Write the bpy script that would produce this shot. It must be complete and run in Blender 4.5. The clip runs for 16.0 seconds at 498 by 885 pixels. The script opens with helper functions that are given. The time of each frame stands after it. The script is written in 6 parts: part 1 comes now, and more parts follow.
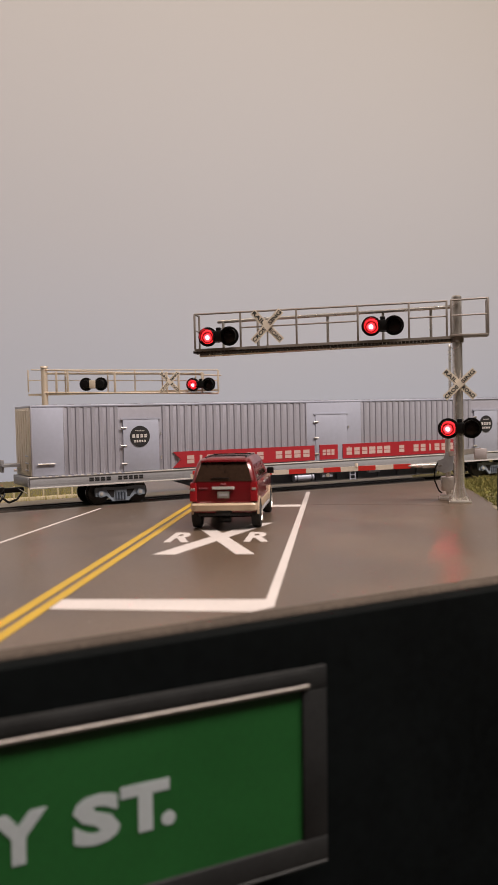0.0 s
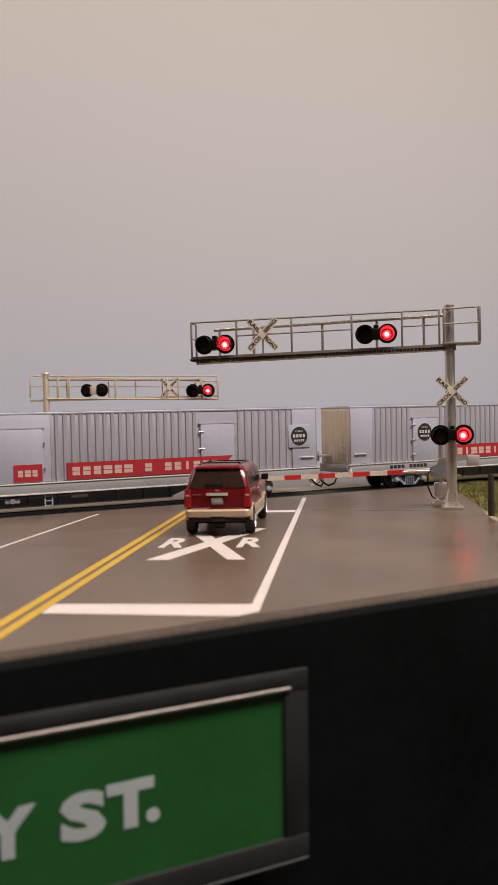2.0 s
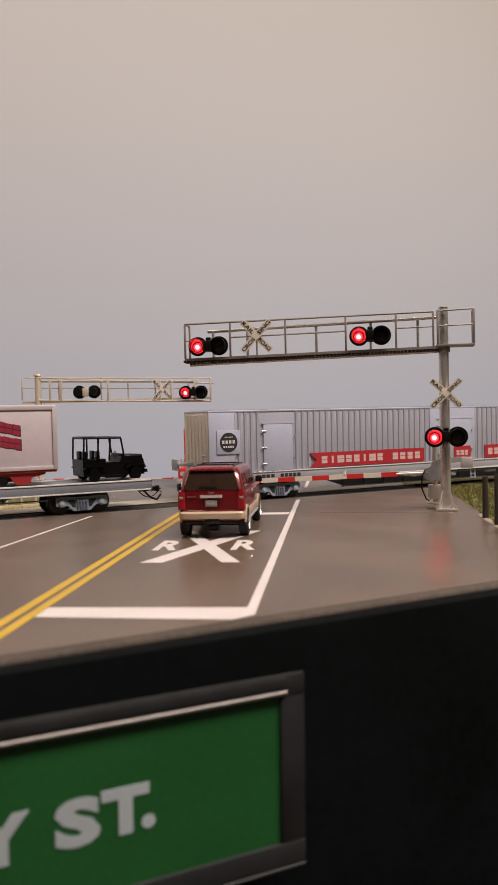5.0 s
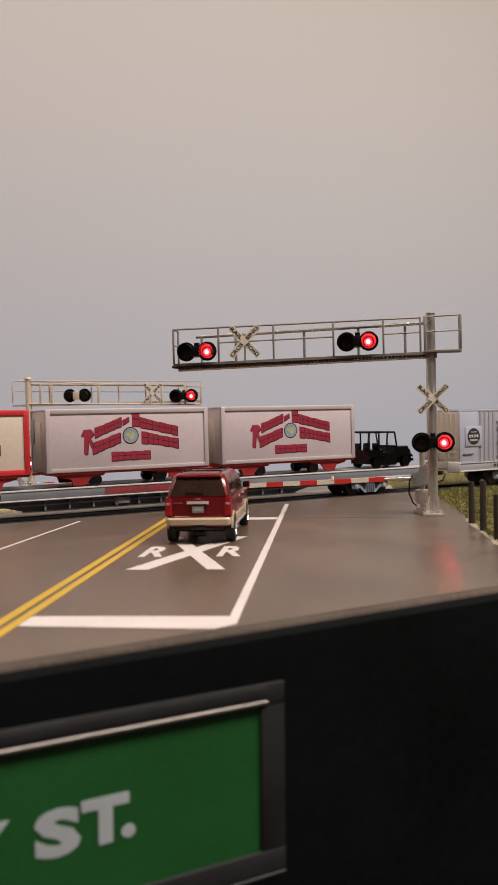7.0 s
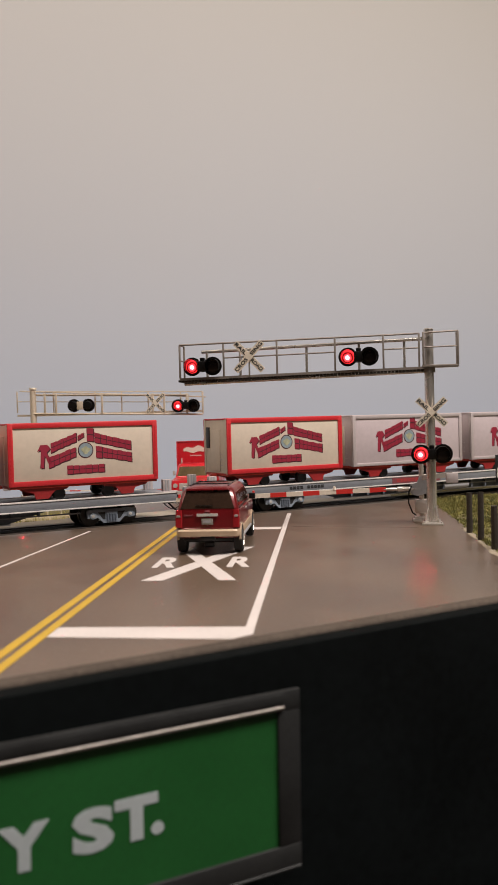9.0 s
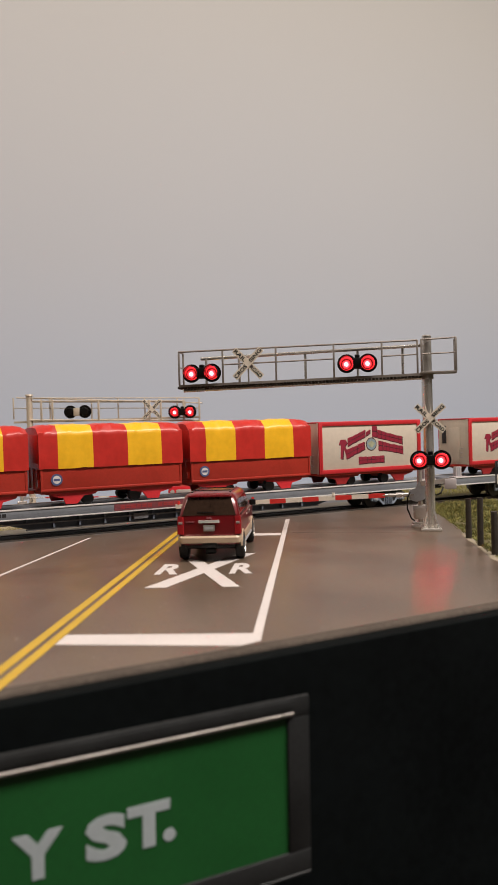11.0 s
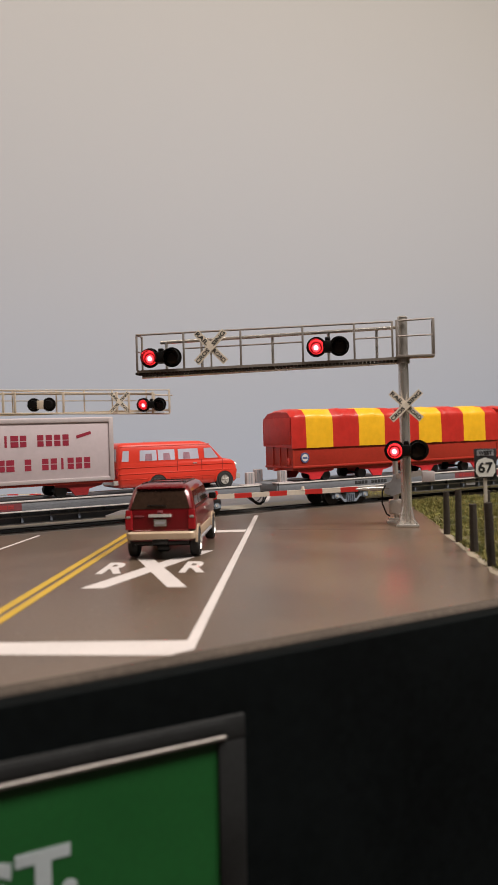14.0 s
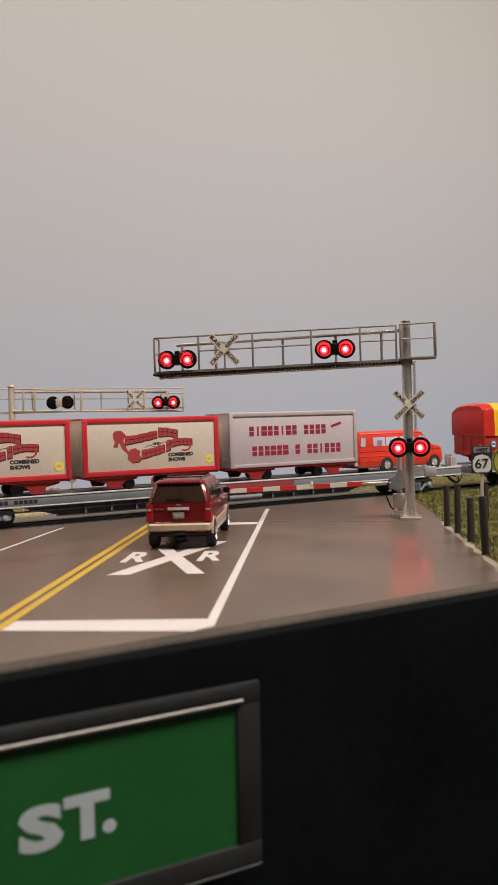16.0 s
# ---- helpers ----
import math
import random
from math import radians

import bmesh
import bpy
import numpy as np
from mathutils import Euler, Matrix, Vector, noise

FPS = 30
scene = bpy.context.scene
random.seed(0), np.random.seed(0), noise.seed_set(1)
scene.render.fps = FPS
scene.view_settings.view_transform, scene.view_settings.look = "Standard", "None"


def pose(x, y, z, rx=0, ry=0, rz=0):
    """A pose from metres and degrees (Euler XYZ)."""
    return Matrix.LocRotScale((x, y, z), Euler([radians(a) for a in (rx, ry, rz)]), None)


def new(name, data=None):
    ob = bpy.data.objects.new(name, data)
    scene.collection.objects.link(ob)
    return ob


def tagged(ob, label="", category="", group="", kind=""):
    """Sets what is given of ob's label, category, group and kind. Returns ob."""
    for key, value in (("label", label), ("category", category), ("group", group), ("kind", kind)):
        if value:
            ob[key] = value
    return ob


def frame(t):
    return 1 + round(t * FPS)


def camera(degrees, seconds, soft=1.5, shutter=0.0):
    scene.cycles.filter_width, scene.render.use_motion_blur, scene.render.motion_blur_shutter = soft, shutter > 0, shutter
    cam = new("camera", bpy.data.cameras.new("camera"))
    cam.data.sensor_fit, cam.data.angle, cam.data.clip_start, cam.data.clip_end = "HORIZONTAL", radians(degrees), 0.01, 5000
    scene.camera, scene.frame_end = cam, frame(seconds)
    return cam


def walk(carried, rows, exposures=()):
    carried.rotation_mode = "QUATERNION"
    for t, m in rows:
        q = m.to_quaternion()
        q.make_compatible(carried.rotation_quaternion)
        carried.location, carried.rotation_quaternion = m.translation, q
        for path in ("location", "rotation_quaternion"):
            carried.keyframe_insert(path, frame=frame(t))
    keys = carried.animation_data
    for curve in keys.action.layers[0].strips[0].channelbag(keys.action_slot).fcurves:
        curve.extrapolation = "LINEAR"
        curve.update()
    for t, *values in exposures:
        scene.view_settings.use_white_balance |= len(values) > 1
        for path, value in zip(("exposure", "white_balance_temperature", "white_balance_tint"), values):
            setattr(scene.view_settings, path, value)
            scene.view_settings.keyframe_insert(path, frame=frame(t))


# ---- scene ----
cam = camera(32.94, 16.0, 0.95)
# seconds, then millimetres x y z, then degrees yaw pitch roll
ROWS = [
    (0.0, 16.06, -405.62, 39.53, 6.184, -2.005, 1.373),
    (0.5, 21.81, -406.88, 39.80, 6.329, -1.973, 1.431),
    (1.0, 21.14, -408.97, 40.25, 6.466, -1.857, 1.381),
    (1.5, 22.63, -409.76, 39.74, 6.579, -1.747, 1.433),
    (2.0, 20.74, -410.58, 40.85, 6.531, -1.747, 1.409),
    (2.5, 19.91, -409.29, 40.49, 6.478, -1.673, 1.459),
    (3.0, 17.80, -408.95, 40.69, 6.373, -1.605, 1.510),
    (3.5, 17.53, -410.89, 40.47, 6.277, -1.642, 1.492),
    (4.0, 18.02, -410.38, 40.33, 6.147, -1.623, 1.469),
    (6.5, 22.22, -409.05, 42.34, 5.739, -1.645, 1.312),
    (7.0, 22.49, -410.33, 42.90, 5.563, -1.617, 1.354),
    (7.5, 21.82, -413.19, 44.26, 5.467, -1.577, 1.337),
    (8.0, 23.38, -416.79, 45.54, 5.477, -1.524, 1.532),
    (8.5, 21.18, -420.79, 47.09, 5.326, -1.497, 1.540),
    (11.0, 15.71, -423.89, 48.23, 4.577, -1.110, 1.649),
    (11.5, 13.97, -421.39, 48.86, 4.391, -1.048, 1.675),
    (12.0, 14.08, -415.21, 47.95, 4.253, -0.989, 1.685),
    (12.5, 15.99, -404.36, 44.96, 4.126, -0.969, 1.678),
    (13.0, 18.27, -396.01, 44.29, 4.017, -0.937, 1.760),
    (13.5, 19.80, -390.82, 42.68, 3.902, -0.928, 1.707),
    (14.0, 24.47, -396.01, 42.15, 3.845, -0.983, 1.667),
    (14.5, 26.77, -405.68, 41.58, 3.956, -1.036, 1.757),
    (15.0, 27.74, -416.61, 43.32, 4.104, -1.160, 1.781),
    (15.5, 27.73, -417.31, 43.81, 4.323, -1.258, 1.768),
    (16.0, 25.11, -416.45, 43.83, 4.525, -1.347, 1.754),
]
walk(cam, [(t, pose(x / 1000, y / 1000, z / 1000, 90 + pitch, 0, yaw) @ pose(0, 0, 0, 0, 0, -roll)) for t, x, y, z, yaw, pitch, roll in ROWS],
     [(0.0, -0.16, 6720, 11.2), (4.0, -0.16, 6700, 11.4), (8.0, -0.16, 6620, 9.0), (13.0, -0.16, 6420, 6.2), (16.0, -0.16, 6430, 6.4)])
cam.data.dof.use_dof, cam.data.dof.focus_distance, cam.data.dof.aperture_fstop = True, 0.40, 45.0

# the track runs straight; TRAVEL is the way that the train has gone along it
HEADING, OFFSET = 34.078, 34.39
TRAVEL = [
    (0.0, -123.7),
    (0.5, -79.0),
    (1.0, -35.3),
    (1.5, 8.7),
    (2.0, 51.7),
    (2.5, 96.0),
    (3.0, 139.9),
    (3.5, 183.5),
    (4.0, 226.8),
    (6.5, 444.4),
    (7.0, 488.1),
    (7.5, 531.6),
    (8.0, 574.6),
    (8.5, 618.1),
    (11.0, 836.1),
    (11.5, 879.8),
    (12.0, 923.4),
    (12.5, 964.1),
    (13.0, 1001.7),
    (13.5, 1038.9),
    (14.0, 1075.3),
    (14.5, 1111.6),
    (15.0, 1147.4),
    (15.5, 1182.8),
    (16.0, 1214.5),
]

# ---- world and light ----
MM = 0.001
TH = radians(HEADING)
DX, DY = math.cos(TH), math.sin(TH)


def along(a, off):
    """Plan position a mm along the track and off mm from its zero line (away from the viewer is positive)."""
    return a * DX - off * DY, a * DY + off * DX


world = bpy.data.worlds.new("world")
world.use_nodes = True
world.node_tree.nodes["Background"].inputs[0].default_value = (0.9, 0.85, 0.8, 1)
world.node_tree.nodes["Background"].inputs[1].default_value = 0.02
scene.world = world


def ceiling_lamp_light(name, x, y, z, sx, sy, watts, colour):
    la = bpy.data.lights.new(name, "AREA")
    la.shape, la.size, la.size_y, la.energy, la.color = "RECTANGLE", sx, sy, watts, colour
    ob = new(name, la)
    ob.matrix_basis = pose(x, y, z, 0, 0, HEADING)
    return ob


ceiling_lamp_light("ceiling_light_a", -0.80, -0.42, 1.08, 1.2, 0.3, 7.8, (1.0, 0.835, 0.69))
ceiling_lamp_light("ceiling_light_b", 0.66, -0.32, 1.08, 1.2, 0.3, 39.0, (1.0, 0.9, 0.835))


# ---- materials ----
def mat(name, col, rough=0.5, metal=0.0, var=0.12, grain=900.0, blot=60.0, bump=0.05, emit=None, power=0.0, coat=0.0, spec=0.5, second=None):
    m = bpy.data.materials.new(name)
    m.use_nodes = True
    nt = m.node_tree
    b = nt.nodes["Principled BSDF"]
    b.inputs["Roughness"].default_value = rough
    b.inputs["Metallic"].default_value = metal
    b.inputs["Coat Weight"].default_value = coat
    b.inputs["Specular IOR Level"].default_value = spec
    tc = nt.nodes.new("ShaderNodeTexCoord")
    n1 = nt.nodes.new("ShaderNodeTexNoise")
    n1.inputs["Scale"].default_value, n1.inputs["Detail"].default_value = grain, 4
    n2 = nt.nodes.new("ShaderNodeTexNoise")
    n2.inputs["Scale"].default_value, n2.inputs["Detail"].default_value = blot, 5
    for n in (n1, n2):
        nt.links.new(tc.outputs["Object"], n.inputs["Vector"])
    add = nt.nodes.new("ShaderNodeMath")
    add.operation = "ADD"
    nt.links.new(n1.outputs["Fac"], add.inputs[0])
    nt.links.new(n2.outputs["Fac"], add.inputs[1])
    ramp = nt.nodes.new("ShaderNodeMapRange")
    ramp.inputs["From Min"].default_value, ramp.inputs["From Max"].default_value = 0.7, 1.3
    nt.links.new(add.outputs[0], ramp.inputs["Value"])
    mix = nt.nodes.new("ShaderNodeMix")
    mix.data_type = "RGBA"
    lo = second if second else tuple(c * (1 - var) for c in col)
    hi = col if second else tuple(min(1, c * (1 + var)) for c in col)
    mix.inputs[6].default_value, mix.inputs[7].default_value = (*lo, 1), (*hi, 1)
    nt.links.new(ramp.outputs[0], mix.inputs[0])
    nt.links.new(mix.outputs[2], b.inputs["Base Color"])
    rr = nt.nodes.new("ShaderNodeMapRange")
    rr.inputs["To Min"].default_value, rr.inputs["To Max"].default_value = max(0.02, rough - 0.08), min(1, rough + 0.08)
    nt.links.new(n2.outputs["Fac"], rr.inputs["Value"])
    nt.links.new(rr.outputs[0], b.inputs["Roughness"])
    if bump:
        bp = nt.nodes.new("ShaderNodeBump")
        bp.inputs["Strength"].default_value, bp.inputs["Distance"].default_value = bump, 0.0003
        nt.links.new(n1.outputs["Fac"], bp.inputs["Height"])
        nt.links.new(bp.outputs["Normal"], b.inputs["Normal"])
    if emit:
        b.inputs["Emission Color"].default_value = (*emit, 1)
        b.inputs["Emission Strength"].default_value = power
    return m


ASPHALT = mat("asphalt", (0.101, 0.071, 0.051), 0.31, var=0.34, grain=1100, blot=26, bump=0.22)


def speckle(m, colour, scale, size):
    """Sparse pale specks of dust over a material's colour."""
    nt = m.node_tree
    b = nt.nodes["Principled BSDF"]
    old = b.inputs["Base Color"].links[0].from_socket
    tc = nt.nodes.new("ShaderNodeTexCoord")
    vo = nt.nodes.new("ShaderNodeTexVoronoi")
    vo.inputs["Scale"].default_value, vo.inputs["Randomness"].default_value = scale, 1.0
    nt.links.new(tc.outputs["Object"], vo.inputs["Vector"])
    lt = nt.nodes.new("ShaderNodeMath")
    lt.operation, lt.inputs[1].default_value = "LESS_THAN", size
    nt.links.new(vo.outputs["Distance"], lt.inputs[0])
    mx = nt.nodes.new("ShaderNodeMix")
    mx.data_type = "RGBA"
    mx.inputs[7].default_value = (*colour, 1)
    nt.links.new(lt.outputs[0], mx.inputs[0])
    nt.links.new(old, mx.inputs[6])
    nt.links.new(mx.outputs[2], b.inputs["Base Color"])


speckle(ASPHALT, (0.3, 0.26, 0.21), 190.0, 0.06)
speckle(ASPHALT, (0.03, 0.022, 0.018), 330.0, 0.09)
PLASTER = mat("plaster_edge", (0.24, 0.2, 0.145), 0.8, grain=700, bump=0.4)
LINE_WHITE = mat("road_paint_white", (0.54, 0.49, 0.475), 0.5, var=0.08, bump=0.1)
LINE_YELLOW = mat("road_paint_yellow", (0.44, 0.275, 0.022), 0.5, var=0.08, bump=0.1)
SILVER = mat("silver_paint", (0.385, 0.38, 0.44), 0.42, 0.25, var=0.05, grain=500, bump=0.03)
SILVER_PANEL = mat("silver_panel_paint", (0.44, 0.46, 0.56), 0.4, 0.2, var=0.04, grain=500, bump=0.02)
# Sill and deck lips: the overhead gleam is put into this pale colour.
LIP = mat("edge_gleam", (0.68, 0.65, 0.62), 0.4, 0.15, var=0.08)
# Silver of the car ends, with warm light from the left mixed into it.
END_LIT_TAN = mat("silver_warm_lit", (0.62, 0.55, 0.46), 0.4, 0.2, var=0.08, grain=500, bump=0.04)
SILL = mat("sill_grey", (0.36, 0.36, 0.385), 0.45, 0.2, var=0.08)
DECK = mat("flatcar_grey", (0.19, 0.2, 0.225), 0.5, 0.1, var=0.1)
UNDER = mat("underframe_grey", (0.13, 0.15, 0.19), 0.55, 0.1, var=0.15)
TRUCK = mat("bogie_grey", (0.26, 0.3, 0.36), 0.5, 0.1, var=0.15)
STEEL = mat("wheel_steel", (0.09, 0.085, 0.08), 0.4, 0.7, var=0.2)
ROAD_EDGE = mat("road_edge", (0.07, 0.055, 0.045), 0.85, var=0.3, grain=900, blot=60, bump=0.4, spec=0.15)
MATTE = mat("matte_panel", (0.045, 0.036, 0.03), 0.85, var=0.3, bump=0.3, spec=0.15)
RAIL = mat("rail_steel", (0.045, 0.033, 0.027), 0.65, 0.15, var=0.3)
BLACK = mat("black_plastic", (0.006, 0.0055, 0.0055), 0.3, var=0.2, bump=0.03, spec=0.3)
JEEP_BLACK = mat("jeep_black", (0.0025, 0.0025, 0.0027), 0.28, var=0.2, bump=0.02, spec=0.16)
RUBBER = mat("rubber", (0.018, 0.017, 0.017), 0.7, var=0.2)
PALE_METAL = mat("pale_metal", (0.74, 0.68, 0.64), 0.24, 0.7, var=0.1, grain=1500)
ALU = mat("bare_metal", (0.72, 0.68, 0.64), 0.27, 0.8, var=0.04, grain=1500, blot=30, bump=0.02)
ALU_DULL = mat("dull_metal", (0.3, 0.265, 0.24), 0.45, 0.5, var=0.1, grain=1500)
TAN = mat("tan_metal", (0.66, 0.56, 0.45), 0.45, 0.35, var=0.08)
CHROME = mat("chrome", (0.8, 0.77, 0.73), 0.25, 0.55, var=0.03, bump=0)
CAR_RED = mat("car_red", (0.13, 0.003, 0.006), 0.3, 0.1, var=0.08, bump=0, coat=0.55)
CAR_BEIGE = mat("car_beige", (0.45, 0.335, 0.235), 0.4, 0.1, var=0.04, bump=0.02)
# Dark window tint, browned to stand for the warm reflection in the panes.
GLASS_DARK = mat("tinted_glass_brown_reflection", (0.028, 0.016, 0.011), 0.08, var=0.3, bump=0)
LAMP_RED = mat("tail_lamp", (0.26, 0.012, 0.016), 0.15, var=0.05, bump=0)
PLATE = mat("plate_white", (0.25, 0.23, 0.21), 0.4, var=0.05)
INK = mat("black_ink", (0.02, 0.02, 0.022), 0.5, var=0.1, bump=0)
BANNER = mat("banner_red", (0.37, 0.02, 0.03), 0.45, var=0.06, bump=0.02)
MAROON = mat("maroon_stripe", (0.2, 0.05, 0.06), 0.5, var=0.12, bump=0.02)
OUTLINE = mat("maroon_outline", (0.06, 0.012, 0.018), 0.5, var=0.1, bump=0)
CRIMSON = mat("crimson_print", (0.27, 0.016, 0.04), 0.5, var=0.1, bump=0)
CORAL = mat("coral_print", (0.36, 0.04, 0.042), 0.5, var=0.1, bump=0)
WAGON_WHITE = mat("wagon_white", (0.49, 0.415, 0.435), 0.45, var=0.05, grain=400, bump=0.04)
WAGON_CREAM = mat("wagon_cream", (0.57, 0.485, 0.4), 0.5, var=0.05, grain=400, bump=0.04)
WAGON_TRIM = mat("wagon_trim_grey", (0.47, 0.41, 0.415), 0.45, 0.2, var=0.06)
WAGON_RED = mat("wagon_red", (0.52, 0.022, 0.03), 0.42, var=0.08, bump=0.04)
BODY_RED = mat("tub_red", (0.38, 0.03, 0.018), 0.38, var=0.12, bump=0.04)
HANGER_RED = mat("hanger_red", (0.24, 0.012, 0.014), 0.45, var=0.12, bump=0.04)
TARP_RED = mat("tarp_red", (0.47, 0.024, 0.018), 0.36, var=0.12, grain=300, blot=90, bump=0.3)
TARP_YELLOW = mat("tarp_yellow", (0.8, 0.43, 0.015), 0.38, var=0.08, grain=300, blot=90, bump=0.3)
VAN_RED = mat("van_red", (0.6, 0.04, 0.022), 0.32, var=0.05, bump=0, coat=0.4)
SEAL_BLUE = mat("seal_blue_grey", (0.25, 0.32, 0.36), 0.5, var=0.2)
SEAL_WHITE = mat("seal_white", (0.62, 0.58, 0.57), 0.5, var=0.06)
BANNER_PALE = mat("banner_letter_pale", (0.56, 0.4, 0.37), 0.5, var=0.06)
SEAL_NAVY = mat("seal_navy", (0.07, 0.09, 0.2), 0.5, var=0.2)
SEAL_FACE = mat("seal_face", (0.36, 0.36, 0.24), 0.5, var=0.35, grain=600, blot=400)
TRUCK_RED = mat("delivery_red", (0.5, 0.012, 0.022), 0.3, var=0.06, bump=0, coat=0.5)
BRONZE_GLASS = mat("bronze_glass", (0.13, 0.095, 0.05), 0.1, 0.3, var=0.3, grain=300, bump=0)
BADGE_YELLOW = mat("badge_yellow", (0.8, 0.62, 0.08), 0.45, var=0.06)
SIGN_GREEN = mat("sign_green", (0.0085, 0.084, 0.0165), 0.5, var=0.12, blot=40, bump=0.02)
LETTER = mat("letter_white", (0.4, 0.44, 0.46), 0.5, var=0.05)
FRAME = mat("frame_pewter", (0.03, 0.031, 0.032), 0.5, 0.5, var=0.2, grain=1200, blot=120)
FASCIA = mat("fascia_black", (0.0022, 0.003, 0.0032), 0.7, var=0.4, grain=500, blot=30, bump=0.25, spec=0.045)
WOOD = mat("weathered_wood", (0.026, 0.018, 0.012), 0.8, var=0.35, grain=900, blot=250, bump=0.5)
BOARD = mat("pale_board", (0.5, 0.42, 0.27), 0.75, var=0.2)
EARTH = mat("earth", (0.13, 0.11, 0.035), 0.95, var=0.4, grain=500, blot=70, bump=0.8, second=(0.07, 0.06, 0.03))
GRASS = mat("grass", (0.2, 0.18, 0.038), 0.8, grain=220, blot=40, bump=0, second=(0.05, 0.062, 0.018))
STRAW = mat("straw", (0.27, 0.22, 0.06), 0.8, grain=220, blot=40, bump=0, second=(0.16, 0.14, 0.035))
GRASS_DRY = mat("dry_grass", (0.35, 0.29, 0.085), 0.8, grain=60, blot=25, bump=0, second=(0.28, 0.26, 0.06))
BALLAST = mat("ballast", (0.2, 0.17, 0.14), 0.9, var=0.45, grain=700, blot=200, bump=0.9)
TIE = mat("sleeper", (0.05, 0.038, 0.03), 0.85, var=0.3)
PANEL = mat("crossing_panel", (0.36, 0.32, 0.26), 0.65, var=0.12, bump=0.2)
SIGN_WHITE = mat("sign_white", (0.75, 0.74, 0.7), 0.45, var=0.04, bump=0)
SIGN_BLADE = mat("blade_white", (0.72, 0.64, 0.54), 0.45, var=0.06, bump=0)
SIGN_YELLOW = mat("sign_yellow", (0.5, 0.5, 0.08), 0.5, var=0.08, bump=0)
SIGN_BACK = mat("sign_back", (0.42, 0.38, 0.32), 0.6, var=0.08)
GATE_RED = mat("gate_red", (0.6, 0.03, 0.025), 0.45, var=0.05, bump=0)
GATE_WHITE = mat("gate_white", (0.72, 0.64, 0.55), 0.45, var=0.06, bump=0.03)
LENS_DARK = mat("dark_lens", (0.02, 0.012, 0.012), 0.25, var=0.1, bump=0)


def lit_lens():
    """Red roundel that glows by itself: its off-centre hot middle and uneven falloff are drawn into the emission."""
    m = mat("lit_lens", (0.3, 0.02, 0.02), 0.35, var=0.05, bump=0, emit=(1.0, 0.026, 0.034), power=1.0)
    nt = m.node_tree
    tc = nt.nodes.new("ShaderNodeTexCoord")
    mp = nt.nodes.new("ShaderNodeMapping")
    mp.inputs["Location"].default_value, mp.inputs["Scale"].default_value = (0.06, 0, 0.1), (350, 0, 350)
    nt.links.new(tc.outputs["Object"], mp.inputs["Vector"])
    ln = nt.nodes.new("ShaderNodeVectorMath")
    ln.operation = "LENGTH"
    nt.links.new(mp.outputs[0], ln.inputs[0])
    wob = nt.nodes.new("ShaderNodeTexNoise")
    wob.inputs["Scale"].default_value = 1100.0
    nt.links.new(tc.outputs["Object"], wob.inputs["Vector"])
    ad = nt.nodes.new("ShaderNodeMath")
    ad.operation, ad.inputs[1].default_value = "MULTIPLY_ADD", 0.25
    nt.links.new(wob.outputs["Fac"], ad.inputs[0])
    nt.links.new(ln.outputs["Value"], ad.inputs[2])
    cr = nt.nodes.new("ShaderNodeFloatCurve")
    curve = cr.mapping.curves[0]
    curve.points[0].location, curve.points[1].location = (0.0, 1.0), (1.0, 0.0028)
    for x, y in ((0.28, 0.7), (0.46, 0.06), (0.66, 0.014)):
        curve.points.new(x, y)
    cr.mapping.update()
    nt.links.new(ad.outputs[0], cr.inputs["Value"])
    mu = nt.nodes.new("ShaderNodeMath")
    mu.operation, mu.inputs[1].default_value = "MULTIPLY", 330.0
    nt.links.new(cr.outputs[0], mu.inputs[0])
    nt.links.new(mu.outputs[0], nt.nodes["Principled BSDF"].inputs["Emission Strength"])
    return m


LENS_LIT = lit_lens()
BEAD = mat("bead_pewter", (0.2, 0.18, 0.165), 0.4, 0.6, var=0.15)
# Tones chosen to keep the light bounced round the room low.
ROOM_WALL = mat("room_wall", (0.26, 0.24, 0.22), 0.9, var=0.04, grain=80, blot=3, bump=0.02)
ROOM_FLOOR = mat("room_floor", (0.12, 0.09, 0.07), 0.6, var=0.15, grain=60, blot=4)


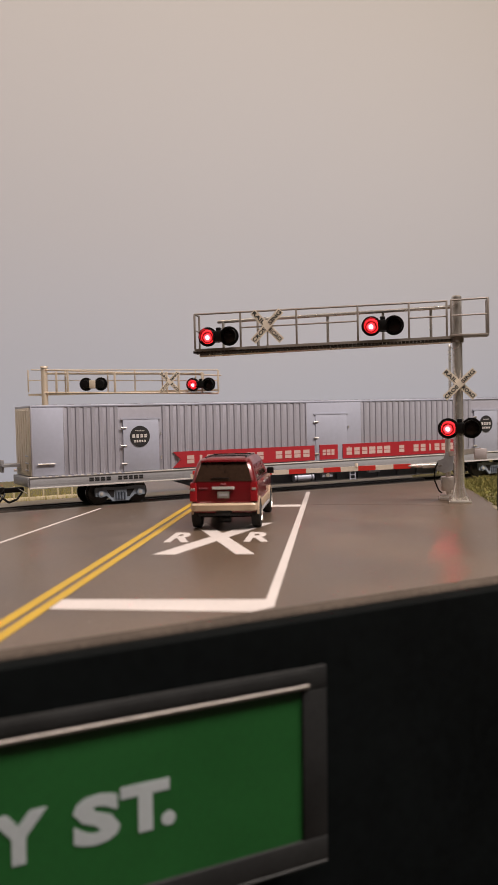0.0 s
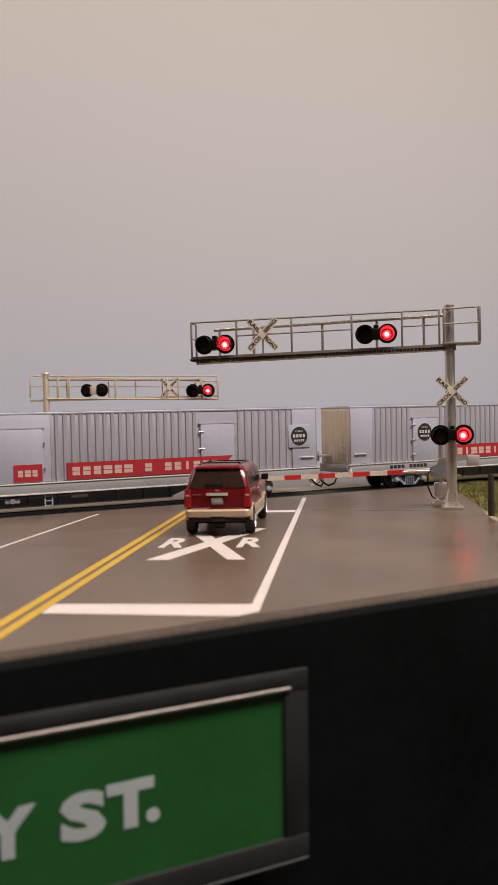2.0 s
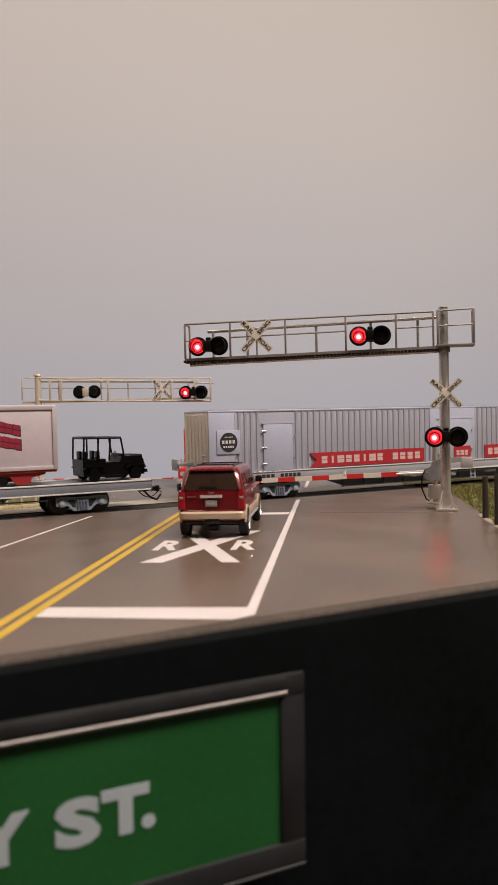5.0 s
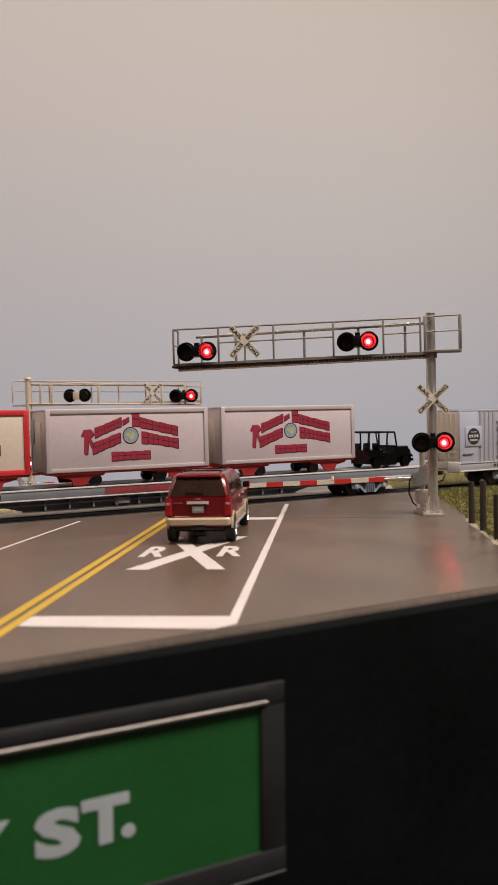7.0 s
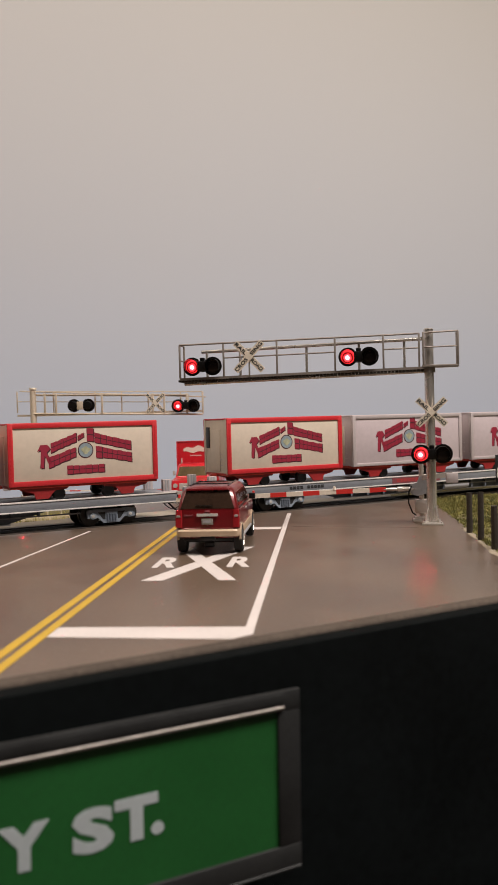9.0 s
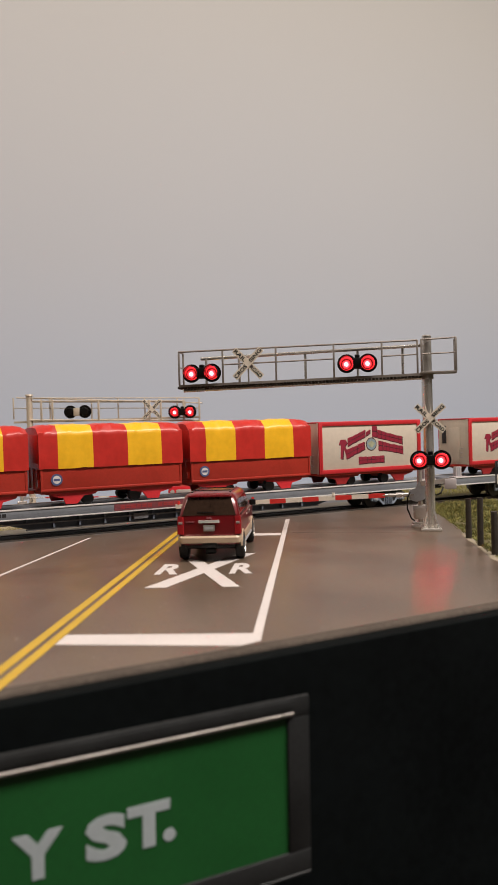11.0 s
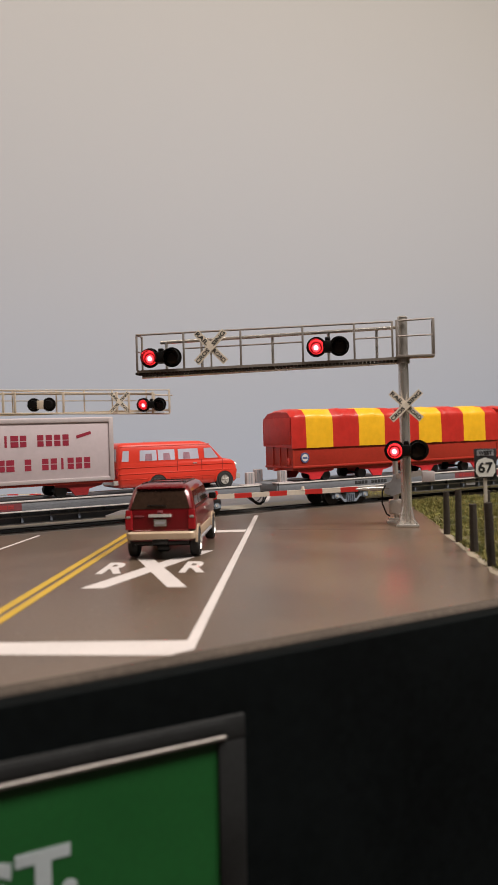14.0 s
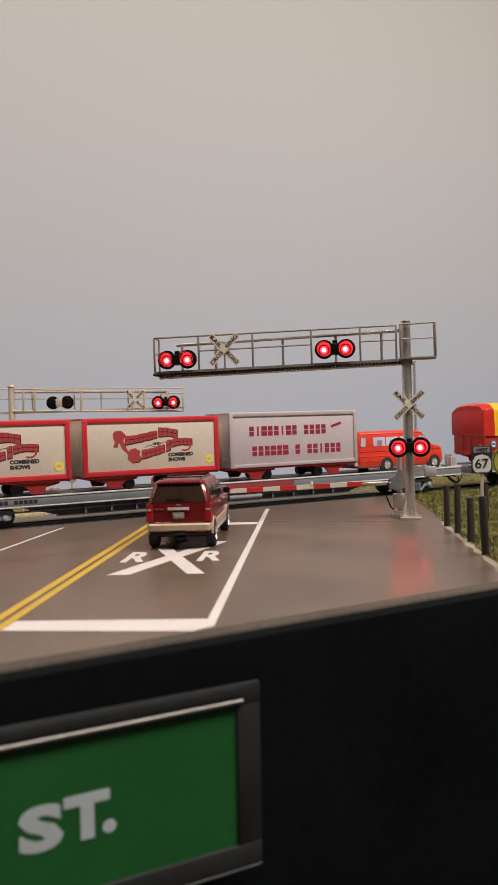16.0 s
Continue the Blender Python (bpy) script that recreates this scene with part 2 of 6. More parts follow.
def sky_paint():
    """Painted sky on the layout's back wall: pale grey, bluer low down."""
    m = bpy.data.materials.new("painted_sky")
    m.use_nodes = True
    nt = m.node_tree
    b = nt.nodes["Principled BSDF"]
    b.inputs["Roughness"].default_value = 0.9
    b.inputs["Specular IOR Level"].default_value = 0.1
    tc = nt.nodes.new("ShaderNodeTexCoord")
    sep = nt.nodes.new("ShaderNodeSeparateXYZ")
    nt.links.new(tc.outputs["Object"], sep.inputs[0])
    n = nt.nodes.new("ShaderNodeTexNoise")
    n.inputs["Scale"].default_value, n.inputs["Detail"].default_value = 5.0, 3
    nt.links.new(tc.outputs["Object"], n.inputs["Vector"])
    n_small = nt.nodes.new("ShaderNodeTexNoise")
    n_small.inputs["Scale"].default_value, n_small.inputs["Detail"].default_value = 260.0, 3
    nt.links.new(tc.outputs["Object"], n_small.inputs["Vector"])
    mul = nt.nodes.new("ShaderNodeMath")
    mul.operation, mul.inputs[1].default_value, mul.inputs[2].default_value = "MULTIPLY_ADD", 0.05, 0.0
    nt.links.new(n.outputs["Fac"], mul.inputs[0])
    nt.links.new(sep.outputs["Z"], mul.inputs[2])
    mr = nt.nodes.new("ShaderNodeMapRange")
    mr.inputs["From Min"].default_value, mr.inputs["From Max"].default_value = -0.03, 0.6
    nt.links.new(mul.outputs[0], mr.inputs["Value"])
    cr = nt.nodes.new("ShaderNodeValToRGB")
    cr.color_ramp.elements[0].position, cr.color_ramp.elements[0].color = 0.0, (0.47, 0.53, 0.675, 1)
    cr.color_ramp.elements[1].position, cr.color_ramp.elements[1].color = 1.0, (0.605, 0.582, 0.558, 1)
    e = cr.color_ramp.elements.new(0.45)
    e.color = (0.53, 0.54, 0.585, 1)
    nt.links.new(mr.outputs[0], cr.inputs[0])
    nt.links.new(cr.outputs[0], b.inputs["Base Color"])
    bp = nt.nodes.new("ShaderNodeBump")
    bp.inputs["Strength"].default_value, bp.inputs["Distance"].default_value = 0.06, 0.0005
    nt.links.new(n_small.outputs["Fac"], bp.inputs["Height"])
    nt.links.new(bp.outputs["Normal"], b.inputs["Normal"])
    return m


SKY = sky_paint()


# ---- builders: all sizes in millimetres ----
def bx(bm, x0, x1, y0, y1, z0, z1, bevel=0.0, seg=2):
    r = bmesh.ops.create_cube(bm, size=1.0)
    m = Matrix.Translation(((x0 + x1) / 2, (y0 + y1) / 2, (z0 + z1) / 2)) @ Matrix.Diagonal((x1 - x0, y1 - y0, z1 - z0, 1))
    bmesh.ops.transform(bm, matrix=m, verts=r["verts"])
    if bevel:
        es = list({e for v in r["verts"] for e in v.link_edges})
        bmesh.ops.bevel(bm, geom=es, offset=bevel, segments=seg, affect="EDGES", profile=0.5)
    return bm


def rod(bm, p, q, r, r2=None, seg=10):
    p, q = Vector(p), Vector(q)
    d = q - p
    m = Matrix.Translation((p + q) / 2) @ d.to_track_quat("Z", "Y").to_matrix().to_4x4()
    bmesh.ops.create_cone(bm, cap_ends=True, segments=seg, radius1=r, radius2=r if r2 is None else r2, depth=d.length, matrix=m)
    return bm


def disc(bm, x, y, z, r, t, seg=24, axis="y"):
    """A round plate, t thick, with its face towards -y (or another axis)."""
    d = {"x": (1, 0, 0), "y": (0, 1, 0), "z": (0, 0, 1)}[axis]
    return rod(bm, (x, y, z), (x + d[0] * t, y + d[1] * t, z + d[2] * t), r, seg=seg)


def bar(bm, p, q, w, t):
    """A flat bar from p to q in the xz plane, w wide, t thick in y."""
    p, q = Vector(p), Vector(q)
    d = q - p
    a = math.atan2(d.z, d.x)
    r = bmesh.ops.create_cube(bm, size=1.0)
    m = Matrix.Translation((p + q) / 2) @ Matrix.Rotation(-a, 4, "Y") @ Matrix.Diagonal((d.length, t, w, 1))
    bmesh.ops.transform(bm, matrix=m, verts=r["verts"])
    return bm


def extrude_xz(bm, pts, y0, y1):
    """A polygon in the xz plane, made solid between y0 and y1."""
    a = [bm.verts.new((x, y0, z)) for x, z in pts]
    b = [bm.verts.new((x, y1, z)) for x, z in pts]
    n = len(pts)
    bm.faces.new(a)
    bm.faces.new(b[::-1])
    for i in range(n):
        bm.faces.new((a[i], b[i], b[(i + 1) % n], a[(i + 1) % n]))
    bmesh.ops.recalc_face_normals(bm, faces=bm.faces)
    return bm


def extrude_xy(bm, pts, z0, z1):
    a = [bm.verts.new((x, y, z0)) for x, y in pts]
    b = [bm.verts.new((x, y, z1)) for x, y in pts]
    n = len(pts)
    bm.faces.new(a)
    bm.faces.new(b[::-1])
    for i in range(n):
        bm.faces.new((a[i], b[i], b[(i + 1) % n], a[(i + 1) % n]))
    bmesh.ops.recalc_face_normals(bm, faces=bm.faces)
    return bm


def glyphs(bm, text, m, w, h, bold=0.02, thick=0.15):
    """Letters that fill a w by h field, face up in their own plane, then set by m."""
    cu = bpy.data.curves.new("writing", "FONT")
    cu.body, cu.offset, cu.extrude, cu.resolution_u = text, bold, 0.02, 3
    ob = bpy.data.objects.new("writing", cu)
    scene.collection.objects.link(ob)
    me = bpy.data.meshes.new_from_object(ob)
    bpy.data.objects.remove(ob)
    bpy.data.curves.remove(cu)
    co = [v.co.copy() for v in me.vertices]
    x0, x1 = min(c.x for c in co), max(c.x for c in co)
    y0, y1 = min(c.y for c in co), max(c.y for c in co)
    vs = [bm.verts.new(m @ Vector(((c.x - x0) / (x1 - x0) * w, (c.y - y0) / (y1 - y0) * h, (c.z + 0.02) / 0.04 * thick))) for c in co]
    for p in me.polygons:
        try:
            bm.faces.new([vs[i] for i in p.vertices])
        except ValueError:
            pass
    bpy.data.meshes.remove(me)
    return bm


def upright(x, y, z, rot=0.0):
    """Turns a flat field to stand and face -y; rot leans it in its own plane."""
    return Matrix.Translation((x, y, z)) @ Matrix.Rotation(radians(90), 4, "X") @ Matrix.Rotation(radians(rot), 4, "Z")


def mesh_of(name, bm, materials, smooth=False):
    me = bpy.data.meshes.new(name)
    bmesh.ops.scale(bm, vec=(MM, MM, MM), verts=bm.verts)
    bm.to_mesh(me)
    bm.free()
    for m in materials if isinstance(materials, (list, tuple)) else (materials,):
        me.materials.append(m)
    if smooth:
        me.shade_smooth()
        me.set_sharp_from_angle(angle=radians(38))
    return me


def part(name, bm, material, parent, label="", smooth=True):
    ob = new(name, mesh_of(name, bm, material, smooth))
    ob.parent = parent
    if label:
        ob["label"] = label
    return ob


def thing(name, label, category, m=None, group="", kind=""):
    ob = new(name)
    ob.empty_display_size = 0.01
    if m is not None:
        ob.matrix_basis = m
    return tagged(ob, label, category, group, kind)


def solid(name, bm, material, label, category, m=None, group="", kind="", smooth=True):
    ob = new(name, mesh_of(name, bm, material, smooth))
    if m is not None:
        ob.matrix_basis = m
    return tagged(ob, label, category, group, kind)


def at(x, y, z, rz=0.0):
    return pose(x * MM, y * MM, z * MM, 0, 0, rz)


B = bmesh.new
ON_TRACK = at(*along(0, OFFSET), 0, HEADING)


# ---- structure ----
def sheet(name, rows, x0, x1, cols, material, label, category, thick=4.0, bumps=0.0):
    """A ground sheet between two x limits; rows are (offset from the track's zero line, height)."""
    bm = B()
    grid = []
    for o, z in rows:
        line = []
        for i in range(cols + 1):
            x = x0(o) + (x1(o) - x0(o)) * i / cols
            y = (o + DY * x) / DX
            dz = bumps * noise.noise(Vector((x * 0.06, y * 0.06, 3.0))) if bumps else 0.0
            line.append(bm.verts.new((x, y, z + dz)))
        grid.append(line)
    for a, b in zip(grid, grid[1:]):
        for i in range(cols):
            bm.faces.new((a[i], a[i + 1], b[i + 1], b[i]))
    r = bmesh.ops.extrude_face_region(bm, geom=list(bm.faces))
    bmesh.ops.translate(bm, vec=(0, 0, -thick), verts=[g for g in r["geom"] if isinstance(g, bmesh.types.BMVert)])
    bmesh.ops.recalc_face_normals(bm, faces=bm.faces)
    return solid(name, bm, material, label, category, kind="structure")


EDGE_X = 76.5     # where the shoulder gives way to grass
T0 = OFFSET       # offset of the train's near side
road = sheet("road", [(-198.4, 0), (-140, 0), (-60, 0), (T0 - 24, 0), (T0 - 14, -0.5)],
             lambda o: -420.0, lambda o: EDGE_X + 1.5, 40, ASPHALT, "worn brown-grey model road surface with a rounded front edge", "road")
sheet("road_edge", [(-201.7, -0.9), (-201.55, -0.5), (-201.1, -0.2), (-200.2, -0.06), (-198.4, 0)], lambda o: -420.0, lambda o: EDGE_X + 1.5, 40, ROAD_EDGE, "dull worn front edge of the road surface", "road")
sheet("road_approach", [(T0 - 14, -0.5), (T0 - 3, -1.9), (T0 + 4.8, -2.1)], lambda o: -420.0, lambda o: EDGE_X + 1.5, 40, MATTE, "dark dull strip of road beside the rail", "road")
sheet("road_beyond", [(T0 + 48, -2.2), (T0 + 120, -2.3), (T0 + 206, -2.6), (T0 + 226, -6.0)], lambda o: -120.0, lambda o: 40.0, 8, ASPHALT, "road going on beyond the railway track", "road")
sheet("crossing_panel_middle", [(T0 + 9.2, -2.2), (T0 + 20.9, -2.2)], lambda o: -230.0, lambda o: 66.0, 6, MATTE, "dark panel between the rails of the crossing", "crossing panel", 2.2)
sheet("crossing_panel_far", [(T0 + 25.2, -2.1), (T0 + 48, -2.2)], lambda o: -300.0, lambda o: 60.0, 6, PANEL, "pale concrete apron behind the rails", "crossing panel", 2.2)
sheet("ground", [(T0 - 30, -5.0), (T0 + 60, -5.0), (T0 + 120, -3.6), (T0 + 206, -3.4), (T0 + 225, -7.0), (T0 + 330, -38.0), (T0 + 428, -64.0)], lambda o: -900.0, lambda o: 900.0, 60, EARTH, "green-brown scenic ground of the layout", "ground", bumps=0.6)
sheet("verge", [(-201.7, -0.9), (-150, -0.7), (-100, -0.6), (-40, -0.9), (T0 - 12, -2.2), (T0 - 4, -4.5)], lambda o: EDGE_X, lambda o: 620.0, 60, EARTH, "grassy verge beside the road", "ground", bumps=1.0)

# pale plaster edge where the shoulder meets the grass
bm = B()
rng = random.Random(5)
left, right = [], []
for i in range(70):
    y = -192 + i * 1.9
    w = 1.3 + 1.5 * noise.noise(Vector((y * 0.09, 2.0, 0.0))) + 0.7 * rng.random()
    cx = EDGE_X - 0.3 + 0.9 * noise.noise(Vector((y * 0.13, 7.0, 0.0)))
    left.append((cx - max(0.15, w) * 0.5, y))
    right.append((cx + max(0.15, w) * 0.5 + 0.6, y))
extrude_xy(bm, left + right[::-1], -0.6, 0.06)
solid("plaster_edge", bm, PLASTER, "pale crumbling plaster edge of the shoulder", "kerb", kind="structure", smooth=False)

# ballast and track
bm = B()
extrude_xz(bm, [(-6, -6), (36, -6), (30, -4.1), (0, -4.1)], -900, 900)
bmesh.ops.rotate(bm, matrix=Matrix.Rotation(radians(-90), 3, "Z"), verts=bm.verts)
for v in bm.verts:
    v.co.y = -v.co.y
bmesh.ops.recalc_face_normals(bm, faces=bm.faces)
solid("ballast_bed", bm, BALLAST, "grey-brown ballast bed under the track", "ballast", ON_TRACK, kind="structure")
track = thing("railway_track", "single model railway track with dark rails", "railway track", ON_TRACK, kind="structure")
for v in (6.75, 23.25):
    bm = B()
    extrude_xz(bm, [(-1.1, -4.05), (1.1, -4.05), (1.1, -3.75), (0.3, -3.5), (0.3, -2.6), (0.55, -2.4), (0.5, -2.0), (-0.5, -2.0), (-0.55, -2.4), (-0.3, -2.6), (-0.3, -3.5), (-1.1, -3.75)], -880, 880)
    bmesh.ops.rotate(bm, matrix=Matrix.Rotation(radians(-90), 3, "Z"), verts=bm.verts)
    bmesh.ops.translate(bm, vec=(0, v, 0), verts=bm.verts)
    part("rail", bm, RAIL, track, smooth=False)
tie_mesh = mesh_of("sleeper", bx(B(), -1.3, 1.3, 0.5, 29.5, -4.12, -3.92), TIE)
for i in range(60):
    a = -330 + i * 11.5
    ob = new("sleeper", tie_mesh)
    ob.parent = track
    ob.location = (a * MM, 0, 0)

# fascia, back wall and room
bm = B()
bx(bm, -700, 700, -207, -201.8, -420, -0.9, 0.4)
solid("fascia", bm, FASCIA, "matt black fascia board along the layout front", "fascia", at(0, 0, 0, HEADING), kind="structure")
bm = B()
bx(bm, -1400, 1400, T0 + 430, T0 + 442, -120, 1150)
solid("backdrop", bm, SKY, "plain painted sky backdrop in pale grey and blue", "backdrop", at(0, 0, 0, HEADING), kind="structure", smooth=False)
bm = B()
bx(bm, -1400, 1400, -197, T0 + 200, -30, -8)
solid("layout_table", bm, WOOD, "wooden bench top that carries the layout", "table", at(0, 0, 0, HEADING), kind="structure", smooth=False)
# Unseen room shell, added to close in the light and limit its bounce.
for nm, b in (("floor", (-2600, 2600, -2600, 900, -1320, -1300)), ("ceiling", (-2600, 2600, -2600, 900, 1160, 1180)), ("wall_north", (-2600, 2600, 900, 920, -1300, 1160)),
              ("wall_south", (-2600, 2600, -2620, -2600, -1300, 1160)), ("wall_east", (2600, 2620, -2600, 900, -1300, 1160)), ("wall_west", (-2620, -2600, -2600, 900, -1300, 1160))):
    solid(nm, bx(B(), *b), ROOM_FLOOR if nm == "floor" else ROOM_WALL, {"floor": "brown floor of the railway room", "ceiling": "unseen grey-brown ceiling, toned down to limit bounced light"}.get(nm, "plain unseen grey-brown wall, toned down to limit bounced light"), nm.split("_")[0], at(0, 0, 0, HEADING), kind="structure", smooth=False)


# ---- road markings ----
def marking(name, pts, material, label):
    return solid(name, extrude_xy(B(), pts, 0.004, 0.1), material, label, "road marking", smooth=False)


def rect(x0, x1, y0, y1):
    return [(x0, y0), (x1, y0), (x1, y1), (x0, y1)]


marking("edge_line", [(-0.2, -229.5), (2.0, -229.5), (1.0, 7.0), (-1.0, 7.0)], LINE_WHITE, "long white edge line painted on the road")
marking("white_bar", [(-44.5, -238.4), (-2.2, -240.6), (2.1, -236.2), (2.0, -229.6), (-44.5, -229.6)], LINE_WHITE, "broad white bar across the lane")
marking("stop_line", rect(-44.6, -1.1, -55.4, -47.8), LINE_WHITE, "white stop line before the railway crossing")
marking("yellow_line", rect(-50.8, -48.4, -330.0, -24.0), LINE_YELLOW, "yellow centre line painted on the road")
marking("yellow_line", rect(-47.0, -44.7, -330.0, -24.0), LINE_YELLOW, "yellow centre line painted on the road")
marking("outer_line", [(-105.0, -350.0), (-103.6, -350.0), (-86.5, -53.5), (-87.7, -53.5)], LINE_WHITE, "thin white line along the far lane")


def meet(p, q, r, s):
    """Where the lines pq and rs cross, in plan."""
    d1, d2 = (q[0] - p[0], q[1] - p[1]), (s[0] - r[0], s[1] - r[1])
    t = ((r[0] - p[0]) * d2[1] - (r[1] - p[1]) * d2[0]) / (d1[0] * d2[1] - d1[1] * d2[0])
    return p[0] + t * d1[0], p[1] + t * d1[1]


L0, L1, R0, R1 = (-37.6, -172.5), (-14.6, -106.0), (-31.0, -172.5), (-8.6, -106.0)      # rising arm
P0, P1, Q0, Q1 = (-13.7, -172.5), (-37.8, -106.0), (-8.4, -172.5), (-32.4, -106.0)      # falling arm
bm = B()
extrude_xy(bm, [L0, R0, R1, L1], 0.004, 0.1)
extrude_xy(bm, [P0, Q0, meet(Q0, Q1, R0, R1), meet(P0, P1, R0, R1)], 0.004, 0.1)
extrude_xy(bm, [meet(P0, P1, L0, L1), meet(Q0, Q1, L0, L1), Q1, P1], 0.004, 0.1)
cross = solid("crossing_mark", bm, LINE_WHITE, "white R X R crossing warning painted on the road", "road marking", smooth=False)
for x, w in ((-39.1, 7.9), (-14.1, 7.7)):
    bm = B()
    glyphs(bm, "R", Matrix.Translation((x, -150.0, 0.01)), w, 20.8, 0.035, 0.1)
    part("letter", bm, LINE_WHITE, cross, smooth=False)
# a dark joint across the shoulder
pts = [(4.0 + 3.6 * i, -47.5 - 0.16 * 3.6 * i + 1.2 * noise.noise(Vector((i * 0.4, 1.0, 4.0)))) for i in range(16)]
solid("road_joint", extrude_xy(B(), [(x, y - 0.35 - 0.25 * noise.noise(Vector((x * 0.3, 5.0, 0.0)))) for x, y in pts] + [(x, y + 0.35) for x, y in pts[::-1]], 0.004, 0.03), ROAD_EDGE, "thin dark joint across the road shoulder", "road joint", kind="structure", smooth=False)
# the road beyond the track
for nm, x0, x1, m in (("edge_line", -1.0, 1.0, LINE_WHITE), ("yellow_line", -50.9, -49.6, LINE_YELLOW), ("yellow_line", -48.7, -47.4, LINE_YELLOW)):
    y0 = (T0 + 50 + DY * x0) / DX
    solid(nm, extrude_xy(B(), rect(x0, x1, y0 + 2, y0 + 120), -2.195, -2.1), m, "painted line on the road beyond the track", "road marking", smooth=False)


# ---- street name board on the fascia ----
board = thing("street_sign", "green street name board in a pewter frame on the fascia", "sign", at(0, 0, 0, HEADING) @ at(-160.0, 0, -25.0) @ pose(0, 0, 0, 0, 0.9, 0) @ at(160.0, 0, 25.0))
part("back_board", bx(B(), -304, -133.5, -215.4, -207.0, -41.0, -9.4), FASCIA, board, "black backing board")
part("panel", bx(B(), -301, -134.2, -215.9, -215.4, -40.6, -9.6), SIGN_GREEN, board, "green panel with white letters")
F0, F1, G0, G1 = -304.6, -131.2, -43.0, -6.3
for nm, b in (("frame_top", (F0, F1, -216.5, -215.5, G1 - 4.1, G1)), ("frame_bottom", (F0, F1, -216.5, -215.5, G0, G0 + 5.2)),
              ("frame_side", (F1 - 5.2, F1, -216.45, -215.5, G0 + 5.2, G1 - 4.1)), ("frame_side", (F0, F0 + 5.2, -216.45, -215.5, G0 + 5.2, G1 - 4.1))):
    part(nm, bx(B(), *b, 0.3, 2), FRAME, board)
part("frame_step", bx(B(), F0 + 1.6, F1 - 4.0, -216.75, -216.4, G1 - 2.6, G1 - 0.5, 0.12), FRAME, board)
part("bead", rod(B(), (F0 + 4, -216.5, G1 - 3.4), (F1 - 4.0, -216.5, G1 - 3.4), 0.46), BEAD, board, "bright inner bead of the frame")
part("bead", rod(B(), (F0 + 2.0, -216.4, G0 + 0.5), (F1 - 0.3, -216.4, G0 + 0.5), 0.3), FRAME, board)
for ch, x, w, z in (("R", -203.6, 9.4, -29.4), ("Y", -191.6, 8.9, -29.15), ("S", -178.7, 7.8, -29.05), ("T", -170.8, 8.5, -28.85), (".", -163.8, 2.6, -28.75)):
    part("letter", glyphs(B(), ch, upright(x, -215.9, z), w, 8.1 if ch != "." else 2.4, 0.05, 0.12), LETTER, board, "white letter", smooth=False)


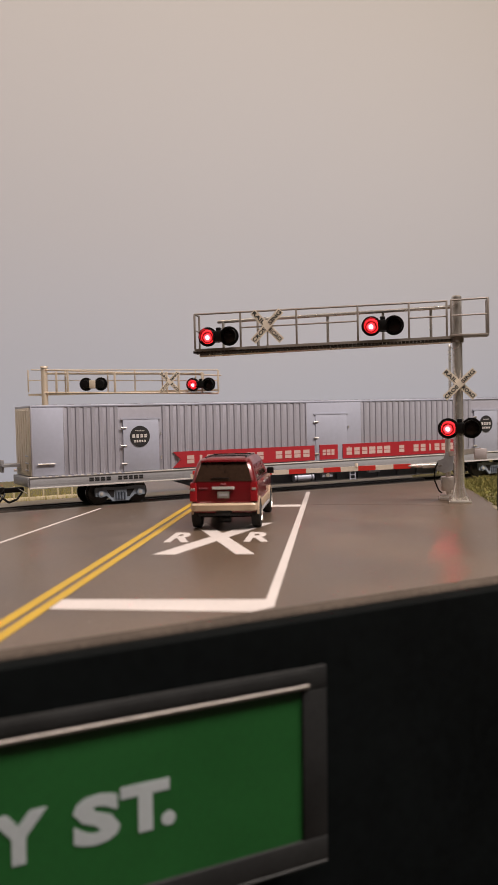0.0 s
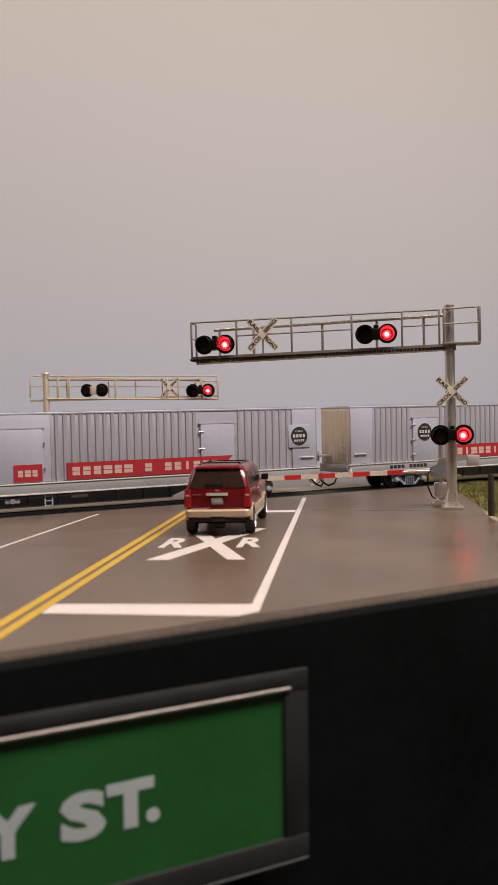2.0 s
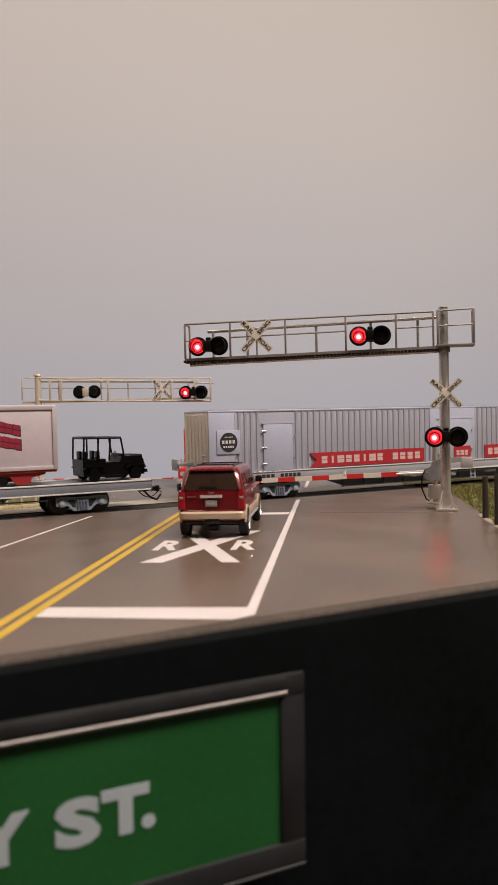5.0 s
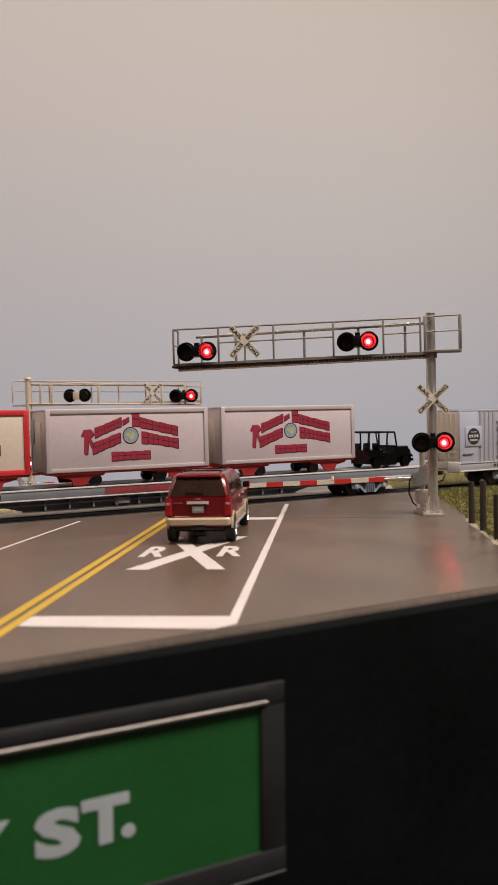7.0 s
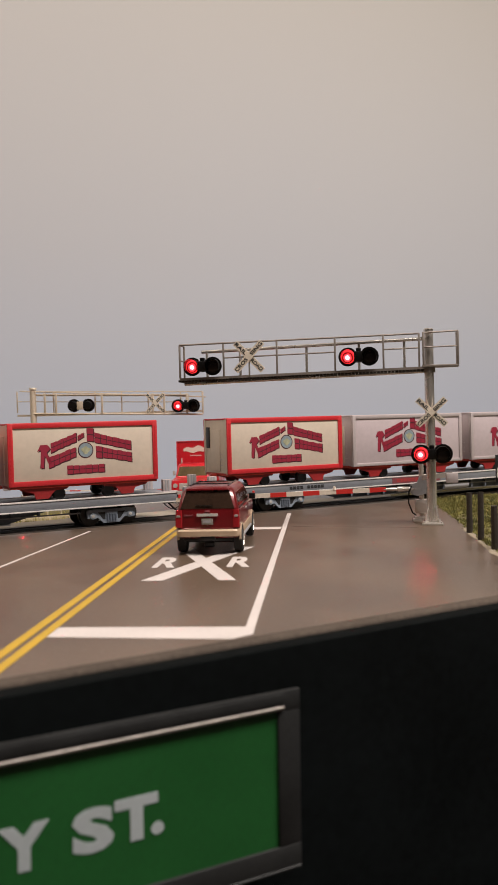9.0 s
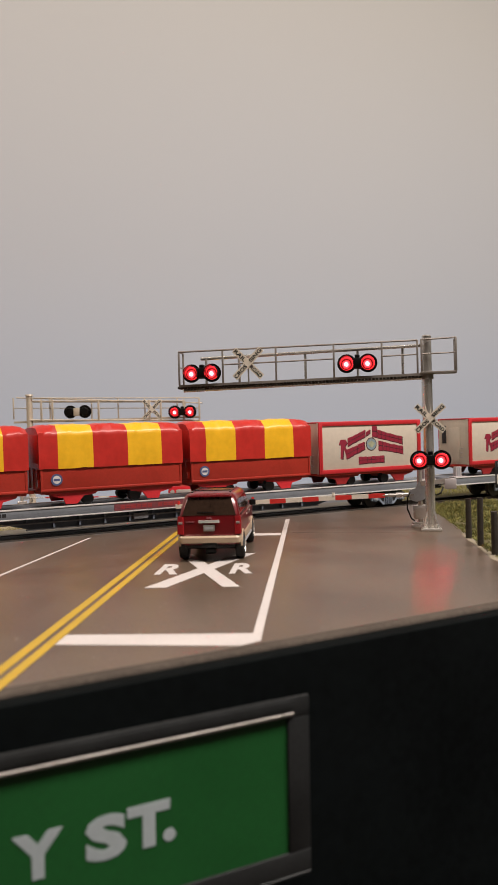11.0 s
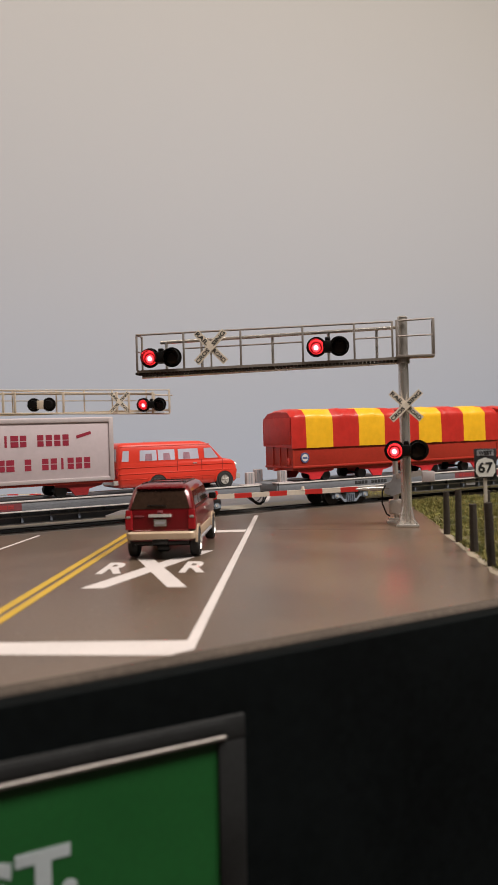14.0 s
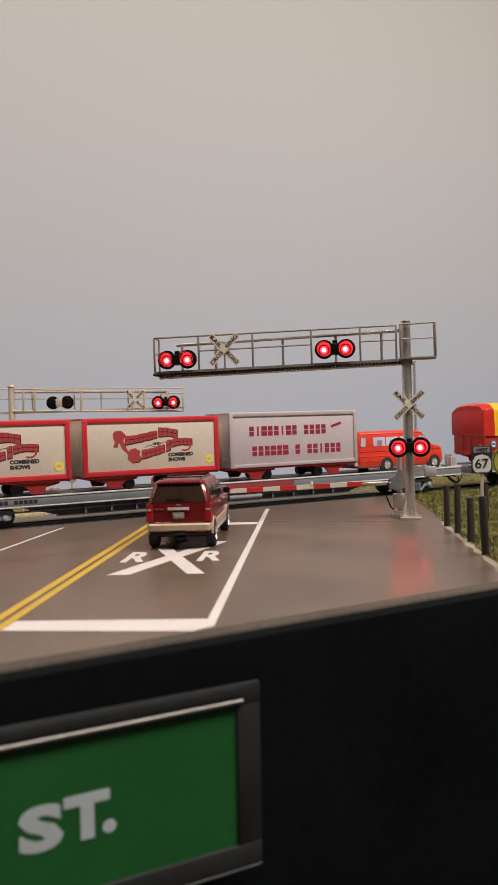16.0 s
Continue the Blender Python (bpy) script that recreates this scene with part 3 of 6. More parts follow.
# ---- crossing signals ----
def lamp_pair(parent, x, y, z, gap, r, name, lenses, facing=1, box=True):
    """Two round lamps on a crossarm; facing 1 looks towards -y. Each lens is lit on one face and dark on the other."""
    head = part(name, bx(B(), x - gap / 2, x + gap / 2, y + 0.4 if facing > 0 else y - 1.6, y + 1.6 if facing > 0 else y - 0.3, z - 2.5, z + 2.5, 0.6), BLACK, parent, "black twin-lamp flashing light head")
    part("junction_box", bx(B(), x - 1.1, x + 1.1, y - 0.8, y + 2.4, z + 2.2, z + 3.9, 0.4) if facing > 0 else bx(B(), x - 1.9, x + 1.9, y - 4.2, y - 0.3, z - 3.0, z + 2.6, 0.3), BLACK if facing > 0 else TAN, head)
    if facing > 0:
        part("middle_housing", bx(B(), x - gap / 2 + 2.7, x + gap / 2 - 2.7, y - 2.6, y + 0.5, z - 2.3, z + 2.3, 0.5), BLACK, head)
    for k, sx in enumerate((-1, 1)):
        cx = x + sx * gap / 2
        bm = B()
        # backing disc with a hole, a cup behind it and a hood before it
        n = 28
        def ring(rad, yy):
            return [bm.verts.new((cx + rad * math.cos(6.2832 * i / n), yy, z + rad * math.sin(6.2832 * i / n))) for i in range(n)]
        loops = [ring(3.08, y - 0.3 * facing), ring(r, y - 0.3 * facing), ring(r, y + 0.2 * facing), ring(3.2, y + 0.2 * facing), ring(2.6, y + 2.9 * facing), ring(0.02, y + 3.2 * facing), ring(0.02, y + 2.9 * facing), ring(2.4, y + 2.7 * facing), ring(3.08, y - 0.25 * facing)]
        for a, b in zip(loops, loops[1:]):
            for i in range(n):
                bm.faces.new((a[i], a[(i + 1) % n], b[(i + 1) % n], b[i]))
        bmesh.ops.recalc_face_normals(bm, faces=bm.faces)
        part("backing_disc", bm, BLACK, head)
        bm = B()
        m = 18
        inner, outer = [], []
        for i in range(m + 1):
            t = radians(-35 + 250 * i / m)
            ln = 4.6 - 2.0 * abs(i / m - 0.5) * 2
            for rad, store in ((3.1, inner), (3.4, outer)):
                p0 = bm.verts.new((cx + rad * math.cos(t), y - 0.3 * facing, z + rad * math.sin(t)))
                p1 = bm.verts.new((cx + rad * math.cos(t), y - (0.3 + ln) * facing, z + rad * math.sin(t)))
                store.append((p0, p1))
        for i in range(m):
            for s in (inner, outer):
                bm.faces.new((s[i][0], s[i][1], s[i + 1][1], s[i + 1][0]))
            bm.faces.new((inner[i][1], outer[i][1], outer[i + 1][1], inner[i + 1][1]))
        bmesh.ops.recalc_face_normals(bm, faces=bm.faces)
        part("hood", bm, BLACK, head)
        # lens: a roundel on an upright spindle
        bm = B()
        q = 24
        def circ(rad, yy):
            return [bm.verts.new((rad * math.cos(6.2832 * i / q), yy, rad * math.sin(6.2832 * i / q))) for i in range(q)]
        rings = [circ(rad, yy) for rad, yy in ((0.5, -0.36), (1.1, -0.32), (1.8, -0.26), (2.5, -0.18), (3.02, -0.1))]
        b1 = circ(3.02, 0.1)
        bm.faces.new(rings[0]).material_index = 0
        for u, v in zip(rings, rings[1:]):
            for i in range(q):
                bm.faces.new((u[i], u[(i + 1) % q], v[(i + 1) % q], v[i])).material_index = 0
        for i in range(q):
            bm.faces.new((rings[-1][i], rings[-1][(i + 1) % q], b1[(i + 1) % q], b1[i])).material_index = 1
        c1 = circ(1.6, 0.35)
        for i in range(q):
            bm.faces.new((b1[i], b1[(i + 1) % q], c1[(i + 1) % q], c1[i])).material_index = 1
        bm.faces.new(c1).material_index = 1
        bmesh.ops.recalc_face_normals(bm, faces=bm.faces)
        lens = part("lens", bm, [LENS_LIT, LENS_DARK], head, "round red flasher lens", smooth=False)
        lens.location = (cx * MM, (y + 0.1 * facing) * MM, z * MM)
        if lenses is not None:
            lenses.append((lens, k))
        else:
            lens.rotation_euler = (0, 0, radians(180 if facing > 0 else 0))
            if facing < 0:
                lens.rotation_euler = (0, 0, 0)
    return head


def crossbuck(parent, x, y, z, length, width, ang, material, letters=True):
    buck = part("crossbuck", bar(B(), (x - length / 2 * math.cos(ang), y, z - length / 2 * math.sin(ang)), (x + length / 2 * math.cos(ang), y, z + length / 2 * math.sin(ang)), width, 0.5), material, parent, "white crossbuck blades with black letters", smooth=False)
    part("blade", bar(B(), (x - length / 2 * math.cos(ang), y + 0.5, z + length / 2 * math.sin(ang)), (x + length / 2 * math.cos(ang), y + 0.5, z - length / 2 * math.sin(ang)), width, 0.49), material, buck, smooth=False)
    if letters:
        h = width * 0.6
        for word, sgn, s0, s1, yy in (("CROS", 1, -0.49, -0.07, 0.25), ("SING", 1, 0.07, 0.48, 0.25), ("RAIL", -1, -0.48, -0.10, -0.25), ("ROAD", -1, 0.10, 0.48, -0.25)):
            a = ang * sgn
            cx, cz = x + s0 * length * math.cos(a), z + s0 * length * math.sin(a)
            m = upright(cx, y - yy if yy > 0 else y + 0.25, cz, math.degrees(a)) @ Matrix.Translation((0, -h / 2, 0.0))
            part("word", glyphs(B(), word, m, (s1 - s0) * length, h, 0.03, 0.06), INK, buck, "black letters", smooth=False)
    return buck


LENSES = []


def cantilever_near():
    c = thing("crossing_signal", "bare metal cantilever crossing signal with walkway, flashers and crossbucks", "crossing signal", at(65.3, -46.2, 0, -4.3))
    top = lambda x: 84.9 + 0.0128 * x
    part("mast", rod(B(), (0, 0, 0.9), (0, 0, 85.6), 2.2, 2.05, 20), ALU, c, "round metal mast")
    part("mast_cap", rod(B(), (0, 0, 85.6), (0, 0, 86.2), 2.2, 1.6, 20), ALU, c)
    part("base_plate", bx(B(), -4.5, 4.5, -6.6, 4.4, 0.0, 1.1, 0.2), ALU, c)
    for k in range(4):
        bm = extrude_xz(B(), [(2.0, 1.0), (4.5, 1.0), (2.0, 8.6)], -0.35, 0.35)
        bmesh.ops.rotate(bm, matrix=Matrix.Rotation(radians(45 + 90 * k), 3, "Z"), verts=bm.verts)
        part("gusset", bm, ALU, c, smooth=False)
    for x, y in ((-3.7, -5.6), (3.7, -5.6), (3.7, 3.7), (-3.7, 3.7)):
        part("bolt", rod(B(), (x, y, 0.9), (x, y, 1.9), 0.45, seg=6), ALU, c)
    # arm tubes and struts
    part("arm_tube", rod(B(), (-102.5, 3.2, top(-102.5) - 3.6), (-0.5, 1.6, top(0) - 3.0), 0.75), ALU, c)
    part("arm_tube", rod(B(), (-111.0, 3.2, top(-111) - 18.0), (-0.5, 1.6, top(0) - 17.4), 0.75), ALU, c)
    for x in (-100.0, -84.5, -54.0, -10.5):
        part("strut", rod(B(), (x, 2.9, top(x) - 16.4), (x, 2.9, top(x) - 3.4), 0.62), ALU, c)
    # front railing
    part("top_rail", rod(B(), (-111.6, -2.6, top(-111.6) - 0.4), (-4.2, -2.6, top(-4.2) - 1.0), 0.42, seg=8), ALU_DULL, c)
    for x in (-111.6, -91.2, -66.8, -40.8, -19.6, -4.2):
        part("rail_post", bx(B(), x - 0.42, x + 0.42, -3.0, -2.2, top(x) - 15.6, top(x) - 0.8, 0.1), ALU_DULL, c)
    for x0, x1 in ((-91.2, -40.8), (-19.6, -4.2)):
        part("mid_rail", rod(B(), (x0, -2.6, top(x0) - 7.2), (x1, -2.6, top(x1) - 7.2), 0.34, seg=8), ALU_DULL, c)
    # end of the railing
    part("end_rail", rod(B(), (-111.6, -2.6, top(-112) - 0.4), (-111.6, 6.0, top(-112) - 0.4), 0.4, seg=8), ALU_DULL, c)
    part("end_rail", rod(B(), (-111.6, -2.6, top(-112) - 7.4), (-111.6, 6.0, top(-112) - 7.4), 0.32, seg=8), ALU_DULL, c)
    part("rail_post", bx(B(), -112.0, -111.2, 5.6, 6.4, top(-112) - 15.6, top(-112) - 0.4, 0.1), ALU_DULL, c)
    # walkway: two channels and a row of grating bars
    part("walkway_channel", bx(B(), -112.0, -2.0, -3.1, -2.3, -16.6, -15.5), ALU_DULL, c).rotation_euler = (0, -0.0128, 0)
    part("walkway_channel", bx(B(), -112.0, -2.0, 5.6, 6.4, -16.6, -15.5), ALU_DULL, c).rotation_euler = (0, -0.0128, 0)
    for ob in c.children[-2:]:
        ob.location = (0, 0, 84.9 * MM)
    gm = mesh_of("grating_bar", bx(B(), -0.6, 0.6, -2.2, 5.8, -17.3, -16.3), MATTE)
    for i in range(70):
        x = -112 + i * 1.58
        ob = new("grating_bar", gm)
        ob.parent, ob.location = c, (x * MM, 0, top(x) * MM)
    # maintenance cage behind the mast
    part("cage_rail", rod(B(), (-2.6, -3.1, top(0) - 0.9), (12.6, -3.1, top(13.4) - 0.7), 0.4, seg=8), ALU_DULL, c)
    part("cage_rail", rod(B(), (-2.6, -3.1, top(0) - 7.2), (12.8, -3.1, top(13.4) - 7.2), 0.34, seg=8), ALU_DULL, c)
    part("cage_floor", bx(B(), -3.0, 12.6, -3.5, 4.5, top(0) - 15.9, top(0) - 14.9, 0.15), ALU_DULL, c)
    for x in (-2.4, 12.3):
        part("cage_post", bx(B(), x - 0.45, x + 0.45, -3.5, -2.7, top(0) - 15, top(0) - 0.6, 0.1), ALU_DULL, c)
    part("cage_post", bx(B(), 11.9, 12.7, 3.6, 4.4, top(0) - 15, top(0) - 0.6, 0.1), ALU_DULL, c)
    part("cage_rail", rod(B(), (12.3, -3.1, top(0) - 0.8), (12.3, 4.0, top(0) - 0.8), 0.4, seg=8), ALU_DULL, c)
    part("collar", rod(B(), (0, 0, 66.8), (0, 0, 69.2), 2.7, seg=20), ALU_DULL, c)
    # lamps and crossbucks
    lamp_pair(c, -100.6, -4.6, 72.9, 9.4, 4.2, "signal_head", LENSES)
    part("bracket", bx(B(), -101.4, -99.8, -3.4, 3.2, 74.6, 76.4, 0.2), BLACK, c)
    lamp_pair(c, -30.4, -4.6, 74.6, 9.3, 4.15, "signal_head", LENSES)
    part("bracket", bx(B(), -31.2, -29.6, -3.4, 3.2, 76.3, 78.0, 0.2), BLACK, c)
    part("hanger", rod(B(), (-30.4, 2.6, 68.0), (-30.4, 2.6, 81.5), 0.6), ALU, c)
    lamp_pair(c, 0.2, -5.4, 31.2, 9.3, 4.25, "signal_head", LENSES)
    part("band", bx(B(), -2.9, 2.9, -3.0, 2.9, 30.1, 33.5, 0.3), BLACK, c)
    crossbuck(c, -79.4, -3.8, 76.6, 17.8, 2.9, radians(46), SIGN_BLADE)
    part("crossbuck_stem", rod(B(), (-79.4, -3.0, 67.6), (-79.4, -3.0, 76), 0.4), ALU, c)
    crossbuck(c, 0.6, -3.2, 49.4, 16.6, 2.7, radians(43), SIGN_BLADE)
    return c


cantilever_near()


def cantilever_far():
    c = thing("crossing_signal", "tan metal cantilever crossing signal beyond the track, seen from behind", "crossing signal", at(-185.5, 157.0, -3.6, 0.0))
    top = lambda x: 76.0 - 0.029 * x
    part("mast", rod(B(), (0, 0, 0), (0, 0, 77.5), 2.4, 2.2, 18), TAN, c, "round tan mast")
    part("mast_cap", rod(B(), (0, 0, 77.5), (0, 0, 78.6), 2.9, 2.6, 18), TAN, c)
    part("base_plate", bx(B(), -5, 5, -5, 5, 0, 1, 0.2), TAN, c)
    part("arm_tube", rod(B(), (0.5, 0.4, top(0) - 2.4), (111.0, 0.4, top(111) - 2.4), 0.7), TAN, c)
    part("arm_tube", rod(B(), (0.5, -1.6, top(0) - 15.6), (121, -1.6, top(121) - 15.6), 0.6), TAN, c)
    part("top_rail", rod(B(), (0.5, -1.6, top(0)), (120.8, -1.6, top(120.8)), 0.36, seg=8), TAN, c)
    part("drop_tube", rod(B(), (110.6, 0.4, top(111) - 9.0), (110.6, 0.4, top(111) - 2.0), 0.6), TAN, c)
    part("top_rail", rod(B(), (-12.5, 2.6, top(-12)), (120.6, 2.6, top(120.6)), 0.42, seg=8), TAN, c)
    part("mid_rail", rod(B(), (-12.5, 2.6, top(-12) - 7), (121, 2.6, top(121) - 7), 0.3, seg=8), TAN, c)
    part("floor_rail", bx(B(), -12.5, 121, 2.0, 3.0, -0.7, 0.7), TAN, c).location = (0, 0, (top(54) - 15.2) * MM)
    c.children[-1].rotation_euler = (0, 0.029, 0)
    for x in (-12.5, 14, 44, 63, 82, 105, 120.6):
        part("rail_post", bx(B(), x - 0.45, x + 0.45, 2.2, 3.0, top(x) - 15, top(x) + 0.1, 0.1), TAN, c)
    for x in (9, 17, 50, 86, 94, 110):
        part("strut", bx(B(), x - 0.7, x + 0.7, -2.2, -1.0, top(x) - 15.2, top(x) - 1.2, 0.15), TAN, c)
    for i in range(38):
        x = 4 + i * 3.1
        part("grating_bar", bx(B(), x - 0.3, x + 0.3, -1.4, 2.4, top(x) - 15.5, top(x) - 15.0), TAN, c, smooth=False)
    part("end_rail", rod(B(), (120.8, -1.6, top(121)), (120.8, 2.6, top(121)), 0.4, seg=8), TAN, c)
    part("end_post", bx(B(), 120.4, 121.3, -2.0, -1.2, top(121) - 15.5, top(121), 0.1), TAN, c)
    lamp_pair(c, 34.4, 0.6, 65.4, 10.3, 4.6, "signal_head", None, facing=-1)
    lamp_pair(c, 109.4, -3.4, 63.0, 10.6, 4.6, "signal_head", LENSES)
    lamp_pair(c, -2.6, -4.6, 19.4, 10.2, 4.6, "signal_head", LENSES)
    part("band", bx(B(), -3, 3, -3, 3, 18.4, 21.2, 0.3), TAN, c)
    crossbuck(c, 88.0, -2.4, 65.4, 17.5, 2.9, radians(46), SIGN_BLADE)
    crossbuck(c, 0.2, -3.2, 39.6, 17.5, 2.9, radians(42), SIGN_BLADE)
    return c


cantilever_far()


def gate(name, m, reach, back, label, tip=0.0):
    """A lowered gate with its mast, drive box, striped arm and counterweight; the arm points to -x."""
    g = thing(name, label, "crossing gate", m)
    part("foot", bx(B(), -4.2, 3.4, -3.2, 3.2, 0, 1.6, 0.3), PALE_METAL, g)
    part("mast", rod(B(), (0, 0, 1.5), (0, 0, 27.0), 1.15, seg=14), PALE_METAL, g)
    part("mast_cap", rod(B(), (0, 0, 27.0), (0, 0, 27.8), 1.3, 0.8, seg=14), PALE_METAL, g)
    drive = part("drive_box", bx(B(), -3.0, 2.6, -2.4, 2.4, 4.0, 10.2, 0.5), PALE_METAL, g, "silver drive box")
    part("flange", rod(B(), (-0.4, -2.9, 7.0), (-0.4, -2.3, 7.0), 2.2, seg=18), PALE_METAL, drive)
    part("base_band", bx(B(), -3.4, 3.0, -2.8, 2.8, 1.6, 2.6, 0.3), PALE_METAL, g)
    part("bracket", extrude_xz(B(), [(-5.0, 13.0), (-2.0, 11.8), (1.8, 13.0), (2.0, 20.5), (-1.0, 20.8), (-2.2, 18.0), (-5.0, 17.2)], -2.6, -1.6), SILL, g, "grey pivot bracket", smooth=False)
    part("weight_arm", bar(B(), (0, -2.2, 20.0), (13.6, -2.2, 21.4), 2.2, 0.9), PALE_METAL, g, smooth=False)
    part("counterweight", bx(B(), 10.8, 16.0, -3.0, -1.0, 17.4, 22.0, 0.3), WAGON_TRIM, g)
    for x, r in ((-6.5, 1.0), (-9.5, 1.15), (-13.0, 0.9)):
        part("coupling", rod(B(), (x - 1.3, -2.1, 15.1), (x + 1.3, -2.1, 15.1), r, seg=10), PALE_METAL, g)
    part("arm_link", rod(B(), (-17.0, -2.1, 15.1), (-3.0, -2.1, 15.1), 0.6), PALE_METAL, g)
    arm = part("arm", bar(B(), (-reach, -2.1, 15.1 - 0.032 * (reach - 16)), (-16.0, -2.1, 15.1), 2.0, 0.9), GATE_WHITE, g, "white gate arm with red stripes", smooth=False)
    x, k = -16.0, 0
    while x - 7.4 > -reach:
        if k % 2 == 0:
            part("stripe", bar(B(), (x - 7.4, -2.1, 15.1 + 0.032 * (x + 8.6)), (x, -2.1, 15.1 + 0.032 * (x + 16)), 2.03, 0.96), GATE_RED, arm, "red stripe", smooth=False)
        x -= 7.5
        k += 1
    for d in (reach * 0.35, reach * 0.68, reach - 1.5):
        part("arm_lamp", rod(B(), (-d, -2.1, 16.0 - 0.032 * (d - 16)), (-d, -2.1, 17.6 - 0.032 * (d - 16)), 0.75, 0.55), GATE_WHITE if d < reach * 0.6 else GATE_RED, arm)
    pts = [(-4.2, -2.0, 17), (-6.0, -3.5, 14), (-6.2, -3.6, 9), (-4.4, -3.0, 4.4), (-3.0, -2.4, 3.4)]
    bm = B()
    for p, q in zip(pts, pts[1:]):
        rod(bm, p, q, 0.35, seg=6)
    part("cable", bm, BLACK, g, "black cable loop")
    return g


gate("crossing_gate", at(62.0, -36.5, 0), 112.0, 0, "lowered red and white striped crossing gate with silver drive")
gate("crossing_gate", at(-190.0, 148.0, -3.6, 183.0), 100.0, 0, "lowered red and white gate beyond the track").scale = (1.0, 1.0, 0.4)


def plain_mast():
    g = thing("signal_mast", "slim grey metal mast standing far beyond the track", "mast", at(136.0, 530.0, -38.0))
    part("pole", rod(B(), (0, 0, 0), (0, 0, 145.0), 1.6, seg=14), ALU, g)
    part("cap", rod(B(), (0, 0, 145.0), (0, 0, 146.0), 1.9, 1.4, 14), ALU, g)


plain_mast()


# ---- signs and posts on the verge ----
def route_sign():
    g = thing("route_sign", "white route shield 67 under a west plate on a post", "road sign", at(82.9, -116, -0.6))
    part("post", bx(B(), -0.55, 0.55, 0.1, 0.9, 0, 31, 0.1), SIGN_BACK, g)
    bk = part("backing", bx(B(), -3.6, 3.6, -0.3, 0.1, 24.2, 33.8, 0.1), INK, g, "black backing plate")
    pts = [(-3.1, 28.6), (-2.2, 30.2), (0, 30.9), (2.2, 30.2), (3.1, 28.6), (3.1, 25.9), (2.2, 24.6), (-2.2, 24.6), (-3.1, 25.9)]
    sh = part("shield", extrude_xz(B(), pts, -0.42, -0.31), SIGN_WHITE, g, "white route shield", smooth=False)
    part("number", glyphs(B(), "67", upright(-2.4, -0.42, 25.9), 4.8, 3.5, 0.02, 0.08), INK, sh, smooth=False)
    pl = part("plate", bx(B(), -2.7, 2.7, -0.42, -0.31, 31.5, 33.4), SILL, g, "grey direction plate")
    part("word", glyphs(B(), "WEST", upright(-2.2, -0.42, 31.8), 4.4, 1.3, 0.03, 0.08), INK, pl, smooth=False)


route_sign()


def round_sign(m, back, label):
    g = thing("warning_sign", label, "road sign", m)
    g.scale = (0.8, 0.8, 0.8) if back else (1, 1, 1)
    part("post", rod(B(), (0, 0.5, 0), (0, 0.5, 33), 0.6, seg=8), SIGN_BACK, g)
    d = part("disc", disc(B(), 0, -0.2, 30.5, 5.1, 0.4, 36), SIGN_BACK if back else SIGN_YELLOW, g, "round sign plate")
    if not back:
        part("bar", bar(B(), (-3.3, -0.26, 27.2), (3.3, -0.26, 33.8), 0.9, 0.1), INK, d, smooth=False)
        part("bar", bar(B(), (-3.3, -0.265, 33.8), (3.3, -0.265, 27.2), 0.9, 0.1), INK, d, smooth=False)
        bm = B()
        bmesh.ops.create_circle(bm, cap_ends=False, segments=40, radius=4.9, matrix=Matrix.Translation((0, -0.25, 30.5)) @ Matrix.Rotation(radians(90), 4, "X"))
        r = bmesh.ops.extrude_edge_only(bm, edges=list(bm.edges))
        for v in [x for x in r["geom"] if isinstance(x, bmesh.types.BMVert)]:
            v.co.x, v.co.z = v.co.x * 0.93, 30.5 + (v.co.z - 30.5) * 0.93
        part("rim", bm, INK, d, smooth=False)


round_sign(at(82.6, -160, -0.6), False, "round yellow railway warning sign with a black cross on a post")
round_sign(at(-151.0, 178, -16.0), True, "back of a round warning sign beyond the track")


def wood_post(x, y, h, r, lean, seed):
    rg = random.Random(seed)
    bm = B()
    rod(bm, (0, 0, -1.5), (lean, lean * 0.3, h), r, r * 0.9, 12)
    for v in bm.verts:
        v.co += Vector((rg.uniform(-0.09, 0.09), rg.uniform(-0.09, 0.09), rg.uniform(-0.15, 0.15) if v.co.z > h / 2 else 0))
    solid("fence_post", bm, WOOD, "dark weathered wooden fence post in the grass", "fence post", at(x, y, -0.4), "fence posts on the verge")


for i, (x, y, h, r, lean) in enumerate(((76.6, -75.5, 16.6, 1.25, 0.0), (77.3, -96.5, 18.8, 1.25, 0.1), (78.2, -119, 15.8, 1.35, -0.2), (77.4, -148, 18.9, 1.3, -0.7),
                                        (79.0, -173, 15.6, 1.5, 0.6), (94.6, -62, 15.5, 1.3, 0.0), (112, -100, 16, 1.3, 0.2), (120, -30, 16, 1.3, 0.0))):
    wood_post(x, y, h, r, lean, i)

# low pale fence on the far side of the track
fence = thing("low_fence", "low pale fence with thin posts behind the track", "fence", at(*along(-215, T0 + 70), -3.8, HEADING))
part("base_board", bx(B(), -140, 140, -0.6, 0.6, -2.5, 1.5, 0.1), BOARD, fence)
pm = mesh_of("picket", bx(B(), -0.45, 0.45, -0.5, 0.5, 1.4, 8.0, 0.1), BOARD)
for i in range(36):
    ob = new("picket", pm)
    ob.parent, ob.location = fence, ((-136 + i * 7.8) * MM, 0, 0)


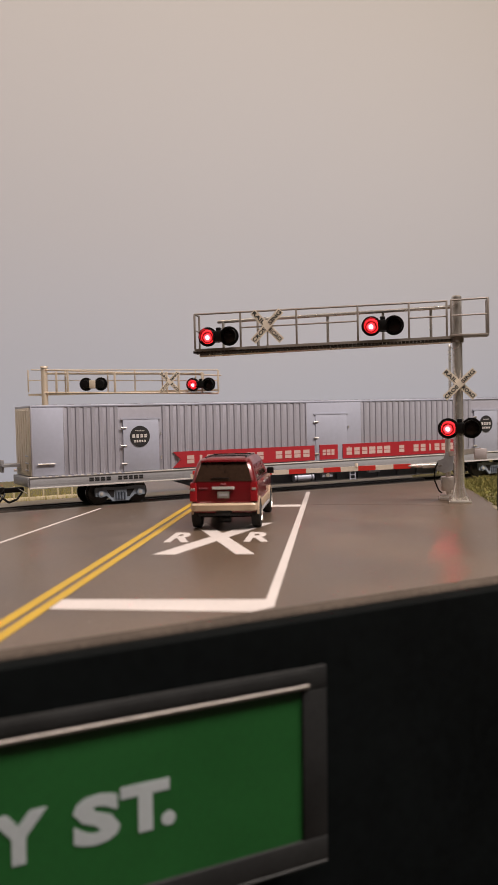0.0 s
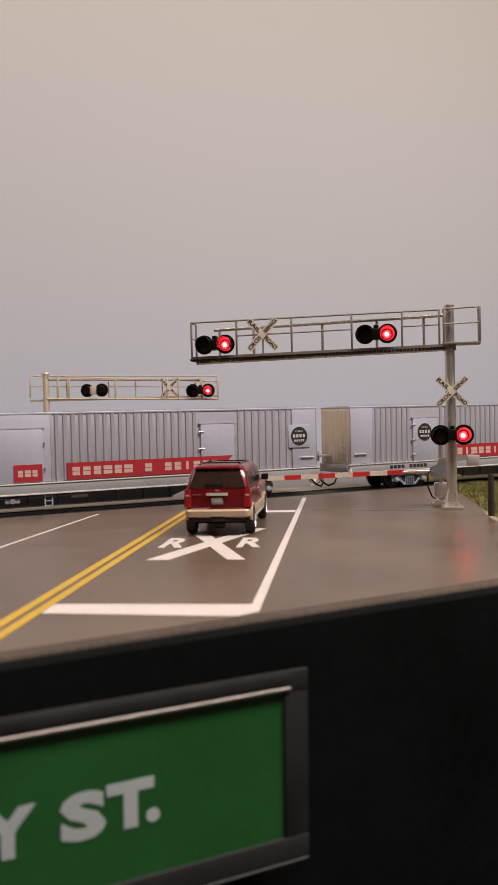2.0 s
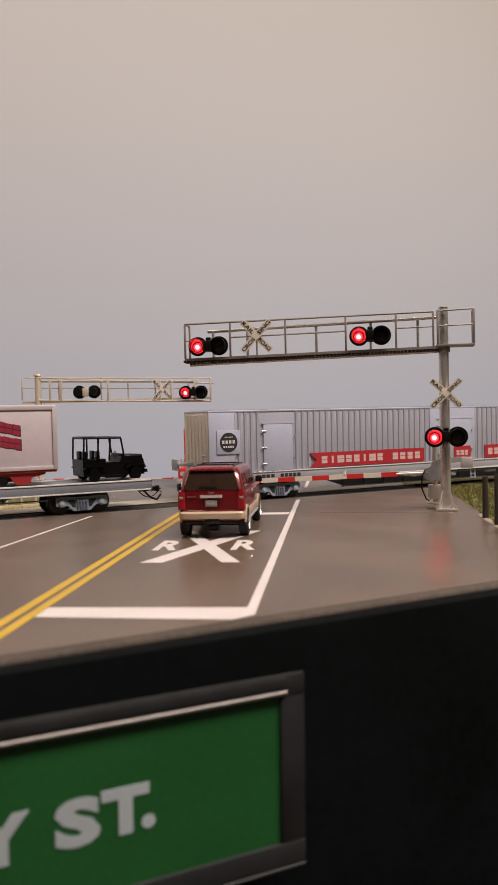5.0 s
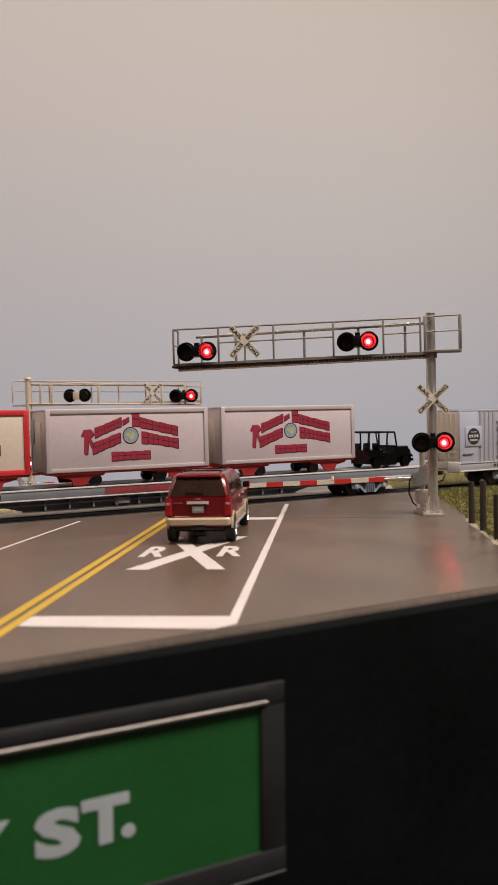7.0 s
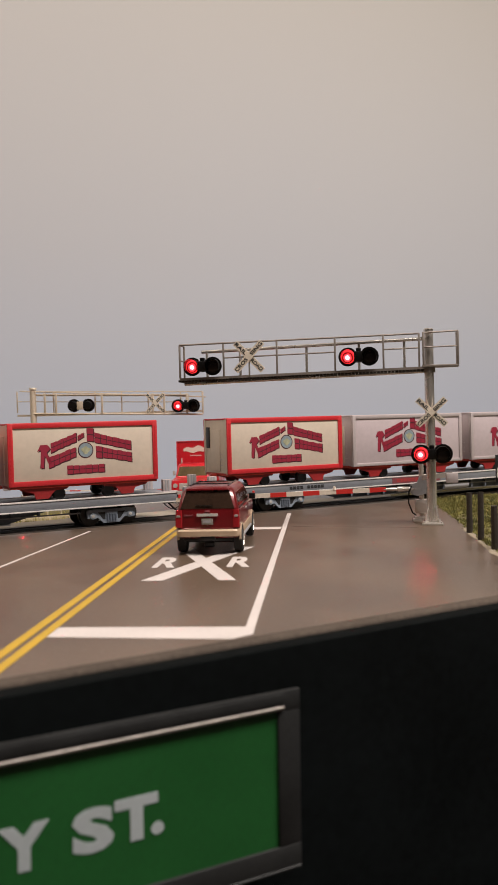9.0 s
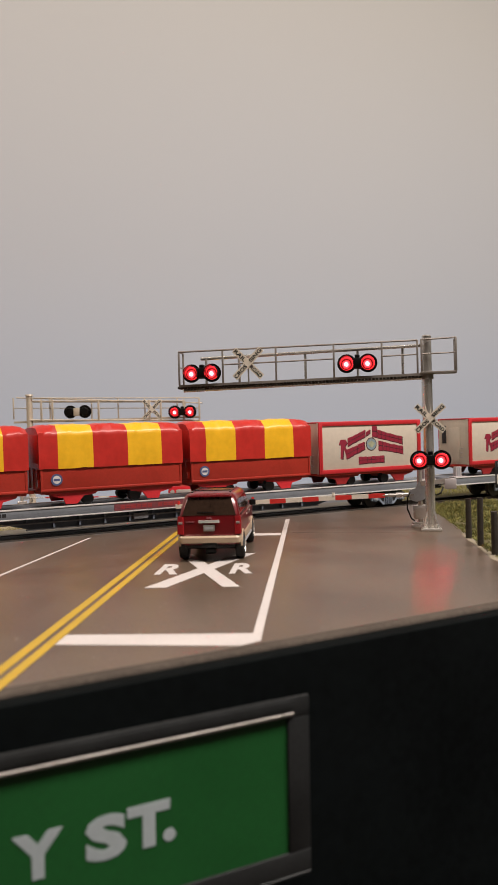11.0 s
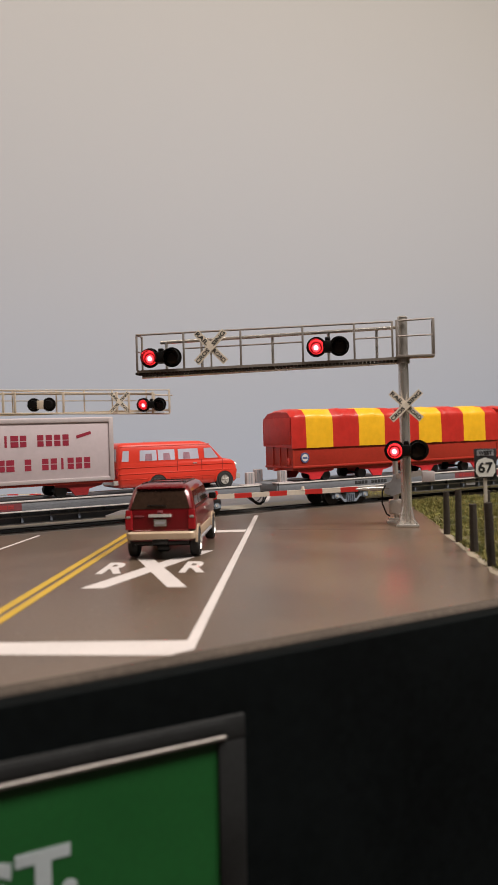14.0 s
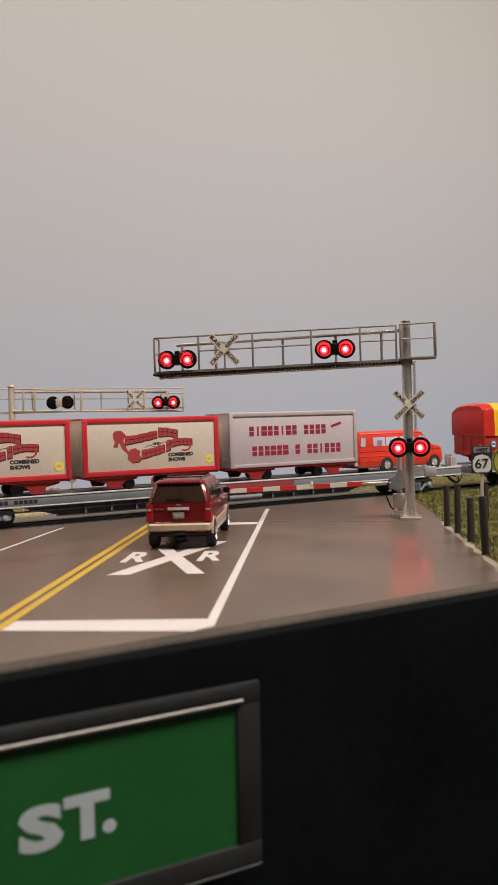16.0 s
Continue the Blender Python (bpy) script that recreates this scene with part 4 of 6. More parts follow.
# ---- grass ----
def grass(name, label, area, count, h0, h1, material, seed, z=-1.0, spread=0.45):
    rg = random.Random(seed)
    verts, faces = [], []
    while len(faces) < count:
        p = area(rg)
        if p is None:
            continue
        x, y = p
        a, ln, h = rg.uniform(0, 6.283), rg.uniform(0, spread), rg.uniform(h0, h1)
        w = rg.uniform(0.07, 0.17)
        dx, dy = math.cos(a) * w, math.sin(a) * w
        lx, ly = math.cos(a + 1.3) * ln * h, math.sin(a + 1.3) * ln * h
        k = len(verts)
        zz = z + noise.noise(Vector((x * 0.06, y * 0.06, 3.0)))
        verts += [(x - dx, y - dy, zz), (x + dx, y + dy, zz), (x + dx * 0.8 + lx * 0.4, y + dy * 0.8 + ly * 0.4, zz + h * 0.6), (x + lx, y + ly, zz + h), (x - dx * 0.8 + lx * 0.4, y - dy * 0.8 + ly * 0.4, zz + h * 0.6)]
        faces.append((k, k + 1, k + 2, k + 3, k + 4))
    me = bpy.data.meshes.new(name)
    me.from_pydata([(v[0] * MM, v[1] * MM, v[2] * MM) for v in verts], [], faces)
    me.materials.append(material)
    return tagged(new(name, me), label, "grass", kind="stuff")


def verge_area(rg):
    x = EDGE_X + 0.4 + abs(rg.gauss(0, 45))
    o = rg.uniform(-195, T0 - 20)
    y = (o + DY * x) / DX
    if noise.noise(Vector((x * 0.09, y * 0.09, 8.0))) < -0.22:
        return None
    return x, y


def far_area(rg):
    a, o = rg.uniform(-330, 420), T0 + 52 + abs(rg.gauss(0, 60))
    x, y = along(a, o)
    return None if -100 < x < 12 or o > T0 + 200 else (x, y)


grass("verge_grass", "short yellow-green grass tufts on the verge", verge_area, 46000, 0.7, 2.1, GRASS, 11, -1.1, 0.7)
grass("verge_straw", "straw-coloured grass blades on the verge", verge_area, 6000, 0.9, 3.4, STRAW, 12, -1.1, 1.4)
grass("far_grass", "yellow-green grass behind the track", far_area, 12000, 1.4, 3.2, GRASS_DRY, 13, -4.6, 0.8)
bm = B()
rg = random.Random(3)
for i in range(1500):
    p = verge_area(rg)
    if p:
        r = bmesh.ops.create_icosphere(bm, subdivisions=1, radius=rg.uniform(0.5, 1.3))
        for v in r["verts"]:
            v.co += Vector((rg.uniform(-0.3, 0.3), rg.uniform(-0.3, 0.3), rg.uniform(-0.3, 0.3)))
        bmesh.ops.translate(bm, vec=(p[0], p[1], -0.9), verts=r["verts"])
solid("turf_clumps", bm, GRASS, "clumps of olive green foam turf on the verge", "turf", kind="stuff", smooth=False)


# ---- vehicles ----
def loft(bm, table, seg=5, corner=2.0):
    """Stacks rounded rectangles: rows of (z, y0, y1, half width, corner radius)."""
    rings = []
    for z, y0, y1, hw, r in table:
        ring = []
        for cx, cy, a0 in ((hw - r, y0 + r, -90), (hw - r, y1 - r, 0), (-hw + r, y1 - r, 90), (-hw + r, y0 + r, 180)):
            for i in range(seg + 1):
                a = radians(a0 + 90 * i / seg)
                ring.append(bm.verts.new((cx + r * math.cos(a), cy + r * math.sin(a), z)))
        rings.append(ring)
    n = len(rings[0])
    for a, b in zip(rings, rings[1:]):
        for i in range(n):
            bm.faces.new((a[i], a[(i + 1) % n], b[(i + 1) % n], b[i]))
    bm.faces.new(rings[0][::-1])
    bm.faces.new(rings[-1])
    return bm


def slice_at(table, z):
    for a, b in zip(table, table[1:]):
        if a[0] <= z <= b[0] and b[0] > a[0]:
            k = (z - a[0]) / (b[0] - a[0])
            return [u + (v - u) * k for u, v in zip(a, b)]
    return list(table[-1])


def glass_patch(table, side, lo, hi, f0, f1, out=0.14):
    """A pane that follows the body: side 'rear', 'front', 'left' or 'right'; lo, hi heights; f0, f1 limits across at the bottom and top."""
    bm = B()
    grid = []
    for i in range(7):
        k = i / 6
        z = lo + (hi - lo) * k
        _, y0, y1, hw, r = slice_at(table, z)
        row = []
        for j in range(7):
            a = f0[0] + (f0[1] - f0[0]) * k
            b = f1[0] + (f1[1] - f1[0]) * k
            c = a + (b - a) * j / 6
            p = {"rear": (c, y0 - out, z), "front": (c, y1 + out, z), "right": (hw + out, c, z), "left": (-hw - out, c, z)}[side]
            row.append(bm.verts.new(p))
        grid.append(row)
    for a, b in zip(grid, grid[1:]):
        for j in range(6):
            bm.faces.new((a[j], a[j + 1], b[j + 1], b[j]))
    r = bmesh.ops.extrude_face_region(bm, geom=list(bm.faces))
    d = {"rear": (0, 0.3, 0), "front": (0, -0.3, 0), "right": (-0.3, 0, 0), "left": (0.3, 0, 0)}[side]
    bmesh.ops.translate(bm, vec=d, verts=[g for g in r["geom"] if isinstance(g, bmesh.types.BMVert)])
    bmesh.ops.recalc_face_normals(bm, faces=bm.faces)
    return bm


def car_wheel(parent, x, y, r, w, side, rim=CHROME):
    """A road wheel at x (outer face), rolling along y."""
    bm = B()
    prof = [(0, r * 0.62), (0.25, r * 0.66), (0.3, r * 0.93), (0.8, r), (w - 0.6, r), (w, r * 0.9), (w, r * 0.3)]
    n = 28
    loops = [[bm.verts.new((x - side * a, y + rad * math.cos(6.2832 * i / n), r + rad * math.sin(6.2832 * i / n))) for i in range(n)] for a, rad in prof]
    for a, b in zip(loops, loops[1:]):
        for i in range(n):
            bm.faces.new((a[i], a[(i + 1) % n], b[(i + 1) % n], b[i]))
    bm.faces.new(loops[-1])
    bmesh.ops.recalc_face_normals(bm, faces=bm.faces)
    wheel = part("wheel", bm, RUBBER, parent, "black tyre with bright rim")
    bm = B()
    rod(bm, (x - side * 0.7, y, r), (x - side * 0.3, y, r), r * 0.62, seg=24)
    rod(bm, (x - side * 0.4, y, r), (x - side * 0.05, y, r), r * 0.2, seg=12)
    for k in range(5):
        a = 6.2832 * k / 5 + 0.3
        rod(bm, (x - side * 0.22, y, r), (x - side * 0.22, y + r * 0.58 * math.cos(a), r + r * 0.58 * math.sin(a)), r * 0.1, seg=6)
    part("rim", bm, rim, wheel, "bright metal rim")
    return wheel


SUV_BODY = [(5.2, 1.2, 58.6, 10.6, 2.2), (6.0, 0.3, 59.8, 11.2, 2.6), (8.8, 0.0, 60.0, 11.35, 2.6), (9.0, 0.2, 59.9, 11.2, 2.6), (13.0, 0.3, 59.4, 11.3, 2.4), (15.2, 0.5, 58.4, 11.15, 2.4), (15.9, 0.6, 56.8, 10.9, 2.4),
            (16.0, 0.7, 46.5, 10.85, 2.0), (18.5, 1.6, 43.4, 10.35, 2.0), (21.4, 3.0, 39.2, 9.6, 2.2), (22.8, 4.2, 36.8, 8.9, 2.4), (23.4, 5.8, 34.6, 7.8, 2.6)]


def suv():
    c = thing("suv", "dark red SUV with beige lower trim at the stop line", "car", at(-23.4, -125.4, 0.1, 0.0))
    part("body", loft(B(), SUV_BODY), CAR_RED, c, "glossy dark red body")
    part("rear_bumper", loft(B(), [(5.7, 0.4, 4.0, 10.6, 1.4), (6.1, -0.8, 4.0, 11.35, 2.2), (7.9, -1.0, 4.0, 11.5, 2.2), (8.5, -0.4, 4.0, 11.4, 2.0)]), CAR_BEIGE, c, "beige rear bumper")
    part("front_bumper", loft(B(), [(5.2, 55, 60.6, 10.4, 1.6), (8.6, 55, 60.9, 11.5, 2.2)]), CAR_BEIGE, c)
    for s in (-1, 1):
        part("side_trim", bx(B(), s * 11.2 - 0.35, s * 11.2 + 0.35, 14.6, 44.8, 5.4, 8.4, 0.25), CAR_BEIGE, c, "beige lower door trim")
        part("sill_step", bx(B(), s * 11.0 - 0.8, s * 11.0 + 0.8, 14.8, 44.6, 4.2, 5.2, 0.2), SILL, c)
        for y0, y1 in ((3.4, 14.0), (45.6, 56.4)):
            bm = B()
            n = 14
            for i in range(n):
                a0, a1 = math.pi * i / n, math.pi * (i + 1) / n
                ym = (y0 + y1) / 2
                pts = [(ym + rr * math.cos(a), 4.4 + rr * math.sin(a)) for a, rr in ((a0, 4.7), (a1, 4.7), (a1, 5.6), (a0, 5.6))]
                v = [bm.verts.new((s * 11.3 + dx, y, z)) for dx in (-0.3, 0.4) for y, z in pts]
                for f in ((0, 1, 2, 3), (7, 6, 5, 4), (0, 4, 5, 1), (2, 6, 7, 3), (1, 5, 6, 2), (3, 7, 4, 0)):
                    bm.faces.new([v[k] for k in f])
            bmesh.ops.recalc_face_normals(bm, faces=bm.faces)
            part("arch_trim", bm, CAR_BEIGE, c)
            # Black disc for the shade inside the arch; the body has no cut-out.
            part("arch_well", rod(B(), (s * 10.2, (y0 + y1) / 2, 4.4), (s * 11.52, (y0 + y1) / 2, 4.4), 4.75, seg=28), RUBBER, c)
            car_wheel(c, s * 12.15, (y0 + y1) / 2, 4.35, 3.4, s)
        # side glass
        for f0, f1 in (((5.0, 6.2), (14.2, 14.2)), ((15.2, 15.2), (28.0, 28.0)), ((29.0, 29.0), (42.0, 37.6))):
            part("side_window", glass_patch(SUV_BODY, "right" if s > 0 else "left", 16.3, 21.0, f0, f1), GLASS_DARK, c, "tinted side window")
        part("tail_lamp", loft(B(), [(9.2, -0.25, 4.2, 1.25, 0.5), (12.2, -0.15, 4.2, 1.25, 0.5), (15.4, 0.1, 4.0, 1.1, 0.5)]), LAMP_RED, c, "red tail lamp").location = (s * 10.3 * MM, 0, 0)
        lm = part("reverse_lamp", bx(B(), s * 10.4 - 0.75, s * 10.4 + 0.75, -0.3, 0.4, 12.8, 13.6, 0.2), PLATE, c)
        part("roof_rail", rod(B(), (s * 7.0, 8.0, 23.6), (s * 7.0, 33.0, 23.6), 0.22, seg=8), BLACK, c, "black roof rail")
        for y in (8.2, 20.0, 32.5):
            part("rail_foot", rod(B(), (s * 7.0, y, 22.9), (s * 7.0, y, 23.7), 0.35, seg=8), BLACK, c)
        part("mirror", bx(B(), s * 12.6 - 1.3, s * 12.6 + 1.3, 40.6, 42.4, 15.4, 17.8, 0.5), BLACK, c, "black wing mirror")
        part("door_handle", bx(B(), s * 11.35 - 0.25, s * 11.35 + 0.25, 26.0, 28.2, 13.2, 13.9, 0.15), CHROME, c)
        part("door_handle", bx(B(), s * 11.35 - 0.25, s * 11.35 + 0.25, 40.0, 42.0, 13.2, 13.9, 0.15), CHROME, c)
        part("belt_strip", bx(B(), s * 11.1 - 0.12, s * 11.1 + 0.16, 5.0, 44.0, 15.5, 15.9), BLACK, c)
    part("rear_window", glass_patch(SUV_BODY, "rear", 15.8, 22.3, (-9.7, -7.7), (9.7, 7.7)), GLASS_DARK, c, "dark tinted rear window")
    part("wiper", rod(B(), (-4.2, 0.55, 17.0), (2.0, 0.45, 16.8), 0.18, seg=6), BLACK, c)
    part("windscreen", glass_patch(SUV_BODY, "front", 16.6, 22.4, (-8.8, -7.0), (8.8, 7.0)), GLASS_DARK, c)
    for z in (20.2,):
        part("roof_spoiler", loft(B(), [(22.3, 2.4, 6.5, 8.2, 0.8), (22.9, 2.6, 6.8, 8.0, 0.8)]), CAR_RED, c)
    part("hatch_bar", loft(B(), [(13.2, -0.7, 0.4, 3.8, 0.4), (14.1, -0.6, 0.4, 3.8, 0.4)]), CHROME, c, "chrome hatch handle bar")
    pl = part("number_plate", bx(B(), -2.0, 2.0, -0.42, 0.2, 10.2, 12.4, 0.1), PLATE, c, "pale number plate with bars")
    part("inscription", bx(B(), -1.5, 1.5, -0.5, -0.42, 10.9, 11.7), SILL, pl)
    part("badge", loft(B(), [(14.65, 0.0, 0.6, 0.95, 0.3), (15.2, 0.12, 0.6, 0.8, 0.3)]), MAROON, c)
    part("badge", bx(B(), -8.4, -5.4, 0.0, 0.4, 13.3, 13.75), MAROON, c)
    part("hitch", bx(B(), -2.6, 2.6, -0.8, 3.0, 4.6, 5.9, 0.2), BLACK, c)
    part("chassis", bx(B(), -9.0, 9.0, 2.0, 57.0, 3.9, 5.3, 0.3), BLACK, c)
    part("axle", rod(B(), (-9, 8.7, 4.35), (9, 8.7, 4.35), 0.9), BLACK, c)
    part("differential", bx(B(), -2.5, 1.5, 6.5, 11.0, 1.8, 4.2, 0.6), BLACK, c)
    part("roof_bar", rod(B(), (-7.0, 14.0, 23.75), (7.0, 14.0, 23.75), 0.22, seg=8), BLACK, c)
    part("roof_bar", rod(B(), (-7.0, 27.0, 23.75), (7.0, 27.0, 23.75), 0.22, seg=8), BLACK, c)
    for ob in c.children:
        if ob.name.split(".")[0] not in ("wheel", "axle", "differential"):
            ob.location.z += 0.8 * MM


suv()

# ---- train: x along the track, y away from the viewer, z from the rail-level datum ----
RIDERS = []       # (thing, place along the train, height)
WHEELS = []


def rider(name, label, category, centre, z, group=""):
    t = thing(name, label, category, None, group)
    RIDERS.append((t, centre, z))
    return t


def bogie(car, x):
    b = part("bogie", bx(B(), x - 3.0, x + 3.0, 4.5, 25.5, 2.4, 6.0, 0.4), UNDER, car, "blue-grey two-axle bogie")
    for y in (2.0, 26.6):
        bm = B()
        top = [(-12.6, 4.6), (-12.2, 6.0), (-8.0, 6.4), (-4.2, 6.0), (4.2, 6.0), (8.0, 6.4), (12.2, 6.0), (12.6, 4.6)]
        bot = [(12.2, 2.0), (9.4, 1.4), (7.0, 2.2), (4.0, -0.6), (-4.0, -0.6), (-7.0, 2.2), (-9.4, 1.4), (-12.2, 2.0)]
        extrude_xz(bm, [(x + a, z) for a, z in top + bot], y, y + 1.4)
        fr = part("side_frame", bm, TRUCK, b, "cast bogie side frame", smooth=False)
        yy = y - 0.35 if y < 10 else y + 1.35
        for k in (-1, 1):
            # Ink patches stand for the shaded openings; the side frame is solid.
            part("frame_window", extrude_xz(B(), [(x + k * 3.2, 4.8), (x + k * 7.0, 4.8), (x + k * 4.4, 1.2), (x + k * 3.2, 1.2)], yy + 0.3, yy + 0.42), INK, b, smooth=False)
            part("journal", rod(B(), (x + k * 9.6, yy - 0.4, 3.2), (x + k * 9.6, yy + 0.6, 3.2), 1.55, seg=16), TRUCK, b)
            part("bearing_cap", rod(B(), (x + k * 9.6, yy - 0.7, 3.2), (x + k * 9.6, yy - 0.3, 3.2), 0.8, seg=10), CHROME, b)
        for k in range(4):
            part("spring", rod(B(), (x - 2.1 + k * 1.4, yy, 0.2), (x - 2.1 + k * 1.4, yy, 3.6), 0.5, seg=8), UNDER, b)
        part("bolster_end", bx(B(), x - 2.8, x + 2.8, yy - 0.1, yy + 0.5, 3.6, 5.2, 0.2), TRUCK, b)
    for k in (-1, 1):
        bm = B()
        rod(bm, (0, -11, 0), (0, 11, 0), 0.9, seg=10)
        for y in (-8.25, 8.25):
            s = 1 if y > 0 else -1
            rod(bm, (0, y - s * 1.3, 0), (0, y + s * 0.8, 0), 5.15, 5.05, 28)
            rod(bm, (0, y - s * 1.7, 0), (0, y - s * 1.1, 0), 5.75, 5.75, 28)
            for q in range(6):
                a = 6.2832 * q / 6
                rod(bm, (3 * math.cos(a), y + s * 0.6, 3 * math.sin(a)), (3 * math.cos(a), y + s * 1.0, 3 * math.sin(a)), 0.6, seg=6)
        w = part("wheelset", bm, STEEL, b, "dark steel wheelset")
        w.location = ((x + k * 9.6) * MM, 15 * MM, 3.2 * MM)
        WHEELS.append(w)


def coupler(car, x, s):
    part("coupler", bx(B(), x - 1.5, x + s * 8.4 if s > 0 else x + 1.5, 13.8, 16.2, 5.4, 7.8, 0.5) if s > 0 else bx(B(), x - 8.4, x + 1.5, 13.8, 16.2, 5.4, 7.8, 0.5), BLACK, car, "black knuckle coupler")
    part("knuckle", bx(B(), min(x + s * 7.4, x + s * 9.4), max(x + s * 7.4, x + s * 9.4), 12.9, 16.6, 4.9, 8.2, 0.6), BLACK, car)
    bm = B()
    pts = [(x, 11.0, 6.0), (x + s * 3.0, 9.6, 2.6), (x + s * 6.5, 10.2, 1.3), (x + s * 9.2, 12.0, 3.6), (x + s * 10.0, 13.0, 5.2)]
    for p, q in zip(pts, pts[1:]):
        rod(bm, p, q, 0.5, seg=7)
    part("brake_hose", bm, BLACK, car, "black brake hose")
    bm = B()
    pts = [(x - s * 5 + s * 14.6 * k / 10, 6.0 + 6.5 * (k / 10) ** 2, 6.8 - 17.5 * (k / 10) * (1 - k / 10) ** 1.3) for k in range(11)]
    for p, q in zip(pts, pts[1:]):
        rod(bm, p, q, 0.24, seg=6)
    if s > 0:
        part("air_line", bm, BLACK, car, "thin black air line")
    part("cut_lever", rod(B(), (x + s * 0.6, 1.0, 6.0), (x + s * 1.4, 13.0, 7.2), 0.25, seg=6), ALU, car)


def stacked_bars(bm, spot_uv, y0, y1, gap=0.07):
    """Two plain bars one above the other; spot_uv maps the unit square to x and z."""
    for v0, v1 in ((0.0, 0.5 - gap / 2), (0.5 + gap / 2, 1.0)):
        extrude_xz(bm, [spot_uv(0, v0), spot_uv(1, v0), spot_uv(1, v1), spot_uv(0, v1)], y0, y1)
    return bm


def word_bars(parent, x0, x1, y, z0, z1, word, material, gap=0.06, slope=0.0, label=""):
    """Bars of letter size in place of a brand's words; word gives the letter count, a space leaves a gap."""
    n = len(word)
    step = (x1 - x0) / n
    w = step * (1 - gap)
    meshes = {}
    for i, ch in enumerate(word):
        if ch == " ":
            continue
        k = {"I": 0.3, "M": 1.0}.get(ch, 0.82)
        if ch not in meshes:
            xa, xb, hh = w * (1 - k) / 2, w * (1 + k) / 2, z1 - z0
            if ch == "I":
                bm = bx(B(), xa, xb, y - 0.1, y, z0, z1)
            else:
                bm = stacked_bars(B(), lambda u, v: (xa + (xb - xa) * u, z0 + hh * v), y - 0.1, y)
            meshes[ch] = mesh_of("bar", bm, material)
        ob = new("bar", meshes[ch])
        ob.parent, ob.location = parent, ((x0 + i * step) * MM, 0, slope * i * step * MM)
        if label and i == 0:
            ob["label"] = label


BOX_L = 318.7


def box_car(length, centre, doors, logos, banners, mid, label, marks):
    """A silver corrugated box on a long flat underframe. Positions along it count from its rear end."""
    c = rider("rail_car", label, "rail car", centre, 0.0, "silver cars of the train")
    h = length / 2
    Z0, Z1 = 13.0, 44.7
    part("body", bx(B(), -h, h, 0.55, 29.45, Z0, Z1, 0.25), SILVER, c, "silver painted box body")
    part("roof", bx(B(), -h - 0.2, h + 0.2, 0.1, 29.9, Z1 - 0.5, Z1 + 0.5, 0.3), SILVER_PANEL, c)
    for i in range(40):
        x = -h + 4 + i * 8.0
        part("roof_rib", bx(B(), x - 0.6, x + 0.6, 1.0, 29.0, Z1 + 0.4, Z1 + 0.8), SILVER, c, smooth=False)
    plain = [(0, 15.5), (mid[0], mid[1]), (length - 15.5, length)] + [(a - 0.6, b + 0.6) for a, b in doors]
    for a, b in plain[:3]:
        part("panel", bx(B(), a - h + 0.4, b - h - 0.4, 0.05, 0.6, Z0 + 0.4, Z1 - 0.6, 0.1), SILVER_PANEL, c, "smooth grey panel")
        part("panel", bx(B(), a - h + 0.4, b - h - 0.4, 29.4, 29.95, Z0 + 0.4, Z1 - 0.6, 0.1), SILVER_PANEL, c)
        for x in (a - h + 0.3, b - h - 0.3):
            part("post", bx(B(), x - 0.3, x + 0.3, -0.08, 0.6, Z0 + 0.2, Z1 - 0.4, 0.1), SILVER, c)
    rib = mesh_of("rib", extrude_xy(B(), [(-1.15, 0.6), (-0.75, 0.0), (0.75, 0.0), (1.15, 0.6)], Z0 + 0.3, Z1 - 0.6), SILVER)
    rib_far = mesh_of("rib", extrude_xy(B(), [(-1.15, 29.4), (-0.75, 30.0), (0.75, 30.0), (1.15, 29.4)], Z0 + 0.3, Z1 - 0.6), SILVER)
    # ribs fill each bay between the smooth panels and doors evenly
    for mesh, stops in ((rib, sorted(plain)), (rib_far, sorted(plain[:3]))):
        for (_, a), (b, _) in zip(stops, stops[1:]):
            n = max(1, round((b - a - 1.2) / 3.9))
            for i in range(n):
                ob = new("rib", mesh)
                ob.parent, ob.location = c, ((a + 0.6 + (i + 0.5) * (b - a - 1.2) / n - h) * MM, 0, 0)
    # ends: slim ribs and corner posts, tinted for the warm light on them
    for s in (-1, 1):
        for k in range(6):
            y = 4.0 + k * 4.4
            part("end_rib", bx(B(), s * (h + 0.2) - 0.35, s * (h + 0.2) + 0.35, y - 1.2, y + 1.2, Z0 + 1.5, Z1 - 1.5, 0.2), END_LIT_TAN, c, smooth=False)
        part("end_wall", bx(B(), min(s * (h - 0.3), s * (h + 0.25)), max(s * (h - 0.3), s * (h + 0.25)), 0.7, 29.3, Z0 + 0.2, Z1 - 0.6, 0.1), END_LIT_TAN, c, "silver end wall with warm light painted in as tan")
        part("end_beam", bx(B(), s * (h + 0.8) - 1.2, s * (h + 0.8) + 1.2, 0.6, 29.4, 8.4, 12.9, 0.3), SILL, c)
        for k in range(3):
            part("grab_iron", rod(B(), (s * (h + 0.9), 3.0, 16 + 3.2 * k), (s * (h + 0.9), 8.0, 16 + 3.2 * k), 0.28, seg=6), SILVER_PANEL, c)
        part("handrail", rod(B(), (s * (h - 2.5), -0.6, Z0 + 5.6), (s * (h - 10.5), -0.6, Z0 + 5.6), 0.36, seg=8), ALU, c)
        part("brake_platform", bx(B(), s * (h + 5.2) - 4.2, s * (h + 5.2) + 4.2, 18, 27, 17.0, 18.4, 0.2), SILL, c)
